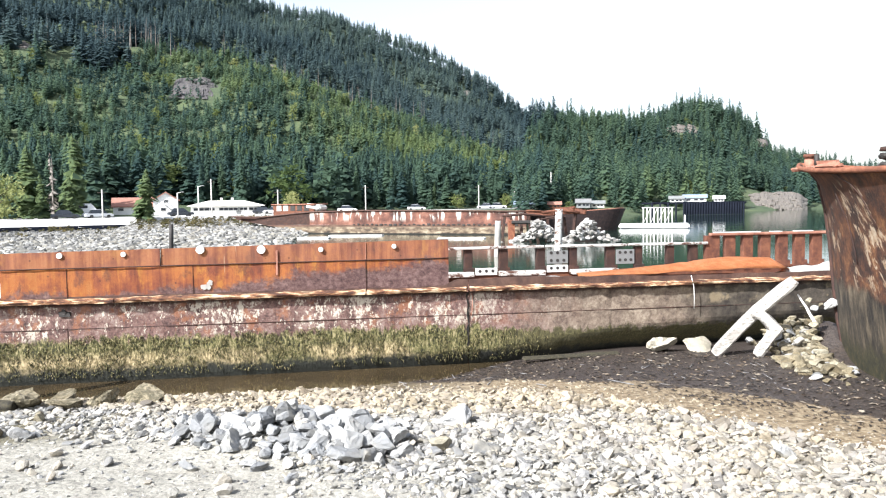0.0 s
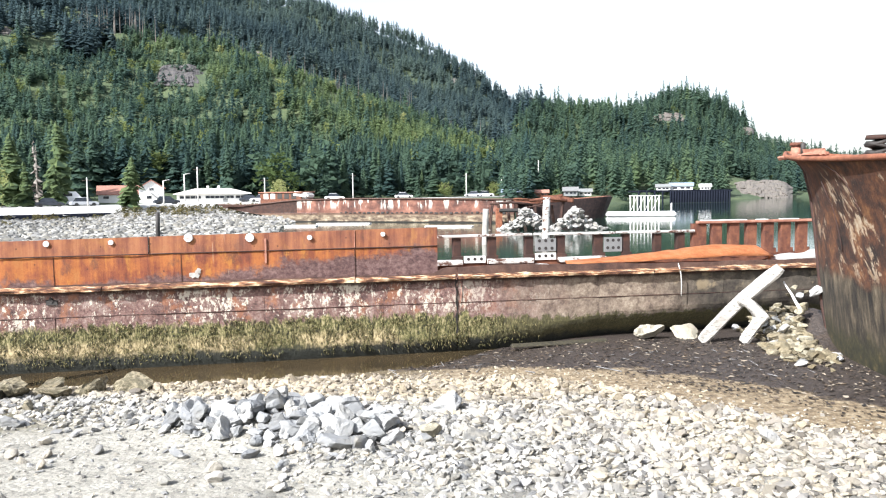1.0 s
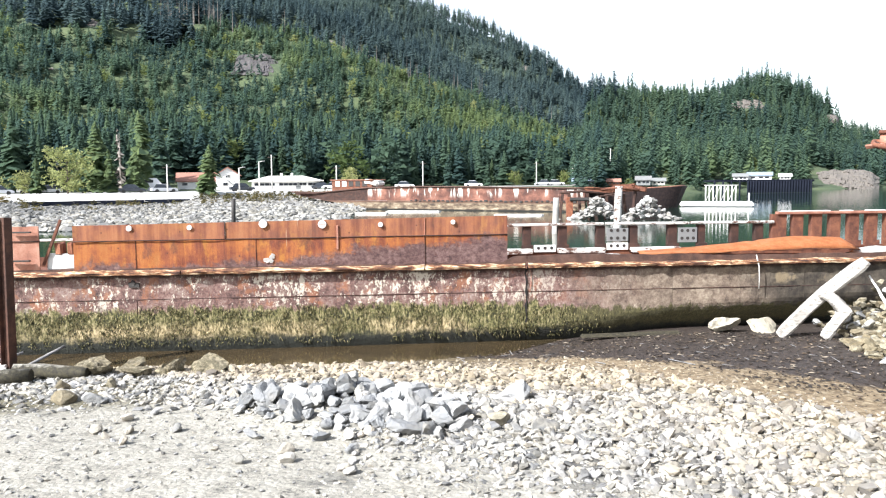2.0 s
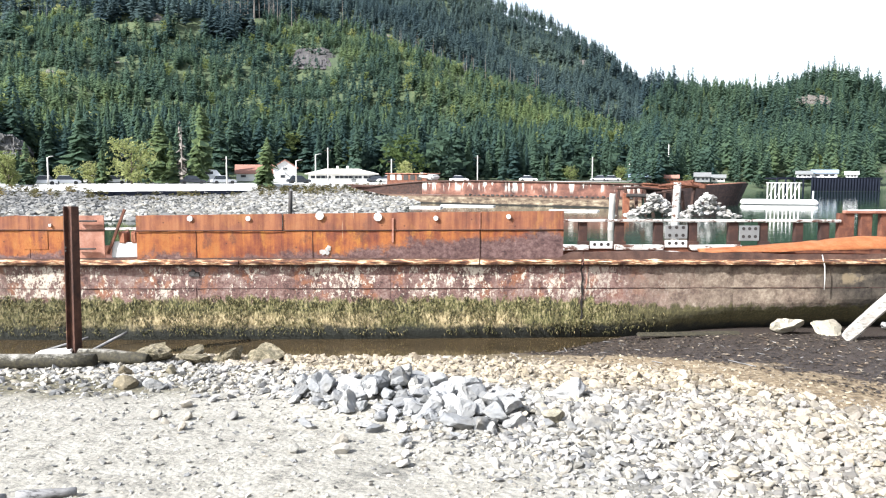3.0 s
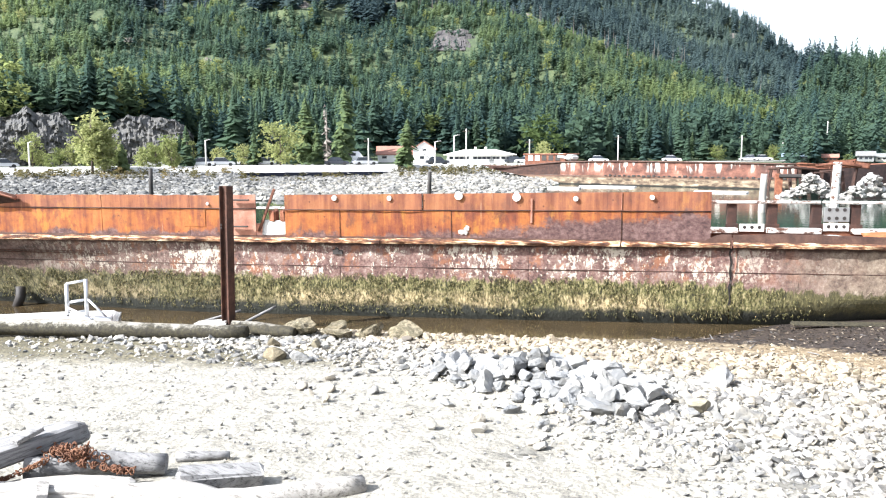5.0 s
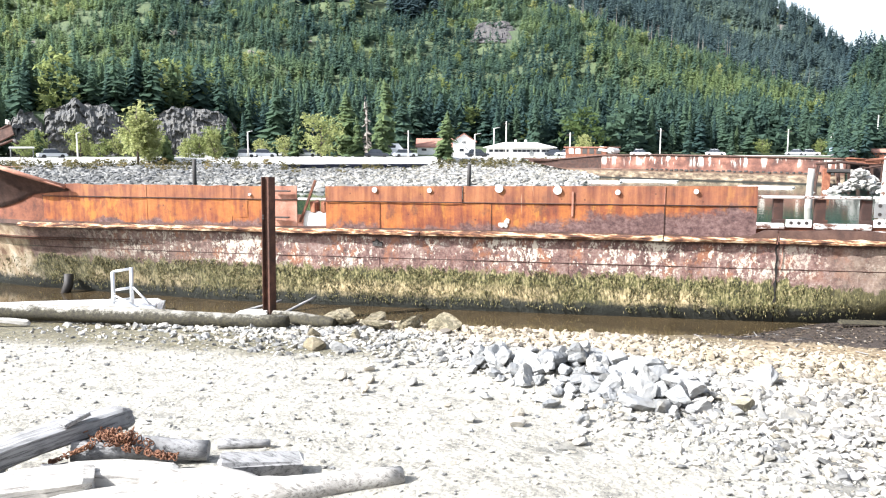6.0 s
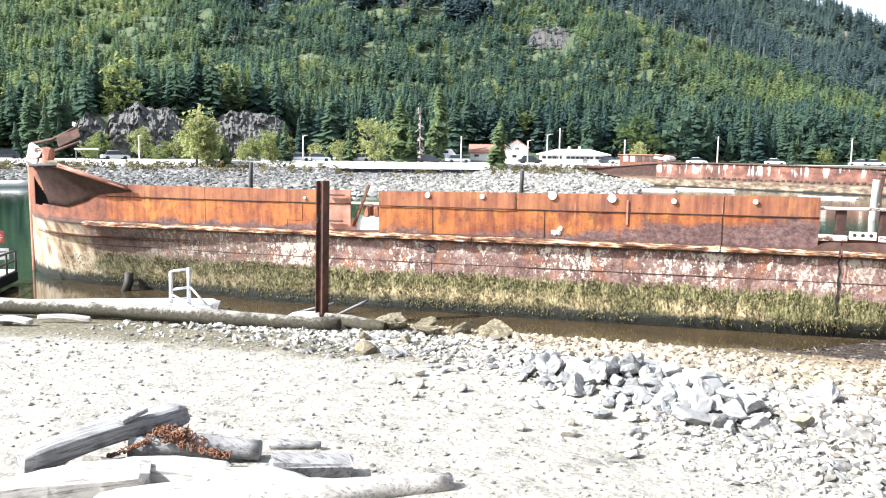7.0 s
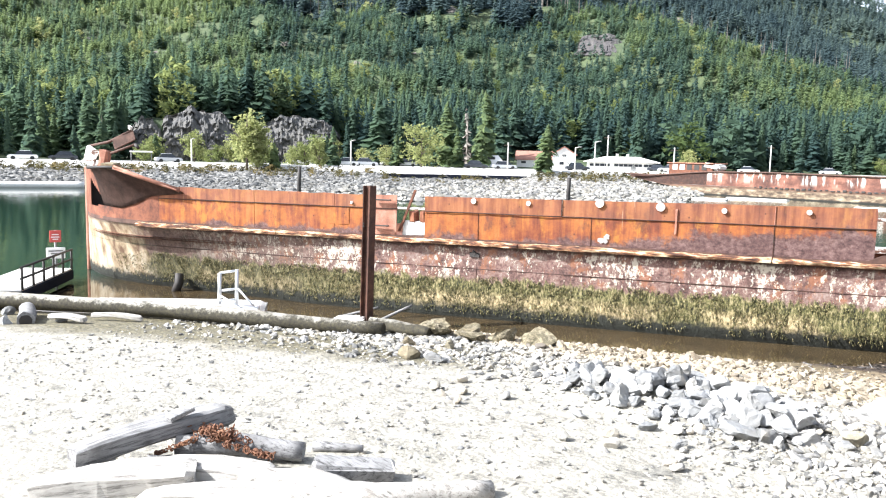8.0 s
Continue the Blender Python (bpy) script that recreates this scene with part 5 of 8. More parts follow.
# loose things on the right-hand deck
def fallen_plate():
    """A buckled orange plate lying on the deck edge."""
    bm = bmesh.new()
    nx, ny, G = 30, 8, []
    for i in range(nx + 1):
        row = []
        for j in range(ny + 1):
            u, v = i / nx, j / ny
            x = 3.6 + 6.1 * u
            hgt = np.interp(u, [0, 0.3, 0.5, 0.72, 0.93, 1.0], [0.02, 0.14, 0.27, 0.38, 0.36, 0.10])
            z = 2.22 + hgt * math.sin(math.pi * min(1, 0.10 + v * 0.75)) + 0.035 * (float(vnoise(u * 9, v * 3, 5)) - 0.5)
            if abs(u - 0.52) < 0.02:
                z -= 0.03
            row.append(bm.verts.new((x + 0.15 * v, float(side_y(x)) + 0.02 + 1.5 * v, z)))
        G.append(row)
    for i in range(nx):
        for j in range(ny):
            bm.faces.new((G[i][j], G[i + 1][j], G[i + 1][j + 1], G[i][j + 1])).smooth = True
    bmesh.ops.solidify(bm, geom=bm.faces[:], thickness=-0.02)
    return bm


fallen = part("fallen_plate", fallen_plate(), rust_dark("rust_bright", (0.46, 0.15, 0.055), (0.72, 0.27, 0.10), (0.82, 0.42, 0.22)))
tagged(fallen, "buckled bright orange steel plate lying on the wreck's deck edge", "steel plate")


def heap(name, x0, x1, h, mat, label, category, seed, base=2.16, depth=0.7):
    bm = bmesh.new()
    nx, ny, G = 22, 6, []
    for i in range(nx + 1):
        row = []
        for j in range(ny + 1):
            u, v = i / nx, j / ny
            x = x0 + (x1 - x0) * u
            e = (math.sin(math.pi * u) ** 0.5) * math.sin(math.pi * (0.06 + 0.88 * v))
            z = base - 0.03 + h * e * (0.55 + 0.9 * float(fbm(x * 3.1, v * 3.0, 3, seed)))
            row.append(bm.verts.new((x, float(side_y(x)) + 0.05 + depth * v, z)))
        G.append(row)
    for i in range(nx):
        for j in range(ny):
            bm.faces.new((G[i][j], G[i + 1][j], G[i + 1][j + 1], G[i][j + 1])).smooth = True
    bmesh.ops.solidify(bm, geom=bm.faces[:], thickness=-0.04)
    return tagged(part(name, bm, mat), label, category)


heap("white_tarpaulin", 9.55, 12.2, 0.26, M_CHIP, "crumpled white sheet heaped on the wreck's deck", "tarpaulin", 5)
heap("white_rubble", 2.0, 3.4, 0.14, M_CHIP, "low heap of whitened rubble on the deck edge", "rubble", 8)
heap("timber_wedge", 4.2, 9.0, 0.05, M_RUST, "flattened rusted plating curling off the deck edge", "steel plate", 12)
heap("rusted_flakes", 0.2, 4.2, 0.05, M_RUST, "rusted scale lying along the deck edge", "rust scale", 15)
rope = part("rope", tube_bm([(6.72, float(side_y(6.72)) - 0.12, 2.2), (6.78, float(side_y(6.7)) - 0.17, 1.9), (6.80, float(side_y(6.7)) - 0.16, 1.6), (6.80, float(side_y(6.7)) - 0.15, 1.3)], 0.013, 6), M_CHIP)
tagged(rope, "short pale rope hanging over the wreck's rubbing strake", "rope")


# ---- the second ship, whose bow stands over the beach ----
def ship_bow():
    ship = thing("ship_bow", "tall rust-brown ship's bow with pale scraped streaks standing on rocks", "ship")
    sz = [-0.6, 0.3, 1.3, 2.27, 3.1, 3.96, 4.69, 5.0, 5.13]
    sy = [18.5, 19.1, 19.5, 19.75, 19.93, 20.2, 20.6, 21.15, 21.7]
    vs = np.linspace(0, 1, 34)
    dist = np.concatenate([np.linspace(0, 0.3, 5), np.linspace(0.5, 9, 40), np.linspace(10, 26, 12)])

    def surf(d, v, side):
        z0 = -0.6 + 5.73 * v
        ystem = np.interp(z0, sz, sy)
        w = np.interp(v, [0, 0.3, 0.75, 1], [0.45, 0.80, 1.08, 1.5])
        drop = 0.42 * (1 - math.exp(-d / 3.5)) * v
        x = 9.62 - side * w * (1 - math.exp(-d / 2.9)) - side * 0.02 * d * (d < 30)
        wob = 0.02 * (float(fbm(d * 1.4, z0 * 1.4, 3, 6)) - 0.5)
        return (x + wob, ystem - d, z0 - drop)

    for side, nm in ((1, "port_plating"), (-1, "starboard_plating")):
        V = [surf(d, v, side) for d in dist for v in vs]
        m, F = len(vs), []
        for i in range(len(dist) - 1):
            for j in range(m - 1):
                q = (i * m + j, i * m + j + 1, (i + 1) * m + j + 1, (i + 1) * m + j)
                F.append(q if side > 0 else q[::-1])
        mesh_ob(nm, V, F, M_SHIP, True, ship)
    # deck and its rounded edge plate
    V = [surf(d, 1.0, 1) for d in dist] + [surf(d, 1.0, -1) for d in dist]
    V = [(x, y, z - 0.05) for x, y, z in V]
    n = len(dist)
    mesh_ob("ship_deck", V, [(k + 1, k, n + k, n + k + 1) for k in range(n - 1)], M_RUSTPINK, False, ship)
    for side in (1, -1):
        pts = [Vector(surf(d, 1.0, side)) + Vector((0, 0.02, 0.02)) for d in dist[::2]]
        part("gunwale", tube_bm(pts, 0.06, 8, 0.12, 5), M_RUSTRED, ship, "faded pink-brown gunwale")
    part("stem_bar", tube_bm([(9.62, y + 0.02, z) for y, z in zip(sy, sz)], 0.05, 8, 0.1, 2), M_RUSTDK, ship)
    for k, (d, v0, v1) in enumerate(((4.2, 0.78, 0.99), (2.6, 0.62, 0.9))):
        part("vent_pipe", tube_bm([Vector(surf(d, v, 1)) + Vector((-0.03, 0, 0)) for v in np.linspace(v0, v1, 6)], 0.014, 6), M_RUSTDK, ship)
    # fittings along the edge
    def at(d, side=1, inward=0.2):
        p = Vector(surf(d, 1.0, side))
        return Vector((p.x + inward, p.y, p.z))
    p = at(1.7)
    b = thing("fairlead", "rusted fairlead post on the ship's gunwale", "fairlead")
    part("post", tube_bm([p, p + Vector((0, 0, 0.30))], [0.14, 0.12], 12, 0.05, 1), M_RUSTPINK, b)
    part("cap", tube_bm([p + Vector((0, 0, 0.30)), p + Vector((0, 0, 0.38))], [0.17, 0.15], 12, 0.1, 2), M_RUST, b)
    part("roller", tube_bm([p + Vector((0.05, -0.25, 0.05)), p + Vector((0.05, -0.25, 0.36))], 0.06, 10), M_DARK, b)
    part("foot", box_bm((0.3, 0.9, 0.1), p + Vector((0, 0.35, 0.03)), 0.03, (0, 0, 0), 0.02), M_RUSTPINK, b)
    p = at(3.5)
    c = part("chock", box_bm((0.25, 1.05, 0.24), p + Vector((0, 0, 0.12)), 0.10, (0, 0, 4), 0.02, 3), M_RUSTPINK)
    tagged(c, "long faded red chock on the ship's gunwale", "chock")
    p = at(6.6, 1, 0.3)
    w = thing("mooring_winch", "dark rusted mooring bitts wrapped with old cable", "bollard")
    for k in range(4):
        part("coil", tube_bm([p + Vector((0, 0, 0.02 + 0.085 * k)), p + Vector((0.02 * (-1) ** k, 0, 0.085 * (k + 1)))], [0.26 - 0.02 * (k % 2), 0.25], 14, 0.08, k), M_DARK, w)
    part("drum_cap", tube_bm([p + Vector((0, 0, 0.36)), p + Vector((0, 0, 0.44))], [0.25, 0.22], 14, 0.1, 8), M_RUSTDK, w)


ship_bow()


# ---- weed hanging on the wreck's side ----
def hull_weed():
    rng = np.random.default_rng(8)
    V, F = [], []
    for k in range(15000):
        x = rng.uniform(-21.5, 3.2)
        top = 1.08 - 0.12 * max(0.0, x) + 0.22 * (float(vnoise(x * 2.1, 3.0, 5)) - 0.5)
        z = 0.12 + (top - 0.12) * rng.uniform() ** 0.75
        if (x < -19.5 and rng.uniform() < 0.75) or rng.uniform() < (x - 0.6) / 2.4 or float(fbm(x * 6.0, z * 3.0, 3, 19)) < 0.44:
            continue
        y = float(side_y(x)) + float(hull_in(x, z)) - 0.022
        l, w, o = rng.uniform(0.025, 0.085), rng.uniform(0.004, 0.012), rng.uniform(0.010, 0.03)
        sk = rng.uniform(-0.03, 0.03)
        n = len(V)
        V += [(x - w, y, z), (x + w, y, z), (x + sk, y - o, z - l * 0.55), (x + sk * 1.3, y - o * 0.5, z - l)]
        F += [(n, n + 1, n + 2), (n, n + 2, n + 3), (n + 1, n + 3, n + 2)]
    n = Nodes("hanging_weed")
    c = n.ramp(n.island(), (0.0, (0.025, 0.024, 0.012)), (0.35, (0.09, 0.088, 0.03)), (0.7, (0.21, 0.19, 0.07)), (0.95, (0.40, 0.33, 0.16)))
    ob = tri_ob("hull_weed", V, F, [n.done(c, 0.8)])
    tagged(ob, "olive and tan seaweed hanging on the wreck's side", "seaweed", kind="stuff")


hull_weed()


# ---- on the beach ----
def gz(x, y):
    return float(land_z(x, y))


def rock_bm(rng, points=15, fine=1, rugged=1.0):
    """A broken rock of size 1: a ball split flat along many planes, a little rough."""
    bm = bmesh.new()
    bmesh.ops.create_icosphere(bm, subdivisions=fine, radius=0.56)
    turn = Euler((rng.uniform(0, 6), rng.uniform(0, 6), rng.uniform(0, 6))).to_matrix()
    planes = [(Vector((rng.gauss(0, 1), rng.gauss(0, 1), rng.gauss(0, 1))).normalized(), rng.uniform(0.20, 0.44)) for _ in range(points)]
    off = Vector((rng.uniform(0, 50), rng.uniform(0, 50), 0))
    for v in bm.verts:
        p = turn @ v.co
        for n, d in planes:
            k = p.dot(n) - d
            if k > 0:
                p -= n * k
        if fine > 1:
            p += p.normalized() * rugged * (0.07 * noise.noise(p * 5 + off) + 0.045 * noise.noise(p * 13 + off))
        else:
            p *= rng.uniform(0.72, 1.25)
        v.co = p
    bm.verts.index_update()
    return bm


def rock_mesh(name, seed, points, mat, fine=3, rugged=1.0):
    bm = rock_bm(random.Random(seed), points, fine, rugged)
    me = bpy.data.meshes.new(name)
    bm.to_mesh(me)
    bm.free()
    me.materials.append(mat)
    return me


ROCKS = [rock_mesh("rock", 200 + k, 9, M_ROCK) for k in range(9)]
WARMS = [rock_mesh("rock", 230 + k, 9, M_WARM, 3, 0.4) for k in range(6)]
WEEDY = [rock_mesh("rock", 250 + k, 12, M_MOSSY, 3, 1.4) for k in range(5)]
PALES = [rock_mesh("rock", 290 + k, 18, M_CREAM) for k in range(2)]
STONES = [rock_mesh("stone", 270 + k, 8, M_STONE1, 2) for k in range(10)]


def lay(name, me, x, y, size, rng, parent=None, sink=0.22, z=None, flat=(0.55, 0.85)):
    ob = new(name, me)
    s = (size * rng.uniform(0.85, 1.3), size * rng.uniform(0.75, 1.1), size * rng.uniform(*flat))
    h = gz(x, y) if z is None else z
    m = Matrix.LocRotScale((x, y, h + s[2] * (0.45 - sink)), Euler((rng.uniform(-0.5, 0.5), rng.uniform(-0.5, 0.5), rng.uniform(0, 6.28))), s)
    if parent is not None:
        ob.parent = parent
        ob.matrix_parent_inverse = Matrix()
    ob.matrix_world = m
    return ob


def rock_pile():
    rng = random.Random(31)
    pile = thing("rock_pile", "low pile of angular pale grey rocks on the gravel beach", "rock pile")
    n = 0
    big = [(-1.62, 13.1, 0.74), (-1.0, 12.6, 0.46), (-2.3, 12.3, 0.5), (-1.5, 11.9, 0.46), (-4.25, 13.7, 0.44), (-3.2, 14.1, 0.48), (-2.9, 13.4, 0.42), (-0.8, 13.4, 0.38), (-3.5, 13.0, 0.46), (-2.5, 13.8, 0.46), (-3.4, 12.4, 0.5), (-1.9, 12.5, 0.38)]
    for x, y, s in big:
        lay("rock", ROCKS[n % 9], x, y, s, rng, pile, 0.12, None, (0.6, 0.8))
        n += 1
    while n < 290:
        t = rng.random()
        cx, cy = -4.2 + 3.3 * t, 13.75 - 1.35 * t
        x, y = cx + rng.gauss(0, 0.40), cy + rng.gauss(0, 0.68)
        d = abs(y - cy)
        s = (0.13 + 0.33 * rng.random() ** 1.6) * (1.0 if d < 0.7 else 0.65)
        lay("rock", ROCKS[n % 9], x, y, s, rng, pile, rng.uniform(-0.55, 0.1) if d < 0.5 else 0.1)
        n += 1


rock_pile()


def beach_rock(me, x, y, s, label, seed, sink=0.2, flat=(0.55, 0.8)):
    ob = lay("boulder", me, x, y, s, random.Random(seed), None, sink, None, flat)
    return tagged(ob, label, "boulder")


beach_rock(ROCKS[3], 0.15, 14.15, 0.62, "pale angular boulder on the gravel", 1)
beach_rock(ROCKS[5], 0.62, 12.2, 0.42, "small pale boulder on the gravel", 2)
beach_rock(WARMS[1], -0.1, 12.4, 0.45, "flat ochre boulder on the gravel", 3)
beach_rock(ROCKS[7], 3.25, 11.3, 0.30, "small grey boulder on the gravel", 4)
beach_rock(ROCKS[1], 4.95, 11.45, 0.36, "small grey boulder on the gravel", 6)
for k, (x, y, s) in enumerate([(-9.1, 16.75, 0.95), (-8.15, 16.75, 0.85), (-7.2, 16.85, 0.75), (-6.5, 16.9, 0.95), (-8.7, 16.3, 0.7), (-9.9, 16.2, 0.7), (-7.75, 16.35, 0.6), (-10.4, 16.55, 0.6)]):
    beach_rock(WEEDY[k % 5], x, y, s, "weed-covered brown boulder at the water's edge", 40 + k, 0.18, (0.5, 0.65))
for k, (x, y, s) in enumerate([(-8.0, 13.8, 0.48), (-7.35, 13.7, 0.42), (-8.6, 14.9, 0.35), (-7.7, 15.0, 0.4)]):
    beach_rock((WARMS if k != 1 else ROCKS)[k], x, y, s, "rounded brown boulder half sunk in the gravel", 60 + k, 0.25)
beach_rock(PALES[0], 5.75, 21.15, 0.95, "pale rounded boulder against the wreck's side", 70, 0.15, (0.6, 0.65))
beach_rock(PALES[1], 6.75, 21.35, 1.1, "long pale rounded boulder against the wreck's side", 71, 0.2, (0.45, 0.5))

rng = random.Random(81)
foot = thing("rock_heap", "heap of ochre and pale rocks piled under the ship's bow", "rock heap")
for k in range(270):
    t = rng.random()
    x, y = 9.35 - 0.75 * rng.random() - 0.35 * t, 20.9 - 3.9 * t + rng.gauss(0, 0.25)
    if t > 0.5:
        x = 8.95 - 1.15 * rng.random() ** 1.6
    lay("rock", WARMS[k % 6] if rng.random() < 0.93 else ROCKS[k % 9], x, y, 0.13 + 0.27 * rng.random() ** 1.8, rng, foot, rng.uniform(-0.2, 0.2), None, (0.35, 0.65))
for k, (x, y, s) in enumerate([(8.15, 18.4, 0.46), (8.6, 18.9, 0.36), (7.8, 18.2, 0.32), (8.8, 17.7, 0.34)]):
    lay("rock", WARMS[k], x, y, s, rng, foot, 0.15)
for k in range(60):
    x, y = rng.uniform(8.3, 9.6), rng.uniform(19.4, 22.2)
    lay("rock", (WARMS[k % 6] if k % 3 else ROCKS[k % 9]), x, y, rng.uniform(0.14, 0.34), rng, foot, 0.0, gz(x, y) + rng.uniform(0.1, 0.7) * smooth(x, 8.2, 9.4))


def steel_pile():
    """The leaning H-section pile."""
    p = thing("steel_pile", "tall brown rusted H-section steel pile with weedy foot", "pile")
    a, b = Vector((-10.77, 16.5, -0.3)), Vector((-10.79, 16.62, 3.52))
    h = (b - a).length
    def bar(sx, sy, ox, oy):
        bm = box_bm((sx, sy, h), (ox, oy, h / 2), 0.006)
        for v in bm.verts:
            v.co.x += 0.006 * math.sin(v.co.z * 3)
        bm.transform(Matrix.Translation(a) @ (b - a).to_track_quat("Z", "Y").to_matrix().to_4x4() @ pose(0, 0, 0, 0, 0, 68))
        return bm
    part("web", bar(0.016, 0.22, 0, 0), M_PILE, p)
    part("flange", bar(0.22, 0.025, 0, -0.11), M_PILE, p)
    part("flange", bar(0.22, 0.025, 0, 0.11), M_PILE, p)
    for z in (2.55, 2.62):
        part("lifting_hole", tube_bm([(-10.80, 16.40, z), (-10.80, 16.38, z)], 0.02, 8), M_DARK, p)


steel_pile()


def log(name, pts, radii, mat, label, seed, sides=14, rough=0.12, squash=1.0, category="log"):
    pts = [Vector(p) for p in pts]
    n = len(pts)
    fine, rad = [], []
    for k in range(n - 1):
        for j in range(5):
            fine.append(pts[k].lerp(pts[k + 1], j / 5))
            rad.append(radii[k] + (radii[k + 1] - radii[k]) * j / 5)
    fine.append(pts[-1])
    rad.append(radii[-1])
    ob = part(name, tube_bm(fine, rad, sides, rough, seed, True, squash), mat)
    return tagged(ob, label, category)


log("boom_log", [(-25.5, 11.6, 0.32), (-20.0, 13.15, 0.30), (-15.4, 14.55, 0.30), (-12.2, 15.15, 0.28), (-9.75, 15.65, 0.26)], [0.21, 0.20, 0.20, 0.19, 0.17], M_BOOM, "long grey boom log with dark weedy underside on the shore", 3)
log("stub_log", [(-10.35, 16.05, 0.28), (-9.3, 16.05, 0.26), (-8.75, 16.05, 0.25)], [0.17, 0.16, 0.13], M_BOOM, "short worn log beside the steel pile", 4)
butt = log("butt_log", [(-18.5, 12.95, 0.22), (-17.85, 12.5, 0.24), (-17.22, 12.0, 0.25)], [0.19, 0.20, 0.20], M_WOODGREY, "short hollow log butt under the boom log", 5)
part("hollow", tube_bm([(-17.24, 12.015, 0.25), (-17.205, 11.99, 0.25)], 0.14, 14, 0.1, 2), M_DARK, butt, "dark rotted hollow")
log("drift_pole", [(-12.35, 17.45, -0.05), (-11.45, 18.15, 0.22)], [0.04, 0.03], M_WOODGREY, "thin pale pole leaning in the shallow water", 6, 8)
log("drift_pole", [(-11.2, 17.75, -0.05), (-10.65, 18.55, 0.30)], [0.045, 0.035], M_WOODGREY, "thin pale pole leaning in the shallow water", 7, 8)
slab = part("flat_slab", box_bm((0.8, 0.4, 0.10), (-11.2, 16.45, 0.24), 0.04, (2, -3, 12), 0.03), M_CHIP)
tagged(slab, "flat pale slab lying across the log ends", "slab")
for k, (x, y) in enumerate([(-18.9, 12.7), (-16.9, 12.75), (-17.6, 11.75)]):
    beach_rock(ROCKS[k], x, y, 0.4, "pale rock under the boom log", 90 + k)

# bleached driftwood in the foreground
def hewn_bm(a, b, w, h, seed):
    """A split log lying from a to b, with a flat top and side, worn at the ends."""
    a, b, rng = Vector(a), Vector(b), random.Random(seed)
    L, n = (b - a).length, 16
    prof = [(-0.5, -0.32), (-0.36, -0.5), (0.3, -0.5), (0.5, -0.3), (0.5, 0.36), (0.42, 0.5), (-0.4, 0.5), (-0.5, 0.4)]
    bm, rings = bmesh.new(), []
    for k in range(n + 1):
        u = k / n
        f = 1 - 0.25 * max(0.0, 0.08 - u) / 0.08 - 0.2 * max(0.0, u - 0.94) / 0.06
        tw = 0.12 * math.sin(3 * u + seed)
        rings.append([bm.verts.new((L * u + rng.uniform(-0.02, 0.02), (p * math.cos(tw) - q * math.sin(tw)) * w * f * rng.uniform(0.97, 1.03), (p * math.sin(tw) + q * math.cos(tw)) * h * f * (1 - 0.15 * math.sin(5 * u + p * 3)) * rng.uniform(0.97, 1.03) + 0.03 * math.sin(4 * u))) for p, q in prof])
    for r0, r1 in zip(rings, rings[1:]):
        for j in range(8):
            bm.faces.new((r0[j], r0[(j + 1) % 8], r1[(j + 1) % 8], r1[j]))
    bm.faces.new(rings[0][::-1])
    bm.faces.new(rings[-1])
    bmesh.ops.recalc_face_normals(bm, faces=bm.faces)
    return bm, Matrix.Translation(a) @ (b - a).to_track_quat("X", "Z").to_matrix().to_4x4()


def hewn_log(a, b, w, h, mat, label, seed, name="driftwood_log"):
    bm, m = hewn_bm(a, b, w, h, seed)
    ob = part(name, bm, mat)
    ob.matrix_world = m
    return tagged(ob, label, "log")


for k, (a, b, w) in enumerate((((-17.05, 12.5, 0.30), (-16.2, 12.8, 0.28), 0.22), ((-16.6, 13.3, 0.24), (-15.4, 13.75, 0.24), 0.12), ((-18.9, 11.6, 0.30), (-18.2, 11.9, 0.28), 0.2))):
    hewn_log(a, b, w, 0.12, M_WOOD, "white bleached driftwood board beside the boom log", 60 + k, "driftwood_board")
hewn_log((-8.08, 6.15, 0.72), (-7.45, 8.05, 0.86), 0.36, 0.26, M_WOODGREY, "thick split driftwood log with a grey face raised on other wood", 21)
log("driftwood_log", [(-7.55, 7.25, 0.62), (-6.8, 7.65, 0.64), (-6.15, 7.95, 0.58)], [0.15, 0.14, 0.12], M_WOODGREY, "white bleached driftwood log with a rounded end", 22, 16, 0.14)
hewn_log((-8.1, 5.55, 0.48), (-6.75, 6.75, 0.58), 0.50, 0.34, M_WOOD, "broad white bleached driftwood slab on the gravel", 23)
hewn_log((-7.5, 6.65, 0.52), (-6.1, 7.3, 0.50), 0.42, 0.26, M_WOOD, "flat white driftwood slab under the chain", 28)
hewn_log((-6.9, 6.1, 0.46), (-5.5, 6.95, 0.44), 0.46, 0.30, M_WOOD, "broad white bleached driftwood slab on the gravel", 29)
log("driftwood_log", [(-5.75, 6.75, 0.50), (-4.7, 7.45, 0.50), (-3.75, 8.3, 0.48)], [0.17, 0.17, 0.11], M_WOOD, "white driftwood log tapering to a grey end", 24, 16, 0.25)
log("driftwood_log", [(-6.35, 7.05, 0.5), (-5.6, 7.4, 0.52), (-4.95, 7.35, 0.50)], [0.14, 0.15, 0.12], M_WOOD, "short white driftwood log among others", 25, 14, 0.2)
log("driftwood_log", [(-6.3, 8.35, 0.50), (-5.7, 8.6, 0.50)], [0.07, 0.05], M_WOODGREY, "thin grey driftwood stick on the gravel", 26, 8, 0.2)
bl = part("split_timber", box_bm((0.92, 0.24, 0.32), (-5.35, 7.86, 0.52), 0.03, (16, 4, 36), 0.04), M_WOODGREY)
tagged(bl, "split grey timber block with sawn ends", "timber")
pl = part("short_board", box_bm((0.34, 0.14, 0.06), (-7.55, 7.3, 1.02), 0.01, (0, -12, 75), 0.006), M_WOODGREY)
tagged(pl, "short weathered board lying on the driftwood log", "board")
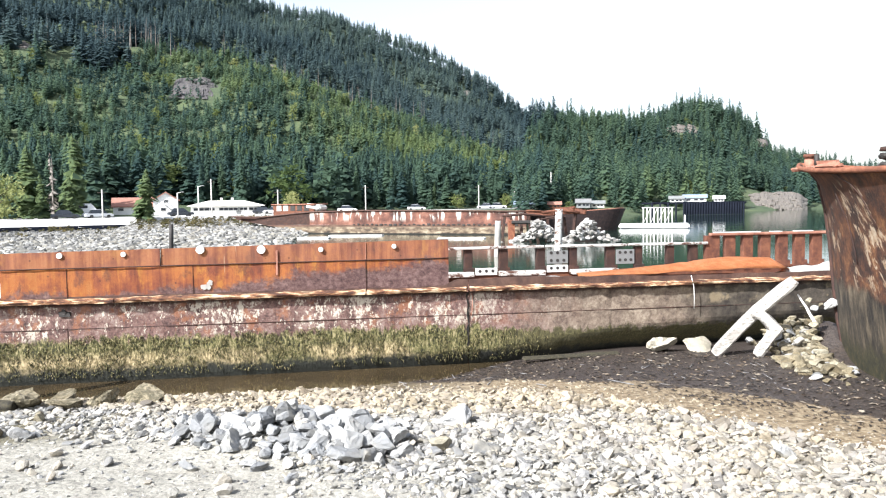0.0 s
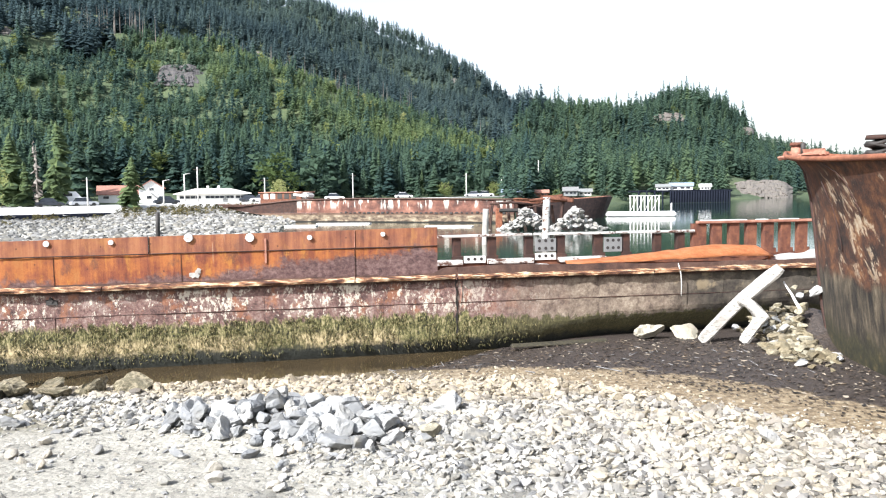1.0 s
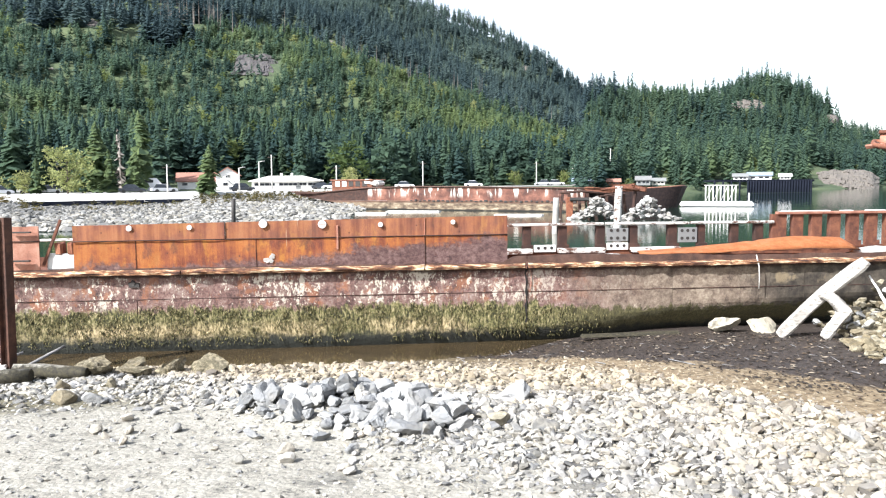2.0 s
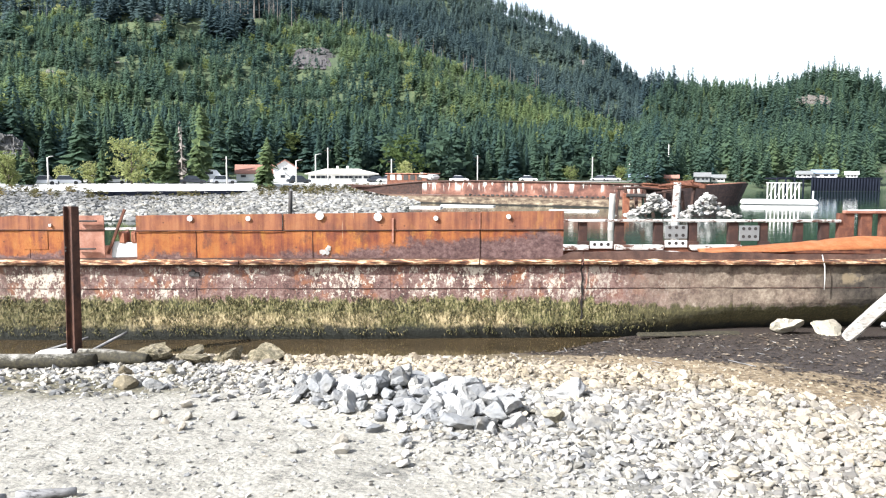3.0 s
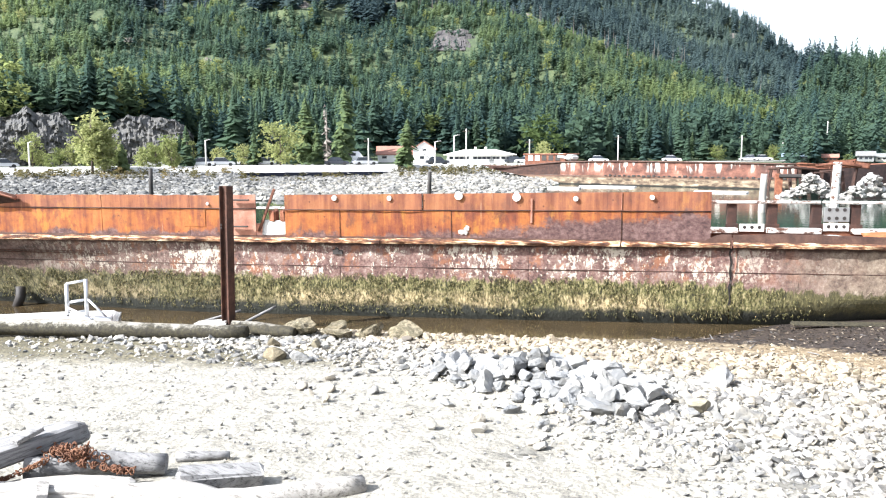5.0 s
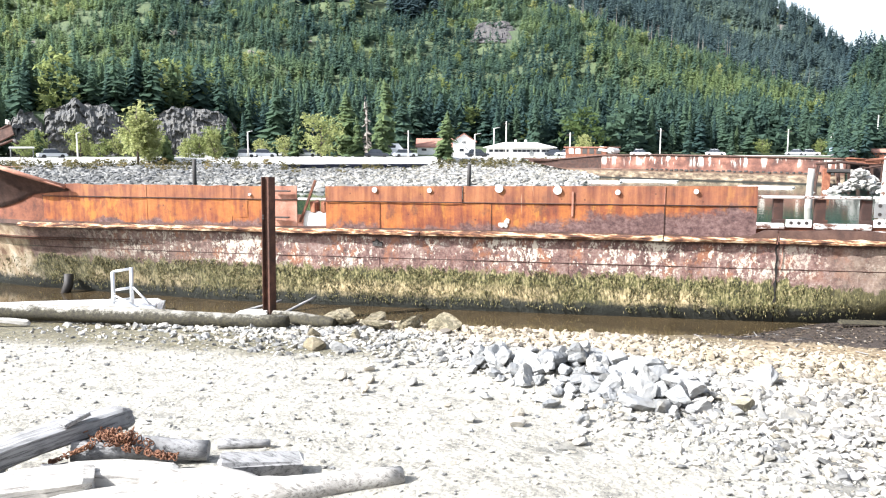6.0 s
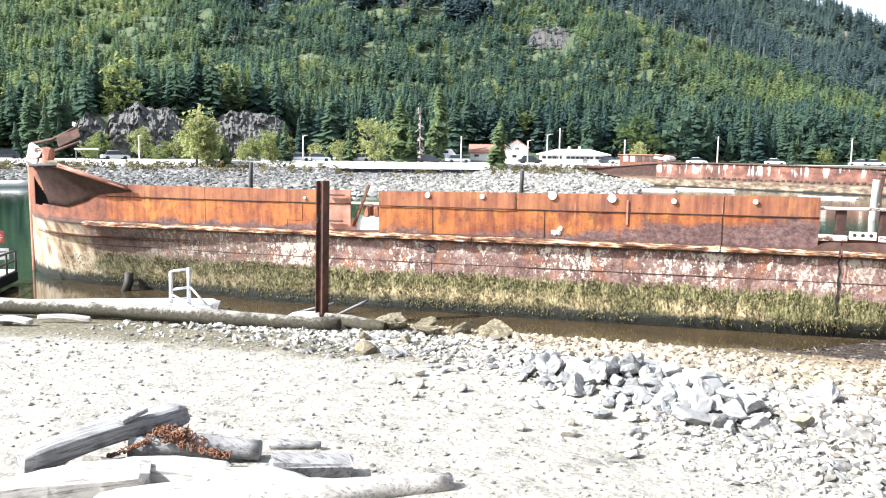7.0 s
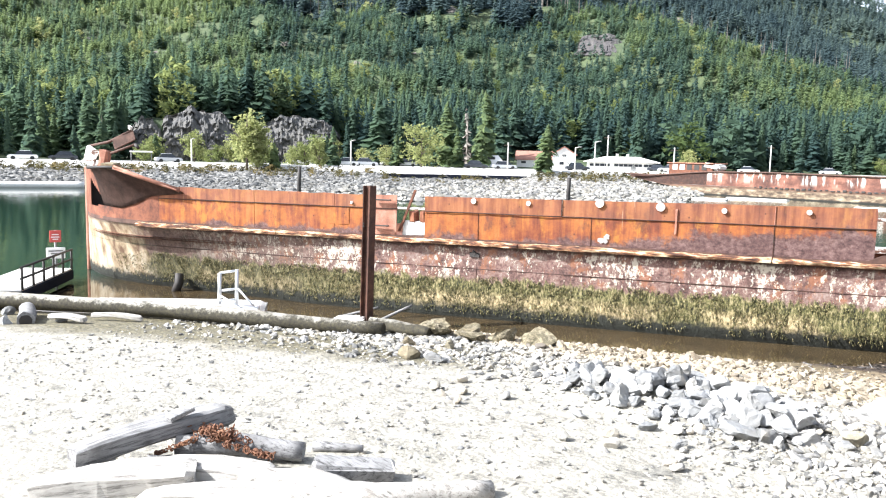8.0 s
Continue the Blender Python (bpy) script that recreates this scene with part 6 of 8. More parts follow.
for k, (x, y, s, a) in enumerate([(-7.95, 6.45, 0.30, 20), (-7.35, 6.75, 0.32, 70), (-6.85, 7.0, 0.2, 15)]):
    w = part("driftwood_chunk", box_bm((s, s * 0.6, s * 0.7), (x, y, 0.56), 0.03, (20, 12, a), 0.04), M_WOODGREY)
    tagged(w, "broken grey driftwood chunk under the logs", "driftwood")
hose = part("hose", tube_bm([(-7.45, 5.75, 0.50), (-7.75, 6.0, 0.52), (-7.98, 6.3, 0.56), (-8.1, 6.6, 0.62), (-8.05, 6.9, 0.72)], 0.018, 8), M_DARK)
tagged(hose, "thin dark hose curling out from under the driftwood", "hose")


def chain():
    c = thing("chain", "heap of rusty orange chain lying over the driftwood", "chain")
    bm = bmesh.new()
    ring = []
    for k in range(12):
        a = 2 * math.pi * k / 12
        cx, cy = 0.040 * math.cos(a) * 1.6, 0.040 * math.sin(a)
        row = []
        for j in range(5):
            b = 2 * math.pi * j / 5
            row.append(bm.verts.new((cx * (1 + 0.26 * math.cos(b)), cy * (1 + 0.26 * math.cos(b)), 0.012 * math.sin(b))))
        ring.append(row)
    for k in range(12):
        for j in range(5):
            bm.faces.new((ring[k][j], ring[(k + 1) % 12][j], ring[(k + 1) % 12][(j + 1) % 5], ring[k][(j + 1) % 5])).smooth = True
    me = bpy.data.meshes.new("link")
    bm.to_mesh(me)
    bm.free()
    me.materials.append(M_CHAIN)
    rng = random.Random(5)
    for k in range(230):
        t = rng.random()
        if k < 140:
            x, y = -7.10 + rng.gauss(0, 0.16), 7.44 + rng.gauss(0, 0.07)
            z = 0.79 + rng.uniform(-0.04, 0.06)
        elif k < 175:
            x, y, z = -7.25 - 0.35 * t, 7.25 - 0.35 * t + rng.gauss(0, 0.03), 0.76 - 0.16 * t
        else:
            x, y, z = -6.9 + 0.65 * t, 7.35 + 0.12 * t + rng.gauss(0, 0.03), 0.74 - 0.08 * t
        ob = new("link", me)
        ob.parent = c
        ob.matrix_world = Matrix.LocRotScale((x, y, z), Euler((rng.uniform(-1.2, 1.2), rng.uniform(-1.2, 1.2), rng.uniform(0, 6.28))), (0.62, 0.62, 0.62))


chain()


def timber_frame():
    t = thing("driftwood_tangle", "tangle of white weathered driftwood leaning against the wreck", "driftwood")
    for a, b, w, h, seed in (((6.92, 20.44, 0.30), (8.68, 19.82, 2.26), 0.30, 0.29, 1), ((7.72, 19.98, 1.50), (8.34, 19.76, 0.92), 0.27, 0.27, 3), ((8.30, 19.74, 1.05), (7.80, 19.92, 0.36), 0.27, 0.25, 4)):
        bm, m = hewn_bm(a, b, w, h, seed)
        bm.transform(m)
        part("limb", bm, M_WOOD, t)
    part("limb", tube_bm(along((8.86, 20.0, 1.86), (9.15, 19.5, 1.1), 5, 0.0, 0.01, 4), [0.02 + 0.005 * k for k in range(6)], 8, 0.1, 5), M_CHIP, t, "thin white stick")


timber_frame()


def skiff():
    """A flat white upturned skiff behind the boom log."""
    s = thing("white_skiff", "flat white upturned skiff moored behind the boom log", "boat")
    out = [(-19.7, 13.85), (-18.5, 14.5), (-17.0, 15.5), (-15.4, 16.5), (-14.3, 17.05), (-13.55, 16.0), (-13.4, 15.5), (-16.6, 14.65)]
    bm = bmesh.new()
    lo = [bm.verts.new((x, y, -0.05)) for x, y in out]
    mid = [bm.verts.new((x, y, 0.20)) for x, y in out]
    cx, cy = sum(p[0] for p in out) / 8, sum(p[1] for p in out) / 8
    hi = [bm.verts.new((cx + (x - cx) * 0.96, cy + (y - cy) * 0.9, 0.30)) for x, y in out]
    for a, b in ((lo, mid), (mid, hi)):
        for k in range(8):
            bm.faces.new((a[k], a[(k + 1) % 8], b[(k + 1) % 8], b[k]))
    bm.faces.new(hi)
    bm.faces.new(lo[::-1])
    bmesh.ops.recalc_face_normals(bm, faces=bm.faces)
    bmesh.ops.bevel(bm, geom=bm.edges[:], offset=0.02, segments=2, affect="EDGES")
    part("hull", bm, M_WHITE, s)
    part("rub_rail", tube_bm([(x, y, 0.2) for x, y in out + out[:1]], 0.03, 6), M_GREY, s)


skiff()


def ladder_frame():
    f = thing("aluminium_frame", "bent grey aluminium ladder frame standing on the skiff", "frame")
    a, b = Vector((-14.75, 15.7, 0.3)), Vector((-14.35, 15.9, 0.3))
    up = Vector((-0.02, 0.05, 0.98))
    for p, k in ((a, 0), (b, 1)):
        part("upright", tube_bm([p, p + up * (0.86 if k == 0 else 0.97)], 0.05, 8), M_ALU, f)
    for h in (0.12, 0.40, 0.88):
        part("rung", tube_bm([a + up * h * 0.98, b + up * (h + 0.06)], 0.032, 8), M_ALU, f)
    part("brace", tube_bm([b + up * 0.5, b + Vector((0.55, 0.05, 0.02))], 0.03, 8), M_ALU, f)
    part("brace", tube_bm([a + up * 0.28, b + Vector((0.3, -0.2, 0.02))], 0.03, 8), M_ALU, f)
    part("foot_bar", tube_bm([a + Vector((-0.05, -0.1, 0.03)), b + Vector((0.75, 0.0, 0.03))], 0.035, 8), M_ALU, f)


ladder_frame()


def gangway():
    g = thing("gangway", "floating white gangway with a dark pipe railing", "gangway")
    a, b = Vector((-20.6, 13.5, 0.42)), Vector((-23.0, 16.95, 0.42))
    d = (b - a).normalized()
    n = Vector((d.y, -d.x, 0))
    ln = (b - a).length
    yaw = math.degrees(math.atan2(d.y, d.x))
    for k in range(24):
        c = a.lerp(b, (k + 0.5) / 24)
        part("deck_board", box_bm((ln / 24 - 0.015, 1.5, 0.05), c - n * 0.1, 0.006, (0, 0, yaw)), M_CHIP, g)
    for o in (-0.8, 0.6):
        part("float_beam", box_bm((ln, 0.2, 0.3), a.lerp(b, 0.5) + n * o + Vector((0, 0, -0.18)), 0.03, (0, 0, yaw)), M_DOCK, g)
    for side in (0.66,):
        for h in (0.32, 0.62):
            part("rail", tube_bm([a + n * side + Vector((0, 0, h)), b + n * side + Vector((0, 0, h))], 0.035, 8), M_DARK, g)
        for k in range(6):
            p = a.lerp(b, 0.02 + k / 5.2) + n * side
            part("rail_post", tube_bm([p, p + Vector((0, 0, 0.64))], 0.035, 8), M_DARK, g)


gangway()


def signs():
    s = thing("dock_sign", "white notice board under a small red sign on a post", "sign")
    p = Vector((-23.2, 17.3, 0.0))
    part("post", tube_bm([p + Vector((0, 0, -0.4)), p + Vector((0, 0, 1.62))], 0.04, 8), M_GREY, s)
    turn = (0, 0, 53)
    front = Vector((0.8, -0.6, 0)) * 0.06
    w = part("white_board", box_bm((0.56, 0.03, 0.36), p + front + Vector((0, 0, 0.88)), 0.02, turn), M_WHITE, s, "white notice board")
    r = part("red_board", box_bm((0.34, 0.03, 0.38), p + front + Vector((0, 0, 1.42)), 0.02, turn), M_RED, s, "faded red sign board")
    for k, (ww, z) in enumerate(((0.42, 0.95), (0.30, 0.86))):
        part("text_bar", box_bm((ww, 0.012, 0.03), p + front * 1.35 + Vector((0, 0, z)), 0.002, turn), M_DARK, w)
    for k, (ww, z) in enumerate(((0.2, 1.48), (0.24, 1.40), (0.16, 1.33))):
        part("text_bar", box_bm((ww, 0.012, 0.03), p + front * 1.35 + Vector((0, 0, z)), 0.002, turn), M_WHITE, r)


signs()


def pilings():
    for k, (az, r, zt, rad) in enumerate(((37.8, 58, 3.35, 0.16), (18.9, 60, 2.95, 0.17), (-3.73, 62, 2.75, 0.26), (-8.04, 60, 3.62, 0.3))):
        x, y = -r * math.sin(radians(az)), r * math.cos(radians(az))
        bm = tube_bm([(x + 0.03 * j, y, -3.2 + (zt + 3.2) * j / 6) for j in range(7)], [rad * (1.05 - 0.03 * j) for j in range(7)], 10, 0.08, k)
        white = k == 2
        ob = part("piling", bm, M_WORNWHITE if white else (M_CHIPRUST if k == 3 else M_DARK))
        tagged(ob, ("bird-whitened" if white else "weathered brown" if k == 3 else "black tarred") + " timber piling standing in the bay", "piling", "pilings in the bay")


pilings()


# ---- across the bay ----
def polar(az, r, z=0.0):
    return Vector((-r * math.sin(radians(az)), r * math.cos(radians(az)), z))


def el_z(el, r):
    return 4.3 + r * math.tan(radians(el))


# bank of broken rock, road with its low wall
def bank_stones():
    rng = np.random.default_rng(17)
    protos = []
    for k in range(8):
        bm = rock_bm(random.Random(300 + k), 7)
        protos.append((np.array([v.co[:] for v in bm.verts]), np.array([[v.index for v in f.verts] for f in bm.faces])))
        bm.free()
    single = [rock_mesh("rock", 320 + k, 7, M_BANKSTONE, 2, 0.5) for k in range(6)]
    V, F, n, apart = [], [], 0, []
    for k in range(9000):
        az = rng.uniform(9.5, 60)
        sr, rr = float(shore_r(az)), float(road_r(az))
        t = rng.uniform(0, 0.97)
        r = sr + (rr - sr) * t
        x, y = -r * math.sin(math.radians(az)), r * math.cos(math.radians(az))
        s = rng.uniform(0.3, 0.95) * (1.15 - 0.45 * t)
        if t < 0.3 and 14 < az < 42 and s > 0.55 and len(apart) < 290:
            ob = new("rock", single[len(apart) % 6])
            ob.matrix_world = Matrix.LocRotScale((x, y, t * float(bank_top(az)) + 0.08), Euler((0, 0, rng.uniform(0, 6.28))), (s * rng.uniform(0.9, 1.4), s, s * rng.uniform(0.5, 0.8)))
            apart.append(ob)
            continue
        pv, pf = protos[rng.integers(8)]
        a = rng.uniform(0, 6.28)
        c, q = math.cos(a), math.sin(a)
        p = pv * [s * rng.uniform(0.8, 1.4), s, s * rng.uniform(0.5, 0.8)]
        p = np.stack([p[:, 0] * c - p[:, 1] * q + x, p[:, 0] * q + p[:, 1] * c + y, p[:, 2] + t * float(bank_top(az)) + 0.08], -1)
        V.append(p)
        F.append(pf + n)
        n += len(pv)
    ob = tri_ob("riprap", np.concatenate(V), np.concatenate(F), [M_RIPRAP])
    tagged(ob, "bank of broken grey rock along the far shore", "riprap", kind="stuff")
    for q in apart:
        q.parent = ob


bank_stones()


def ribbon(name, a0, a1, o0, o1, z0, z1, mat, label, step=0.5):
    """A strip of ground or wall that follows the road."""
    V, F = [], []
    azs = np.arange(a0, a1 + 0.01, step)
    for az in azs:
        r = float(road_r(az))
        for o, z in ((o0, z0), (o0, z1), (o1, z1), (o1, z0)):
            V.append(polar(az, r + o - (2.6 if name == "road_shoulder" and o == o0 and z == z0 else 0.0), z))
    for k in range(len(azs) - 1):
        for j in range(4):
            F.append((k * 4 + j, (k + 1) * 4 + j, (k + 1) * 4 + (j + 1) % 4, k * 4 + (j + 1) % 4))
    F += [(0, 1, 2, 3), tuple(len(V) - 4 + j for j in (3, 2, 1, 0))]
    ob = mesh_ob(name, V, F, mat)
    return tagged(ob, label, name, kind="structure")


ribbon("road", -14, 62, 0.05, 9.5, ROAD_Z - 0.3, ROAD_Z + 0.14, M_SHOULDER, "sunlit pale concrete shore road")
ribbon("road_shoulder", 9, 62, -0.3, 0.05, ROAD_Z - 1.15, ROAD_Z + 0.15, M_SHOULDER, "pale sloping gravel shoulder along the road")
ribbon("pavement", -14, 62, 9.5, 30, ROAD_Z - 0.3, ROAD_Z + 0.03, M_SHOULDER, "pale gravel lot behind the road")
sl = part("shore_log", tube_bm([polar(a, 96.2, 0.25) for a in np.arange(51.5, 60, 0.5)], 0.4, 8, 0.1, 3), M_CHIP)
tagged(sl, "pale boom log floating along the far shore", "log")
cb = part("retaining_wall", merge(*[box_bm((3.4, 0.4, 1.1), polar(a, float(road_r(a)) - 2.9, 0.75), 0.04, (0, 0, a), 0.05) for a in np.arange(22.3, 31.5, 1.45)]), M_DOCK)
tagged(cb, "dark timber retaining wall under the road edge", "wall")


def bank_scrub():
    rng = random.Random(91)
    protos = [round_arrays(random.Random(950 + k), 16, 0.2, 1.3) for k in range(5)]
    spots = []
    for k in range(420):
        az = rng.choice((rng.uniform(12, 21), rng.uniform(33, 60), rng.uniform(9, 60)))
        t = 1.0 - 0.35 * rng.random() ** 2.0
        r = float(shore_r(az)) + (float(road_r(az)) - 3.4 - float(shore_r(az))) * t
        p = polar(az, r, float(bank_top(az)) * t)
        spots.append((p.x, p.y, p.z - 0.15, rng.uniform(0.4, 1.3), rng.uniform(1.0, 1.8), rng.random()))
    plant("bank_scrub", spots, protos, M_SCRUB, "dry brown and olive scrub along the top of the bank", "scrub")


bank_scrub()


def crag(name, az0, az1, el0, el1, r0, r1, bulge, seed, mat, label, nu=44, nv=20, kind="stuff"):
    """A broken rock face set into the slope between two distances: stepped blocks, cracks and a ragged rim."""
    V, F = [], []
    for i in range(nu + 1):
        u = i / nu
        rim = 0.80 + 0.40 * float(fbm(u * 5 + seed, 0.5, 3, seed)) - 0.45 * abs(2 * u - 1) ** 3
        for j in range(nv + 1):
            v = j / nv
            band = math.floor(v * nv / 4.2 + 1.6 * float(fbm(u * 4, 1.0, 3, seed + 5)) + u * 3)
            row = math.floor(v * nv / 2 + 4 * u + 1.5 * float(vnoise(u * 9, v * 3, seed + 6)))
            block = float(vnoise(math.floor(u * nu / 7 + 3.7 * (band * 0.618 % 1)), band, seed)) - 0.5
            small = float(vnoise(math.floor(u * nu / 3.2 + 2.9 * (row * 0.618 % 1)), row, seed + 1)) - 0.5
            fine = float(fbm(u * 16, v * 9, 3, seed + 2)) - 0.5
            edge = max(0.0, abs(2 * u - 1) - 0.75) / 0.25
            r = r0 + (r1 - r0) * v - bulge * (math.sin(math.pi * min(1, 0.15 + v * 0.85)) * (1 - edge**2) + 0.8 * block + 0.55 * small + 0.5 * fine) + bulge * edge**2
            el = el0 + (el1 - el0) * v * rim
            az = az0 + (az1 - az0) * (u + 0.02 * fine)
            V.append(polar(az, r, 4.3 + r0 * math.tan(math.radians(el)) + (r - r0) * math.tan(math.radians(el))))
    m = nv + 1
    for i in range(nu):
        for j in range(nv):
            F.append((i * m + j, i * m + j + 1, (i + 1) * m + j + 1, (i + 1) * m + j))
    return tagged(mesh_ob(name, V, F, mat), label, "cliff" if "cliff" in name else "rock outcrop", kind=kind)


for k, (a0, a1, e1) in enumerate(((46.5, 48.9, 2.1), (41.6, 47.0, 2.7), (39.6, 42.4, 1.9), (34.8, 40.6, 2.7))):
    r = float(road_r((a0 + a1) / 2))
    crag("rock_cliff", a1, a0, -0.9, e1, r + 29.5, r + 33.5, 1.7, 41 + 3 * k, M_CLIFF, "grey craggy rock cliff above the shore road", int(14 * (a1 - a0)), 34, "structure")


M_PALEROCK = stone("bare_rock", [(0.13, 0.11, 0.10), (0.18, 0.155, 0.14), (0.23, 0.205, 0.185)], 0.4, 0.4, spots=0.12)
for k, (az, el, w, h) in enumerate(OUTCROPS):
    r0, r1 = crag_span(az, el, h)
    half = math.degrees(0.5 * w / r0)
    dh = math.degrees(0.5 * h / r0)
    crag("rock_outcrop", az + half, az - half, el - dh, el + dh, r0, r1, 0.07 * (r1 - r0) + 0.7, 400 + k, M_CRAG if k == 0 else M_PALEROCK, "bare grey rock outcrop on the wooded hillside", max(14, int(w * 2)), max(10, int(h * 2)))
for k, (az, el, r, w, h) in enumerate([(-16.5, 4.65, 418, 17, 5), (-21.4, 3.6, 440, 9, 4), (-8.9, 3.9, 420, 6, 3)]):
    half, dh = math.degrees(0.5 * w / r), math.degrees(0.5 * h / r)
    crag("rock_outcrop", az + half, az - half, el - dh, el + dh, r - 6, r + 6, 3.0, 430 + k, M_PALEROCK, "bare pale rock outcrop on the knoll")
crag("rock_bluff", -20.2, -24.4, -0.95, 0.35, 288, 306, 2.2, 447, M_PALEROCK, "low bare rock bluff at the water's edge", 80, 22)


def tree_thing(az, r, z, h, kind, tint, seed, wide=1.0):
    rng = random.Random(seed)
    base = polar(az, r, z)
    name = "conifer" if kind == "fir" else "broadleaf_tree"
    words = {"fir": "tall green conifer with uneven drooping boughs beside the road", "alder": "pale green broadleaf tree with an open crown beside the road", "snag": "dead grey conifer with bare drooping boughs"}[kind]
    t = thing(name, words, "tree", None, "roadside trees")
    limbs = [tube_bm([base + Vector((0, 0, -0.4)), base + Vector((0.1, 0, h * 0.4)), base + Vector((0.05, 0.1, h * 0.93))], [0.022 * h, 0.014 * h, 0.003 * h], 7, 0.1, seed)]
    if kind == "alder":
        for k in range(7):
            a, q = rng.uniform(0, 6.28), rng.uniform(0.25, 0.6)
            s = base + Vector((0.05, 0, h * q))
            limbs.append(tube_bm([s, s + Vector((math.cos(a) * h * 0.14, math.sin(a) * h * 0.14, h * 0.10)), s + Vector((math.cos(a) * h * 0.24, math.sin(a) * h * 0.24, h * 0.24))], [0.009 * h, 0.006 * h, 0.002 * h], 5))
    part("trunk", merge(*limbs), M_SNAG if kind == "snag" else M_TRUNK, t)
    if kind == "alder":
        v, f = round_arrays(rng, 420, 0.062, wide, 10)
    else:
        v, f = conifer_arrays(rng, 16 if kind == "snag" else 34, 6 if kind == "snag" else 11, (0.13 if kind == "snag" else 0.20) * wide, 0.85, 0.7)
    if kind == "snag":
        keep = np.array([rng.random() < 0.4 for _ in f])
        f = f[keep]
    v = v * h + np.array(base)
    tt = np.repeat(np.clip([tint + rng.gauss(0, 0.12) for _ in range(len(v) // 3)], 0, 1), 3)
    ob = tri_ob("crown", v, f, [M_SNAG if kind == "snag" else M_LEAF if kind == "alder" else M_NEEDLE], tint=tt)
    ob.parent = t


for k, (az, el0, el1, off, kind, tint, wide) in enumerate([
    (20.3, -1.0, 2.43, -1, "fir", 0.85, 1.4), (27.35, -0.6, 3.86, 12, "fir", 0.8, 1.2), (24.6, -0.6, 4.6, 16, "fir", 0.8, 1.25), (25.9, -0.6, 3.4, 18, "snag", 0.5, 0.9),
    (28.2, -0.6, 3.3, 20, "fir", 0.35, 1.0), (23.4, -0.6, 3.9, 22, "fir", 0.3, 1.0), (30.9, -0.7, 1.5, 11, "fir", 0.7, 1.1), (26.6, -0.7, 2.1, 10, "fir", 0.8, 1.3), (24.9, -0.7, 1.9, 11, "fir", 0.85, 1.4),
    (29.1, -0.9, 2.3, 6, "alder", 0.75, 1.55), (41.2, -1.25, 2.9, -2, "alder", 0.85, 0.95), (40.5, -1.25, 2.0, -2, "alder", 0.8, 0.8), (39.3, -1.25, 0.7, -3, "fir", 0.95, 1.5), (36.3, -1.1, 1.1, 0, "alder", 0.7, 0.8),
    (37.3, -1.0, 0.9, 2, "alder", 0.6, 1.2), (35.3, -1.0, 1.9, 3, "fir", 0.6, 1.0), (38.0, -1.0, 0.6, 3, "alder", 0.7, 1.4), (10.6, -0.6, 0.85, 14, "alder", 1.0, 1.1), (22.7, -0.6, 0.75, 50, "alder", 0.8, 1.3),
    (43.6, -0.9, 0.1, 12, "alder", 0.5, 1.6), (47.9, -0.9, 0.4, 14, "alder", 0.5, 1.6), (50.4, -0.8, 2.4, 18, "fir", 0.55, 1.1), (52.0, -0.8, 1.5, 18, "fir", 0.35, 1.1), (54.5, -0.8, 2.9, 20, "fir", 0.4, 1.1),
    (31.6, -0.8, 0.7, 12, "alder", 0.85, 1.4), (33.2, -0.8, 0.5, 13, "alder", 0.9, 1.4), (-4.5, -0.6, 0.5, 22, "alder", 0.5, 1.6), (-1.0, -0.6, 0.6, 24, "alder", 0.45, 1.6), (-11.6, -0.7, 0.6, 20, "alder", 0.7, 1.6)]):
    r = float(road_r(az)) + off
    z0 = min(el_z(el0, r), ROAD_Z)
    tree_thing(az, r, z0, el_z(el1, r) - z0, kind, tint, 500 + k, wide)


for k in range(16):
    q = random.Random(800 + k)
    a = q.uniform(35, 48.5)
    tree_thing(a, float(road_r(a)) + q.uniform(18, 27), ROAD_Z, q.uniform(2.5, 6.5), q.choice(("alder", "alder", "fir")), q.uniform(0.3, 0.8), 820 + k, 1.2)


def lamp_post(az, el, off, arm):
    r = float(road_r(az)) + off
    b = polar(az, r, ROAD_Z)
    h = el_z(el, r) - ROAD_Z
    p = thing("street_lamp" if arm else "utility_pole", "pale slender street lamp beside the shore road" if arm else "weathered utility pole with a crossarm beside the road", "pole", None, "poles along the road")
    part("pole", tube_bm([b + Vector((0, 0, -0.5)), b + Vector((0, 0, h))], [0.14, 0.10], 8), M_CONC, p)
    if arm:
        part("lamp_arm", tube_bm([b + Vector((0, 0, h - 0.05)), b + Vector((0.9, -0.4, h + 0.1))], 0.05, 6), M_CONC, p)
        part("lamp_head", box_bm((0.6, 0.24, 0.14), b + Vector((1.05, -0.45, h + 0.1)), 0.05, (0, 0, -24)), M_GREY, p)
    else:
        part("crossarm", box_bm((1.4, 0.12, 0.12), b + Vector((0, 0, h - 0.5)), 0.02, (0, 0, az + 20)), M_TRUNK, p)


for k, (az, el) in enumerate([(44.82, 0.77), (34.06, 0.94), (22.98, 1.08), (18.28, 0.83), (16.93, 1.25), (16.07, 1.73), (11.61, 0.96), (5.5, 1.22), (-2.55, 1.12), (-5.07, 0.81), (-7.66, 1.96)]):
    lamp_post(az, el, 0.8 if k in (1, 2, 3, 6) else 10, k in (0, 1, 3, 4, 9))


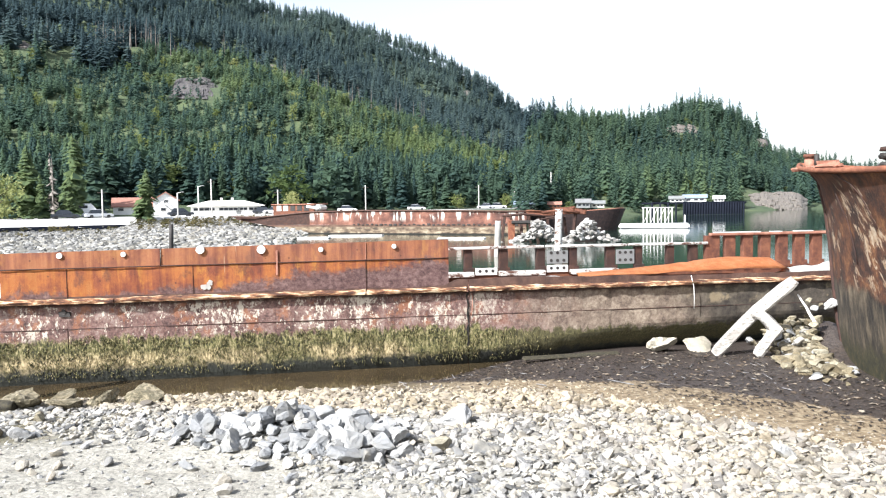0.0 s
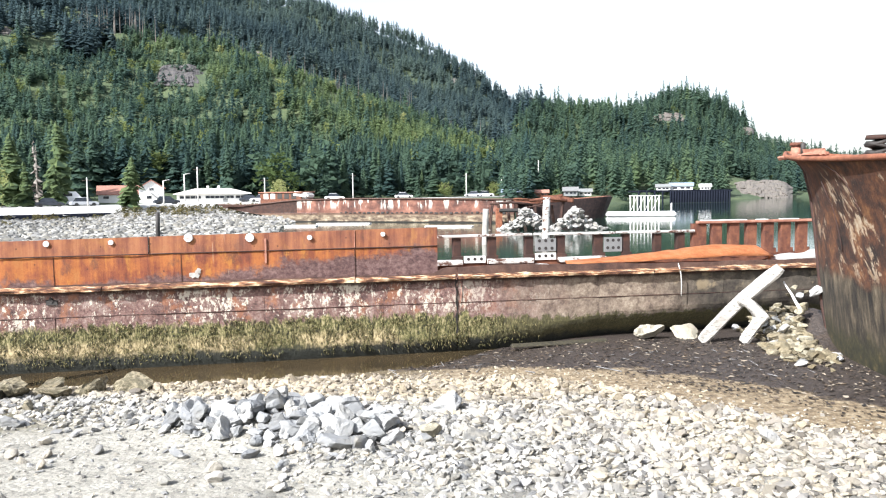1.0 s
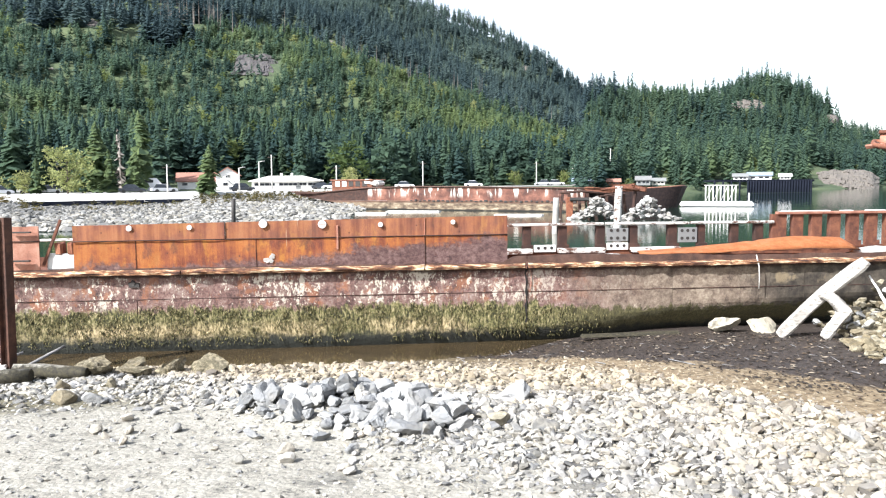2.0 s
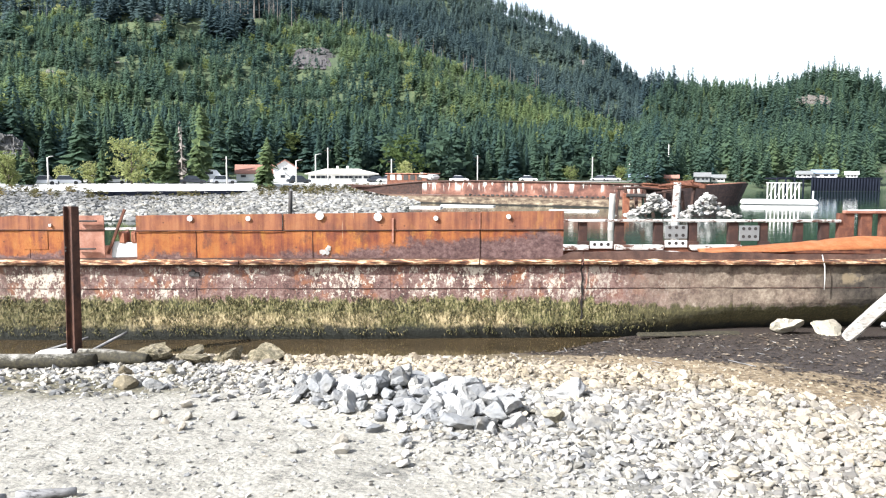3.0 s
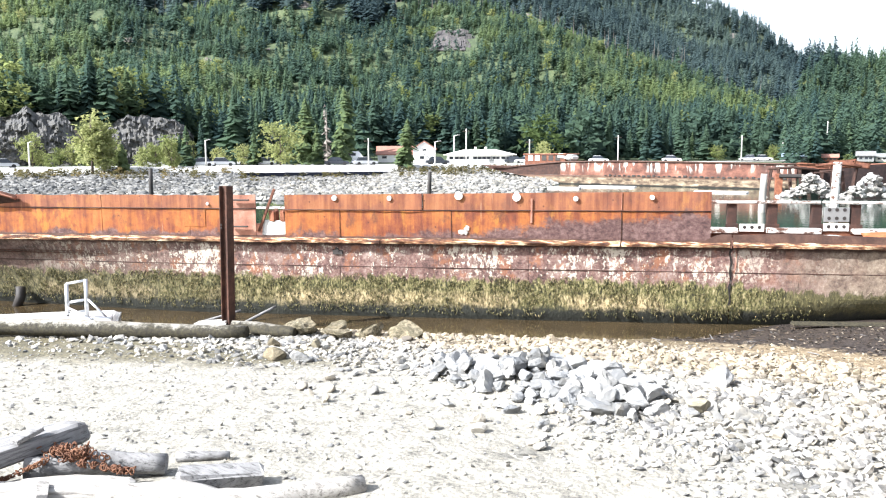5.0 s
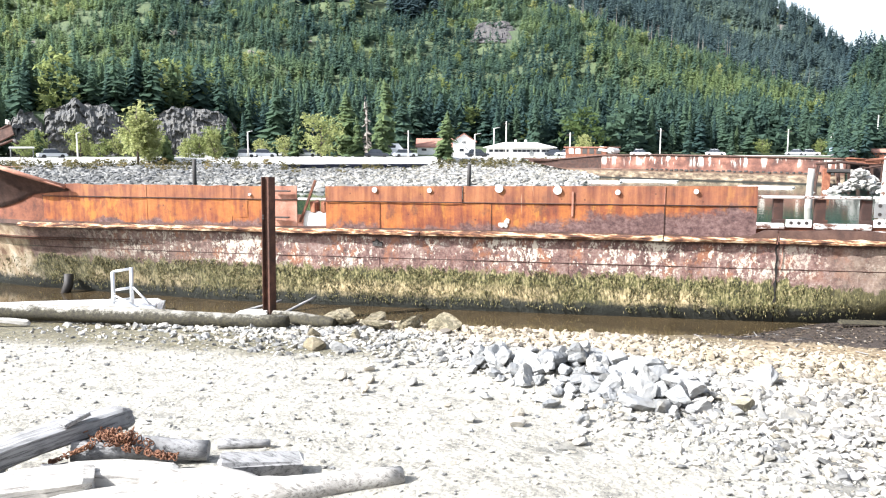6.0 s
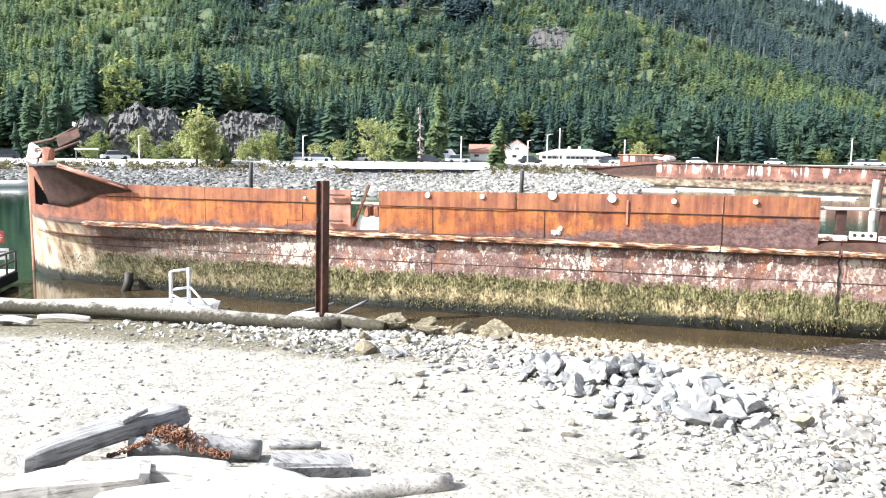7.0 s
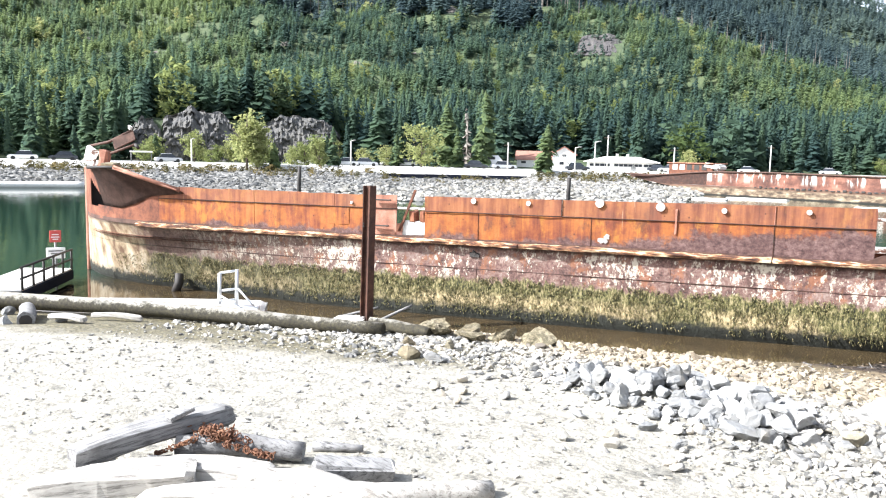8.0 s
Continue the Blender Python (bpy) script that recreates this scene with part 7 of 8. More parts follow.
def car(at, yaw, paint, kind="car"):
    c = thing("car" if kind == "car" else "camper_van", {"car": "small parked car with dark windows on the shore road", "van": "boxy white camper van parked beside the road"}[kind], kind, at @ pose(0, 0, 0, 0, 0, yaw), "parked vehicles")
    L, W = (4.3, 1.75) if kind == "car" else (5.8, 2.1)
    H1, H2 = (0.85, 1.45) if kind == "car" else (1.3, 2.5)
    prof = [(-L / 2, 0.3), (-L / 2, H1 - 0.1), (-L / 2 + 0.25, H1), (L / 2 - 0.35, H1 - 0.05), (L / 2, H1 - 0.25), (L / 2, 0.3)]
    cab = [(-L * 0.36, H1 - 0.02), (-L * 0.27, H2), (L * 0.12, H2), (L * 0.28, H1 - 0.02)] if kind == "car" else [(-L * 0.49, H1 - 0.02), (-L * 0.48, H2), (L * 0.25, H2), (L * 0.42, H1 - 0.02)]
    def solid(pts, w, top=1.0):
        bm = bmesh.new()
        a = [bm.verts.new((x, -w / 2 * (top if z > H1 + 0.1 else 1), z)) for x, z in pts]
        b = [bm.verts.new((x, w / 2 * (top if z > H1 + 0.1 else 1), z)) for x, z in pts]
        bm.faces.new(a)
        bm.faces.new(b[::-1])
        n = len(pts)
        for i in range(n):
            bm.faces.new((a[i], b[i], b[(i + 1) % n], a[(i + 1) % n]))
        bmesh.ops.recalc_face_normals(bm, faces=bm.faces)
        bmesh.ops.bevel(bm, geom=bm.edges[:], offset=0.05, segments=2, affect="EDGES")
        return bm
    part("body", solid(prof, W), paint, c)
    part("cabin", solid(cab, W * 0.94, 0.86), paint if kind == "van" else M_GLASS, c)
    if kind == "car":
        part("roof", box_bm((L * 0.36, W * 0.78, 0.06), (-L * 0.075, 0, H2 + 0.01), 0.025), paint, c)
    else:
        part("side_window", box_bm((L * 0.5, W * 0.97, 0.5), (-L * 0.1, 0, H1 + 0.65), 0.05), M_GLASS, c)
    for sx in (-1, 1):
        for sy in (-1, 1):
            part("wheel", tube_bm([(sx * L * 0.31, sy * (W / 2 - 0.2), 0.32), (sx * L * 0.31, sy * (W / 2 + 0.01), 0.32)], 0.32, 12), M_TYRE, c)


paints = ["white", "silver", "white", "dark", "white", "silver", "dark", "white"]
for k, (az, off, kind) in enumerate([(34.4, 4, "car"), (33.0, 6, "car"), (31.2, 14, "car"), (25.2, 5, "car"), (24.2, 14, "van"), (23.2, 6, "car"), (18.1, 5, "car"), (11.9, 6, "car"), (1.9, 10, "car"), (-3.0, 9, "car"), (-3.9, 8, "car"), (52.7, 8, "car"), (55.0, 8, "car"), (30.2, 12, "car"), (12.6, 9, "car"), (6.8, 9, "car"), (-7.2, 9, "car"), (46.3, 7, "car"), (37.6, 6, "car")]):
    r = float(road_r(az)) + off
    car(Matrix.Translation(polar(az, r, ROAD_Z + 0.06)), az + random.Random(k).choice((0, 180, 12)), CAR_PAINT[paints[k % 8]], kind)


def hall():
    """The long low building with a pale hipped roof."""
    az, r = 15.1, 168.0
    at = Matrix.Translation(polar(az, r, ROAD_Z)) @ pose(0, 0, 0, 0, 0, az)
    b = thing("community_hall", "low white building with a pale hipped roof and dark windows", "building", at)
    W, D, H = 13.4, 9.0, el_z(-0.14, r) - ROAD_Z + 0.05
    part("wall", box_bm((W, D, H), (0, 0, H / 2), 0.03), M_WHITE, b)
    bm = bmesh.new()
    lo = [bm.verts.new((sx * (W / 2 + 0.7), sy * (D / 2 + 0.7), H)) for sx, sy in ((-1, -1), (1, -1), (1, 1), (-1, 1))]
    lo2 = [bm.verts.new((v.co.x, v.co.y, H + 0.14)) for v in lo]
    hi = [bm.verts.new((sx * 3.4, 0, H + 1.15)) for sx in (-1, 1)]
    for k in range(4):
        bm.faces.new((lo[k], lo[(k + 1) % 4], lo2[(k + 1) % 4], lo2[k]))
    bm.faces.new((lo2[0], lo2[1], hi[1], hi[0]))
    bm.faces.new((lo2[1], lo2[2], hi[1]))
    bm.faces.new((lo2[2], lo2[3], hi[0], hi[1]))
    bm.faces.new((lo2[3], lo2[0], hi[0]))
    bm.faces.new(lo[::-1])
    bmesh.ops.recalc_face_normals(bm, faces=bm.faces)
    roof = part("roof", bm, M_ROOFTAN, b, "pale tan hipped roof")
    for x in (-0.9, 1.2):
        part("roof_vent", box_bm((0.5, 0.5, 0.7), (x, 0, H + 1.35), 0.04), M_CONC, roof)
    for x0, x1 in ((-6.2, -2.2), (-1.4, 2.2), (2.5, 4.0), (4.3, 6.2)):
        w = part("window", box_bm((x1 - x0, 0.12, 0.62), ((x0 + x1) / 2, -D / 2 - 0.03, H - 0.55), 0.01), M_WHITE, b)
        n = max(1, round((x1 - x0) / 0.9))
        for k in range(n):
            part("pane", box_bm(((x1 - x0) / n - 0.08, 0.06, 0.5), (x0 + (k + 0.5) * (x1 - x0) / n, -D / 2 - 0.085, H - 0.55), 0.005), M_GLASS, w)
    part("door", box_bm((0.95, 0.08, 1.5), (2.36, -D / 2 - 0.03, 0.75), 0.01), M_GREY, b)


hall()


def gable(W, D, H, R, at, roof_mat, name="wing", along_x=True):
    """Walls and a gabled roof, ridge along x or y."""
    pts = [(-W / 2, 0), (W / 2, 0), (W / 2, H), (0, R), (-W / 2, H)] if not along_x else [(-D / 2, 0), (D / 2, 0), (D / 2, H), (0, R), (-D / 2, H)]
    half = D / 2 if not along_x else W / 2
    bm = bmesh.new()
    f = (lambda a, s, z: (a, s, z)) if not along_x else (lambda a, s, z: (s, a, z))
    A = [bm.verts.new(f(a, -half, z)) for a, z in pts]
    B = [bm.verts.new(f(a, half, z)) for a, z in pts]
    bm.faces.new(A)
    bm.faces.new(B[::-1])
    for k in range(5):
        bm.faces.new((A[k], B[k], B[(k + 1) % 5], A[(k + 1) % 5]))
    bmesh.ops.recalc_face_normals(bm, faces=bm.faces)
    bm.transform(at)
    bm2 = bmesh.new()
    w = pts[2][0]
    k = 0.35
    slope = (R - H) / w
    ring = [(-w - k, H - slope * k), (0, R), (w + k, H - slope * k), (w + k, H - slope * k + 0.18), (0, R + 0.2), (-w - k, H - slope * k + 0.18)]
    A = [bm2.verts.new(f(a, -half - 0.35, z + 0.02)) for a, z in ring]
    B = [bm2.verts.new(f(a, half + 0.35, z + 0.02)) for a, z in ring]
    bm2.faces.new(A)
    bm2.faces.new(B[::-1])
    for i in range(6):
        bm2.faces.new((A[i], B[i], B[(i + 1) % 6], A[(i + 1) % 6]))
    bmesh.ops.recalc_face_normals(bm2, faces=bm2.faces)
    bm2.transform(at)
    return bm, bm2


def house():
    az, r = 20.3, 172.0
    at = Matrix.Translation(polar(az, r, ROAD_Z)) @ pose(0, 0, 0, 0, 0, az)
    h = thing("house", "white house with faded red roofs and an outside stair", "house", at)
    a, b = gable(7.2, 6.0, 1.95, 3.5, pose(-2.4, 0, 0), M_ROOFRED, along_x=True)
    part("wall", a, M_WHITE, h)
    part("roof", b, M_ROOFRED, h, "faded red shingle roof")
    a, b = gable(4.6, 7.0, 3.1, 4.55, pose(3.7, -0.6, 0), M_ROOFRED, along_x=False)
    part("wall", a, M_WHITE, h)
    part("roof", b, M_ROOFRED, h, "faded red shingle roof")
    for x, y, z, w, q in ((-4.6, -3.03, 1.35, 1.1, 0.6), (-1.6, -3.03, 1.3, 0.9, 0.6), (3.7, -4.13, 2.9, 0.9, 0.55), (3.2, -4.13, 1.3, 1.0, 0.7)):
        win = part("window", box_bm((w, 0.1, q), (x, y, z), 0.01), M_CONC, h)
        part("pane", box_bm((w - 0.14, 0.06, q - 0.14), (x, y - 0.04, z), 0.005), M_GLASS, win)
    for k in range(9):
        part("stair_step", box_bm((0.34, 1.0, 0.08), (3.4 + 0.3 * k, -4.75, 2.3 - 0.25 * k), 0.01), M_GREY, h)
    part("stair_rail", tube_bm([(3.2, -5.2, 3.2), (6.1, -5.2, 0.9)], 0.05, 6), M_GREY, h)


house()


def shelter():
    az, r = 48.0, float(road_r(48.0)) + 2.5
    at = Matrix.Translation(polar(az, r, ROAD_Z)) @ pose(0, 0, 0, 0, 0, az)
    s = thing("bus_shelter", "small open shelter with a flat white roof beside the road", "shelter", at)
    part("roof", box_bm((3.4, 1.8, 0.24), (0, 0, 1.75), 0.05), M_WHITE, s)
    for x in (-1.5, 1.5):
        for y in (-0.7, 0.7):
            part("post", tube_bm([(x, y, 0), (x, y, 1.7)], 0.06, 8), M_GREY, s)
    part("bench", box_bm((2.4, 0.4, 0.08), (0, 0.4, 0.45), 0.02), M_TRUNK, s)


shelter()


def small_building(az, r, w, hgt, roof_mat, wall_mat, label, el=None):
    at = Matrix.Translation(polar(az, r, ROAD_Z if el is None else el)) @ pose(0, 0, 0, 0, 0, az)
    b = thing("shed", label, "shed", at)
    a, c = gable(w, w * 0.7, hgt * 0.66, hgt, pose(0, 0, 0), roof_mat)
    part("wall", a, wall_mat, b)
    part("roof", c, roof_mat, b)
    for x in (-0.28, 0.05, 0.3):
        part("window", box_bm((w * 0.18, 0.08, hgt * 0.25), (x * w, -w * 0.35 - 0.02, hgt * 0.38), 0.01), M_GLASS, b)


small_building(-6.0, 205, 6.4, 1.7, M_BLUEROOF, M_ROOFGREY, "shed with a pale blue roof behind the far wreck")
small_building(-9.9, 205, 3.4, 2.1, M_ROOFGREY, M_GREY, "white shed with a pale roof above the shore")
small_building(-10.9, 208, 3.2, 1.6, M_GREY, M_ROOFTAN, "small pale shed above the shore")
small_building(-7.9, 203, 3.0, 1.5, M_ROOFRED, M_RUST, "rust-coloured shed behind the far wreck")


# ---- the far wreck, its broken end, rocks and floats ----
def far_wreck():
    w = thing("far_shipwreck", "long low rusted wreck with white streaks lying in the bay", "shipwreck")
    A, B = Vector((-31.5, 119.8, 0)), Vector((10.35, 99.5, 0))
    d = (B - A).normalized()
    nrm = Vector((d.y, -d.x, 0))
    L = (B - A).length
    n, m = 90, 12
    far_side = -nrm * 8.0

    def sheer(u):
        return np.interp(u, [0, 0.12, 0.3, 0.5, 0.75, 1], [2.45, 2.35, 3.05, 3.2, 3.1, 2.95])

    def keel(u):
        return np.interp(u, [0, 0.04, 0.14, 0.30, 0.34, 1], [2.05, 1.75, 1.15, 0.1, -1.0, -1.5])

    def strip(name, z0, z1, out, mat, u0=0.0, u1=1.0):
        V, F = [], []
        us = np.linspace(u0, u1, n)
        for u in us:
            for j in range(m + 1):
                t = j / m
                z = z0(u) + (z1(u) - z0(u)) * t
                p = A.lerp(B, u) + nrm * (out + 0.12 * (float(fbm(u * 60, z * 2.0, 3, 71)) - 0.5) - 0.9 * max(0.0, 0.14 - u) / 0.14)
                V.append((p.x, p.y, z))
        k = len(V)
        V += [(x - nrm.x * 0.3, y - nrm.y * 0.3, z) for x, y, z in V]
        for i in range(n - 1):
            for j in range(m):
                a = (i * (m + 1) + j, (i + 1) * (m + 1) + j, (i + 1) * (m + 1) + j + 1, i * (m + 1) + j + 1)
                F += [a, tuple(q + k for q in a[::-1])]
            F.append((i * (m + 1) + m, (i + 1) * (m + 1) + m, (i + 1) * (m + 1) + m + k, i * (m + 1) + m + k))
        mesh_ob(name, V, F, mat, False, w)

    strip("upper_side", lambda u: max(keel(u), 1.25), sheer, 0.0, M_FARSIDE, 0.3, 1.0)
    strip("bow_side", lambda u: max(keel(u), 1.25), sheer, 0.0, M_RUSTDK, 0.0, 0.3)
    strip("lower_side", keel, lambda u: max(keel(u) + 0.02, 1.22), 0.1, M_FARLOW)
    V = []
    for u in np.linspace(0.02, 1, 40):
        p = A.lerp(B, u)
        V += [(p.x - nrm.x * 0.2, p.y - nrm.y * 0.2, sheer(u) - 0.25), (p.x + far_side.x, p.y + far_side.y, sheer(u) - 0.25)]
    mesh_ob("deck", V, [(2 * k, 2 * k + 2, 2 * k + 3, 2 * k + 1) for k in range(39)], M_RUST, False, w)
    part("sheer_rail", tube_bm([A.lerp(B, u) + nrm * 0.1 + Vector((0, 0, float(sheer(u)))) for u in np.linspace(0, 1, 40)], 0.11, 6, 0.2, 4), M_BOWRUST, w)
    # row of ports low on the side
    for k in range(34):
        u = 0.46 + k * 0.0155
        p = A.lerp(B, u) + nrm * 0.14
        part("port", box_bm((random.uniform(0.25, 0.5), 0.1, random.uniform(0.14, 0.3)), (p.x, p.y, 1.28 + 0.05 * math.sin(k * 2.1)), 0.02, (0, 0, math.degrees(math.atan2(d.y, d.x)))), M_DARK, w)
    yaw = math.degrees(math.atan2(d.y, d.x))
    # wheelhouse with its row of windows
    c = A.lerp(B, 0.239) - nrm * 1.6
    wh = part("deckhouse", box_bm((7.2, 3.0, 1.6), (c.x, c.y, 3.3), 0.06, (0, 0, yaw)), M_RUST, w, "rusted deckhouse with square windows")
    part("house_roof", box_bm((7.6, 3.4, 0.14), (c.x, c.y, 4.16), 0.04, (0, 0, yaw)), M_RUSTPINK, wh)
    for k in range(5):
        p = c + d * (-2.5 + k * 1.2) + nrm * 1.52
        part("house_window", box_bm((0.8, 0.06, 0.75), (p.x, p.y, 3.6), 0.02, (0, 0, yaw)), M_CHIP if k < 2 else M_DARK, wh)
    c = A.lerp(B, 0.311) - nrm * 1.0
    part("tank", box_bm((2.6, 2.0, 0.8), (c.x, c.y, 3.75), 0.25, (0, 6, yaw), 0.05, 3), M_CHIP, w, "whitened rounded tank")
    return A, B, d, nrm


def far_side_look():
    n = Nodes("far_wreck_side")
    f = n.noise(0.6, 6, 0.65)
    c = n.ramp(f, (0.34, (0.06, 0.03, 0.024)), (0.5, (0.17, 0.07, 0.048)), (0.66, (0.32, 0.15, 0.10)))
    s = n.noise(1.0, 4, 0.6, n.stretch(1.4, 1.4, 0.25))
    c = n.mix(n.calc("MULTIPLY", n.step(s, 0.53, 0.60), n.step(n.axis(2), 1.5, 2.5)), c, (0.74, 0.68, 0.60))
    return n.done(c, 0.85, 0.0, n.noise(3, 5), 0.05)


M_FARSIDE = far_side_look()
def far_low_look():
    n = Nodes("far_wreck_low")
    z = n.axis(2)
    f = n.noise(1.0, 7, 0.7, n.stretch(0.8, 0.8, 2.2))
    c = n.ramp(f, (0.36, (0.05, 0.036, 0.026)), (0.48, (0.17, 0.12, 0.08)), (0.58, (0.30, 0.24, 0.16)), (0.68, (0.50, 0.43, 0.32)))
    c = n.mix(n.calc("MULTIPLY", n.step(n.calc("ADD", z, n.calc("MULTIPLY", f, 0.6)), 1.15, 1.45), 0.8), c, (0.12, 0.055, 0.038))
    return n.done(n.mix(n.step(n.calc("ADD", z, n.calc("MULTIPLY", f, 0.4)), 0.42, 0.28), c, (0.02, 0.018, 0.014)), 0.9, 0.0, f, 0.05)


M_FARLOW = far_low_look()
far_wreck()


def dark_hull():
    """A dark hull beyond, only its raked end showing."""
    h = thing("dark_hull", "dark weathered hull with a raked stem moored beyond the rocks", "ship")
    bm = bmesh.new()
    secs = []
    for u in np.linspace(0, 1, 24):
        p = polar(-6.2 - 5.9 * u, 111 + 4 * u)
        row = []
        w = 3.5 * math.sqrt(max(0.0, 1 - u**3))
        zt = 2.55 + 0.45 * u**2
        n = polar(-8, 1).normalized()
        for o, z in ((-w, -0.5), (-w * 1.05 - 0.15, zt), (w * 1.05 + 0.15, zt), (w, -0.5)):
            q = p + n * o + Vector((0.9, -0.1, 0)) * (z + 0.5) * 0.45 * u**4
            row.append(bm.verts.new((q.x, q.y, z)))
        secs.append(row)
    for a, b in zip(secs, secs[1:]):
        for k in range(3):
            bm.faces.new((a[k], b[k], b[k + 1], a[k + 1]))
    bmesh.ops.recalc_face_normals(bm, faces=bm.faces)
    part("hull", bm, rust_dark("dark_hull_paint", (0.012, 0.010, 0.011), (0.045, 0.026, 0.024), (0.10, 0.055, 0.045)), h)
    part("rail", tube_bm([polar(-6.2 - 5.9 * u, 111 + 4 * u - 3.6 * math.sqrt(max(0.0, 1 - u**3))) + Vector((1.1 * u**4, 0, 2.6 + 0.45 * u**2)) for u in np.linspace(0, 1, 20)], 0.1, 6), M_RUSTPINK, h)


dark_hull()


def broken_end():
    """Twisted ribs and beams where the far wreck has broken."""
    b = thing("wreck_frames", "twisted rusted ribs and beams of the broken wreck", "wreckage")
    rng = random.Random(9)
    for k in range(9):
        az = -4.3 - 0.62 * k
        r = 98 + rng.uniform(-2, 3)
        p = polar(az, r)
        part("rib", box_bm((0.34, 0.3, 3.0 + rng.uniform(-0.9, 0.5)), (p.x, p.y, 1.2), 0.05, (rng.uniform(-6, 6), rng.uniform(-10, 10), az), 0.06), M_RUSTDK, b)
    for az0, az1, z, m in ((-4.2, -7.2, 2.45, M_RUSTDK), (-7.0, -9.6, 2.85, M_RUST), (-4.6, -6.4, 1.6, M_RUSTDK)):
        part("beam", tube_bm([polar(az0, 97, z), polar((az0 + az1) / 2, 97, z + 0.2), polar(az1, 97, z - 0.1)], 0.17, 6, 0.35, 3), m, b)
    for az, z, w, h, tilt in ((-6.9, 2.75, 3.4, 0.5, 3), (-8.6, 3.0, 2.6, 0.7, -4), (-9.6, 2.9, 1.6, 0.5, 8), (-7.6, 2.3, 2.2, 0.3, -6)):
        p = polar(az, 97)
        part("torn_plate", box_bm((w, 0.12, h), (p.x, p.y, z), 0.03, (rng.uniform(-12, 12), tilt, az), 0.16), M_RUST if h > 0.4 else M_RUSTDK, b)
    p = polar(-4.85, 90)
    part("portal_leg", box_bm((0.7, 0.5, 2.6), (p.x, p.y, 0.8), 0.05, (0, 0, 5), 0.05), M_RUSTRED, b)
    p = polar(-5.7, 90, 1.85)
    part("portal_beam", box_bm((2.7, 0.5, 0.35), p, 0.05, (0, 1, 5), 0.05), M_DARK, b)

broken_end()
rng = random.Random(63)
REEF = [rock_mesh("rock", 980 + k, 8, M_GUANO, 2) for k in range(5)]
reef = thing("rock_mound", "mound of pale whitened rocks rising out of the bay", "rock mound")
for k in range(300):
    c = (-6.8, 84) if k % 2 else (-10.2, 85)
    az, r = c[0] + rng.gauss(0, 1.0), c[1] + rng.gauss(0, 1.5)
    hgt = 2.3 * math.exp(-((az - c[0]) / 1.15) ** 2)
    p = polar(az, r)
    ob = new("rock", REEF[k % 5])
    ob.parent = reef
    s = rng.uniform(0.32, 0.7)
    ob.matrix_world = Matrix.LocRotScale((p.x, p.y, hgt * rng.uniform(0.2, 1.0) - 0.1), Euler((rng.uniform(-0.5, 0.5), rng.uniform(-0.5, 0.5), rng.uniform(0, 6.28))), (s * 1.2, s, s * 0.7))
for k, (az, r, w) in enumerate(((-1.3, 92, 5.5), (6.2, 104, 7), (10.6, 100, 9))):
    fb = part("flat_float", box_bm((w, 1.6, 0.2), polar(az, r, 0.04), 0.08, (0, 0, az - 12), 0.03), M_CHIP)
    tagged(fb, "flat whitened float lying low in the water", "float")


def posted_float():
    f = thing("white_float", "white floating platform with a row of tall white posts", "float")
    r = 121
    at = polar(-14.7, r)
    yaw = -14.7
    part("pontoon", box_bm((9.9, 3.0, 0.75), (at.x, at.y, 0.32), 0.2, (0, 0, yaw), 0.02, 2), M_WHITE, f)
    for k in range(9):
        p = polar(-14.0 - 0.24 * k, r - 0.6)
        part("post", tube_bm([p + Vector((0, 0, 0.7)), p + Vector((0, 0, 3.02))], 0.085, 8), M_WHITE, f)
    part("top_rail", tube_bm([polar(-13.9, r - 0.6, 3.0), polar(-16.05, r - 0.6, 3.0)], 0.06, 8), M_CONC, f)
    for k in range(4):
        part("brace", tube_bm([polar(-14.0 - 0.48 * k, r - 0.6, 0.7), polar(-14.48 - 0.48 * k, r - 0.6, 3.0)], 0.04, 6), M_CONC, f)
    p = polar(-16.75, r)
    part("end_post", tube_bm([p + Vector((0, 0, 0)), p + Vector((0, 0, 1.9))], 0.10, 8), M_WHITE, f)


posted_float()


def dock():
    d = thing("timber_dock", "long dark timber dock on closely set piles", "dock")
    A, B = polar(-14.3, 214), polar(-20.15, 226)
    ln = (B - A).length
    yaw = math.degrees(math.atan2((B - A).y, (B - A).x))
    c = A.lerp(B, 0.5)
    part("deck", box_bm((ln, 8, 0.4), (c.x, c.y, 3.05), 0.04, (0, 0, yaw)), M_DOCK, d)
    part("fender_wall", box_bm((ln * 0.64, 0.3, 2.9), tuple(A.lerp(B, 0.68) + Vector((-0.25, -4.0, 1.5))), 0.03, (0, 0, yaw)), M_DOCK, d)
    for k in range(36):
        if k < 13 and k % 3:
            continue
        p = A.lerp(B, k / 35) + Vector((0, -4.15, 0))
        part("dock_leg", tube_bm([p + Vector((0, 0, -3)), p + Vector((0, 0, 3.1))], 0.22, 7), M_DOCK, d)
    part("kerb", box_bm((ln, 0.3, 0.25), (c.x, c.y - 3.95, 3.25), 0.03, (0, 0, yaw)), M_DOCK, d)


dock()
small_building(-17.4, 221, 5.6, 1.9, M_BLUEROOF, M_WHITE, "pale shed with a blue roof on the dock", 3.14)
small_building(-18.95, 224, 2.6, 1.5, M_WHITE, M_WHITE, "small white hut on the dock", 3.14)
small_building(-16.2, 218, 3.4, 1.6, M_GREY, M_WHITE, "grey-roofed hut on the dock", 3.14)


# ---- loose stones of the beach ----
def past_stones(x, y):
    """Above zero on the wet margin and the mud, where few stones lie."""
    return np.maximum(y + 0.36 * x - 17.4, 0.7 * (y + 1.14 * x - 19.2))


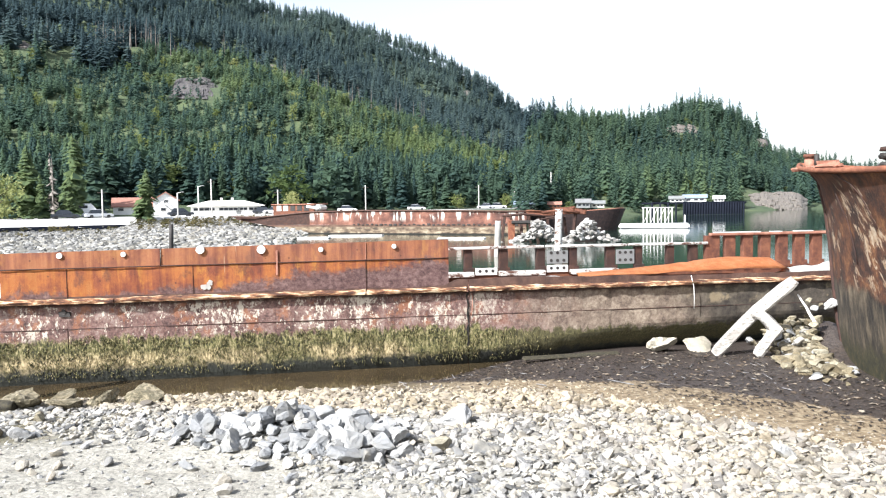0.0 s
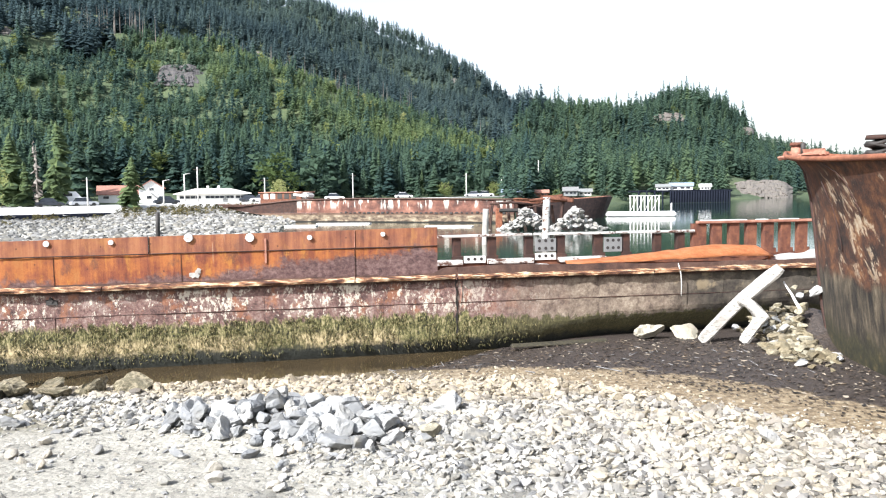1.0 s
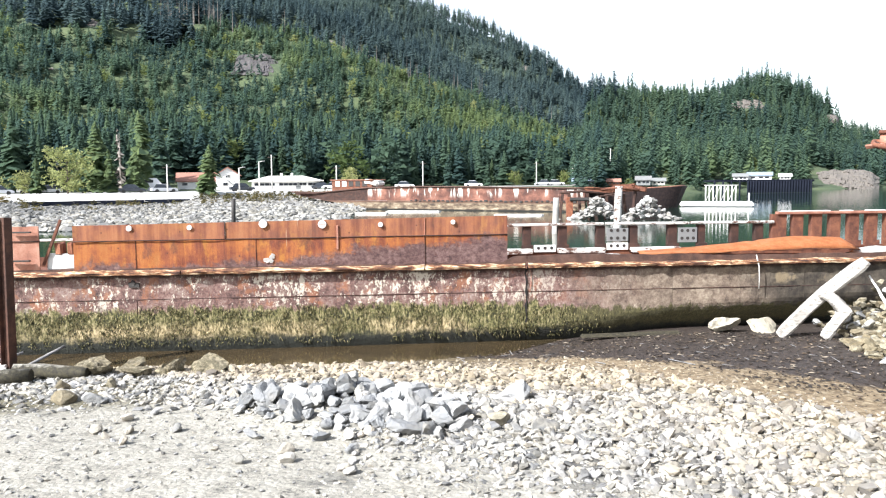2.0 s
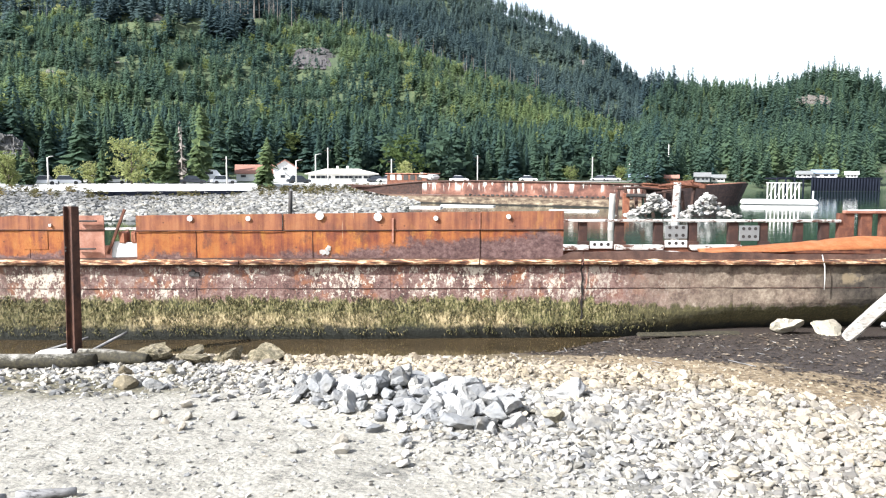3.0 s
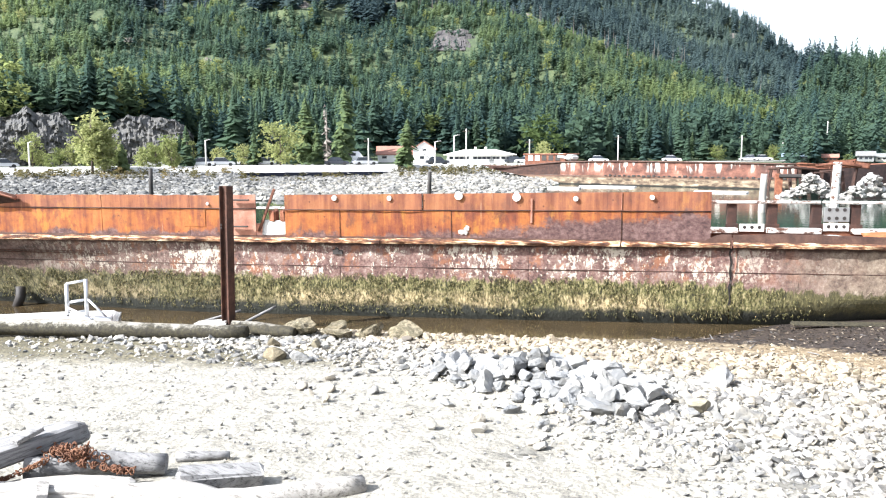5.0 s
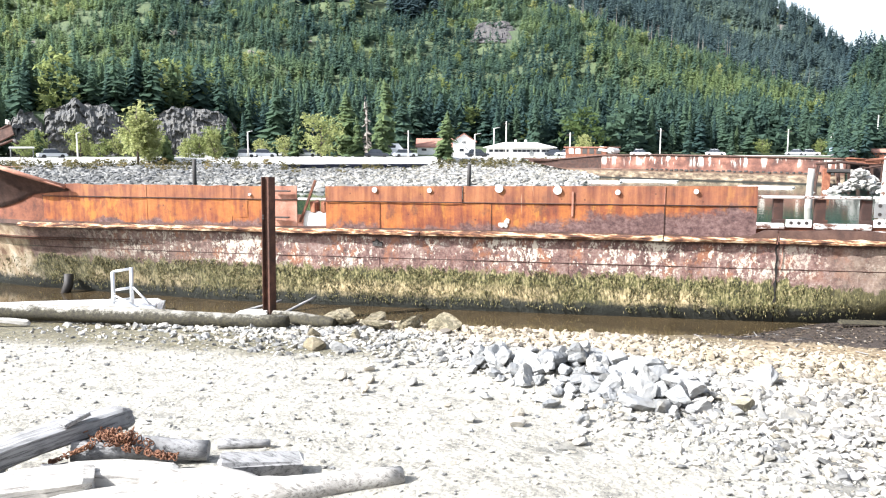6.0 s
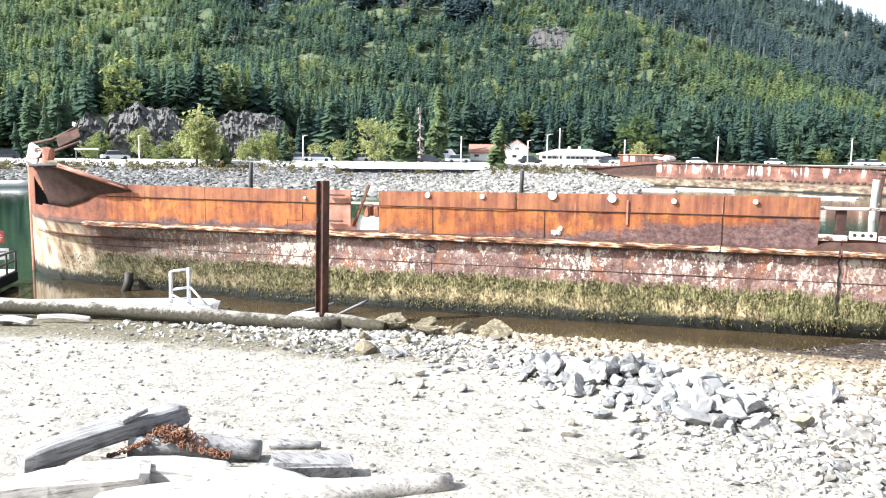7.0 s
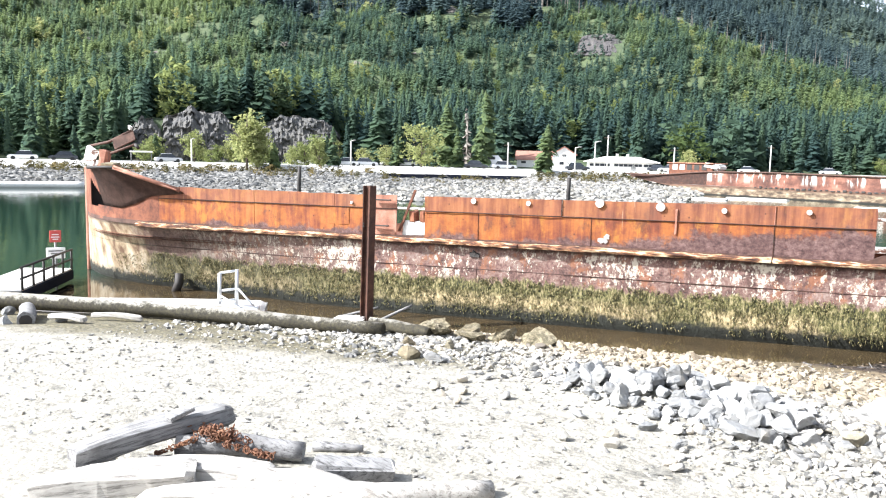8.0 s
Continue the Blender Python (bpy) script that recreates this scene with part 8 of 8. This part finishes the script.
def stone_cover(x, y):
    """How thickly stones lie: dense about the pile and to the right, thin on the fine gravel to the left."""
    c = 0.16 + 0.84 * smooth(x + 1.2 * (y - 11), -3.6, 1.0)
    c = np.maximum(c, 0.9 * smooth(y + 0.15 * x, 12.2, 13.4) * (x < -3))
    return c * (1 - 0.78 * smooth(past_stones(x, y), -0.5, 0.5)) * (0.45 + 0.9 * fbm(x * 0.6, y * 0.6, 3, 90))


def single_stones():
    rng = random.Random(12)
    n = 0
    while n < 290:
        x, y = rng.uniform(-6.5, 6.5), rng.uniform(10.2, 17.0)
        if float(past_stones(x, y)) > 0.1 or rng.random() > float(stone_cover(x, y)):
            continue
        lay("stone", STONES[n % 10], x, y, rng.uniform(0.12, 0.24), rng, ground, 0.12)
        n += 1


single_stones()


def loose_stones():
    rng = np.random.default_rng(44)
    protos = []
    for k in range(12):
        bm = rock_bm(random.Random(600 + k), 7)
        bm.verts.index_update()
        protos.append((np.array([v.co[:] for v in bm.verts]), np.array([[v.index for v in f.verts] for f in bm.faces])))
        bm.free()
    N = 110000
    x, y = rng.uniform(-15, 10, N), rng.uniform(6.8, 20.5, N)
    az = np.degrees(np.arctan2(-x, y))
    ok = (rng.uniform(0, 1, N) < stone_cover(x, y) * 0.85) & (y < near_shore_y(x) + 0.2) & (az > -34) & (past_stones(x, y) < 1.0) & (az < 62) & (np.hypot(x, y) > 7.8)
    x, y = x[ok], y[ok]
    z = land_z(x, y)
    V, F, n = [], [], 0
    for i in range(len(x)):
        s = 0.035 + 0.15 * rng.uniform() ** 3.0
        if float(past_stones(x[i], y[i])) > 0.0:
            s *= 0.5
        s *= 0.5 + 0.5 * float(smooth(x[i] + 1.2 * (y[i] - 11), -3.6, 1.0)) if y[i] < 13 else 1.0
        pv, pf = protos[rng.integers(12)]
        a = rng.uniform(0, 6.28)
        c, q = math.cos(a), math.sin(a)
        p = pv * [s * rng.uniform(0.9, 2.0), s, s * rng.uniform(0.35, 0.9)]
        t = rng.uniform(-0.6, 0.6)
        p[:, 2] += p[:, 0] * t
        V.append(np.stack([p[:, 0] * c - p[:, 1] * q + x[i], p[:, 0] * q + p[:, 1] * c + y[i], p[:, 2] + z[i] + s * 0.12], -1))
        F.append(pf + n)
        n += len(pv)
    ob = tri_ob("beach_stones", np.concatenate(V), np.concatenate(F), [M_PEBBLE])
    tagged(ob, "loose pale broken stones covering the beach", "stones", kind="stuff")


loose_stones()


def mud_litter():
    """Flat bark flakes, weed and shell lying on the mud and the wet margin."""
    rng = np.random.default_rng(23)
    V, F = [], []
    while len(F) < 9000:
        x, y = rng.uniform(-2.5, 9.2), rng.uniform(11.5, 21.0)
        q = float(past_stones(x, y))
        if q < 0.0 or (q < 0.95 and rng.uniform() < 0.93):
            continue
        z, a, l = gz(x, y) + 0.012, rng.uniform(0, 6.28), 0.02 + 0.07 * rng.uniform() ** 2
        w = l * rng.uniform(0.2, 0.6)
        c, s = math.cos(a), math.sin(a)
        n = len(V)
        V += [(x - c * l, y - s * l, z), (x + s * w, y - c * w, z + rng.uniform(0.0, 0.03)), (x + c * l, y + s * l, z + rng.uniform(0, 0.02)), (x - s * w, y + c * w, z + rng.uniform(0.0, 0.025))]
        F += [(n, n + 1, n + 2), (n, n + 2, n + 3)]
    n = Nodes("mud_litter")
    col = n.ramp(n.island(), (0.0, (0.012, 0.010, 0.009)), (0.45, (0.045, 0.034, 0.026)), (0.8, (0.12, 0.085, 0.055)), (0.97, (0.34, 0.29, 0.22)))
    tagged(tri_ob("mud_litter", V, F, [n.done(col, 0.85)]), "dark bark flakes and weed littering the mud", "litter", kind="stuff")


mud_litter()


def drift_scraps():
    """Twigs, bark and weed scraps on the mud."""
    rng = random.Random(77)
    bms = []
    for k in range(60):
        x = rng.uniform(-1, 9)
        y = rng.uniform(17.4, 20.8) - 0.22 * x
        z, a, l = gz(x, y), rng.uniform(0, 6.28), rng.uniform(0.06, 0.35) * (2.0 if k < 12 else 1)
        p = Vector((x, y, z + 0.015))
        bms.append(tube_bm([p, p + Vector((math.cos(a) * l, math.sin(a) * l, rng.uniform(-0.01, 0.03)))], rng.uniform(0.004, 0.012), 5))
    tagged(part("drift_scraps", merge(*bms), M_WOODGREY), "pale twigs and bark scattered over the dark mud", "driftwood", kind="stuff")


drift_scraps()
plank = part("sunken_plank", box_bm((2.6, 0.25, 0.05), (3.3, 20.75, gz(3.3, 20.75) + 0.05), 0.02, (4, -1, 10), 0.02), M_BOOM)
tagged(plank, "mossy plank lying on the mud beside the wreck", "plank")
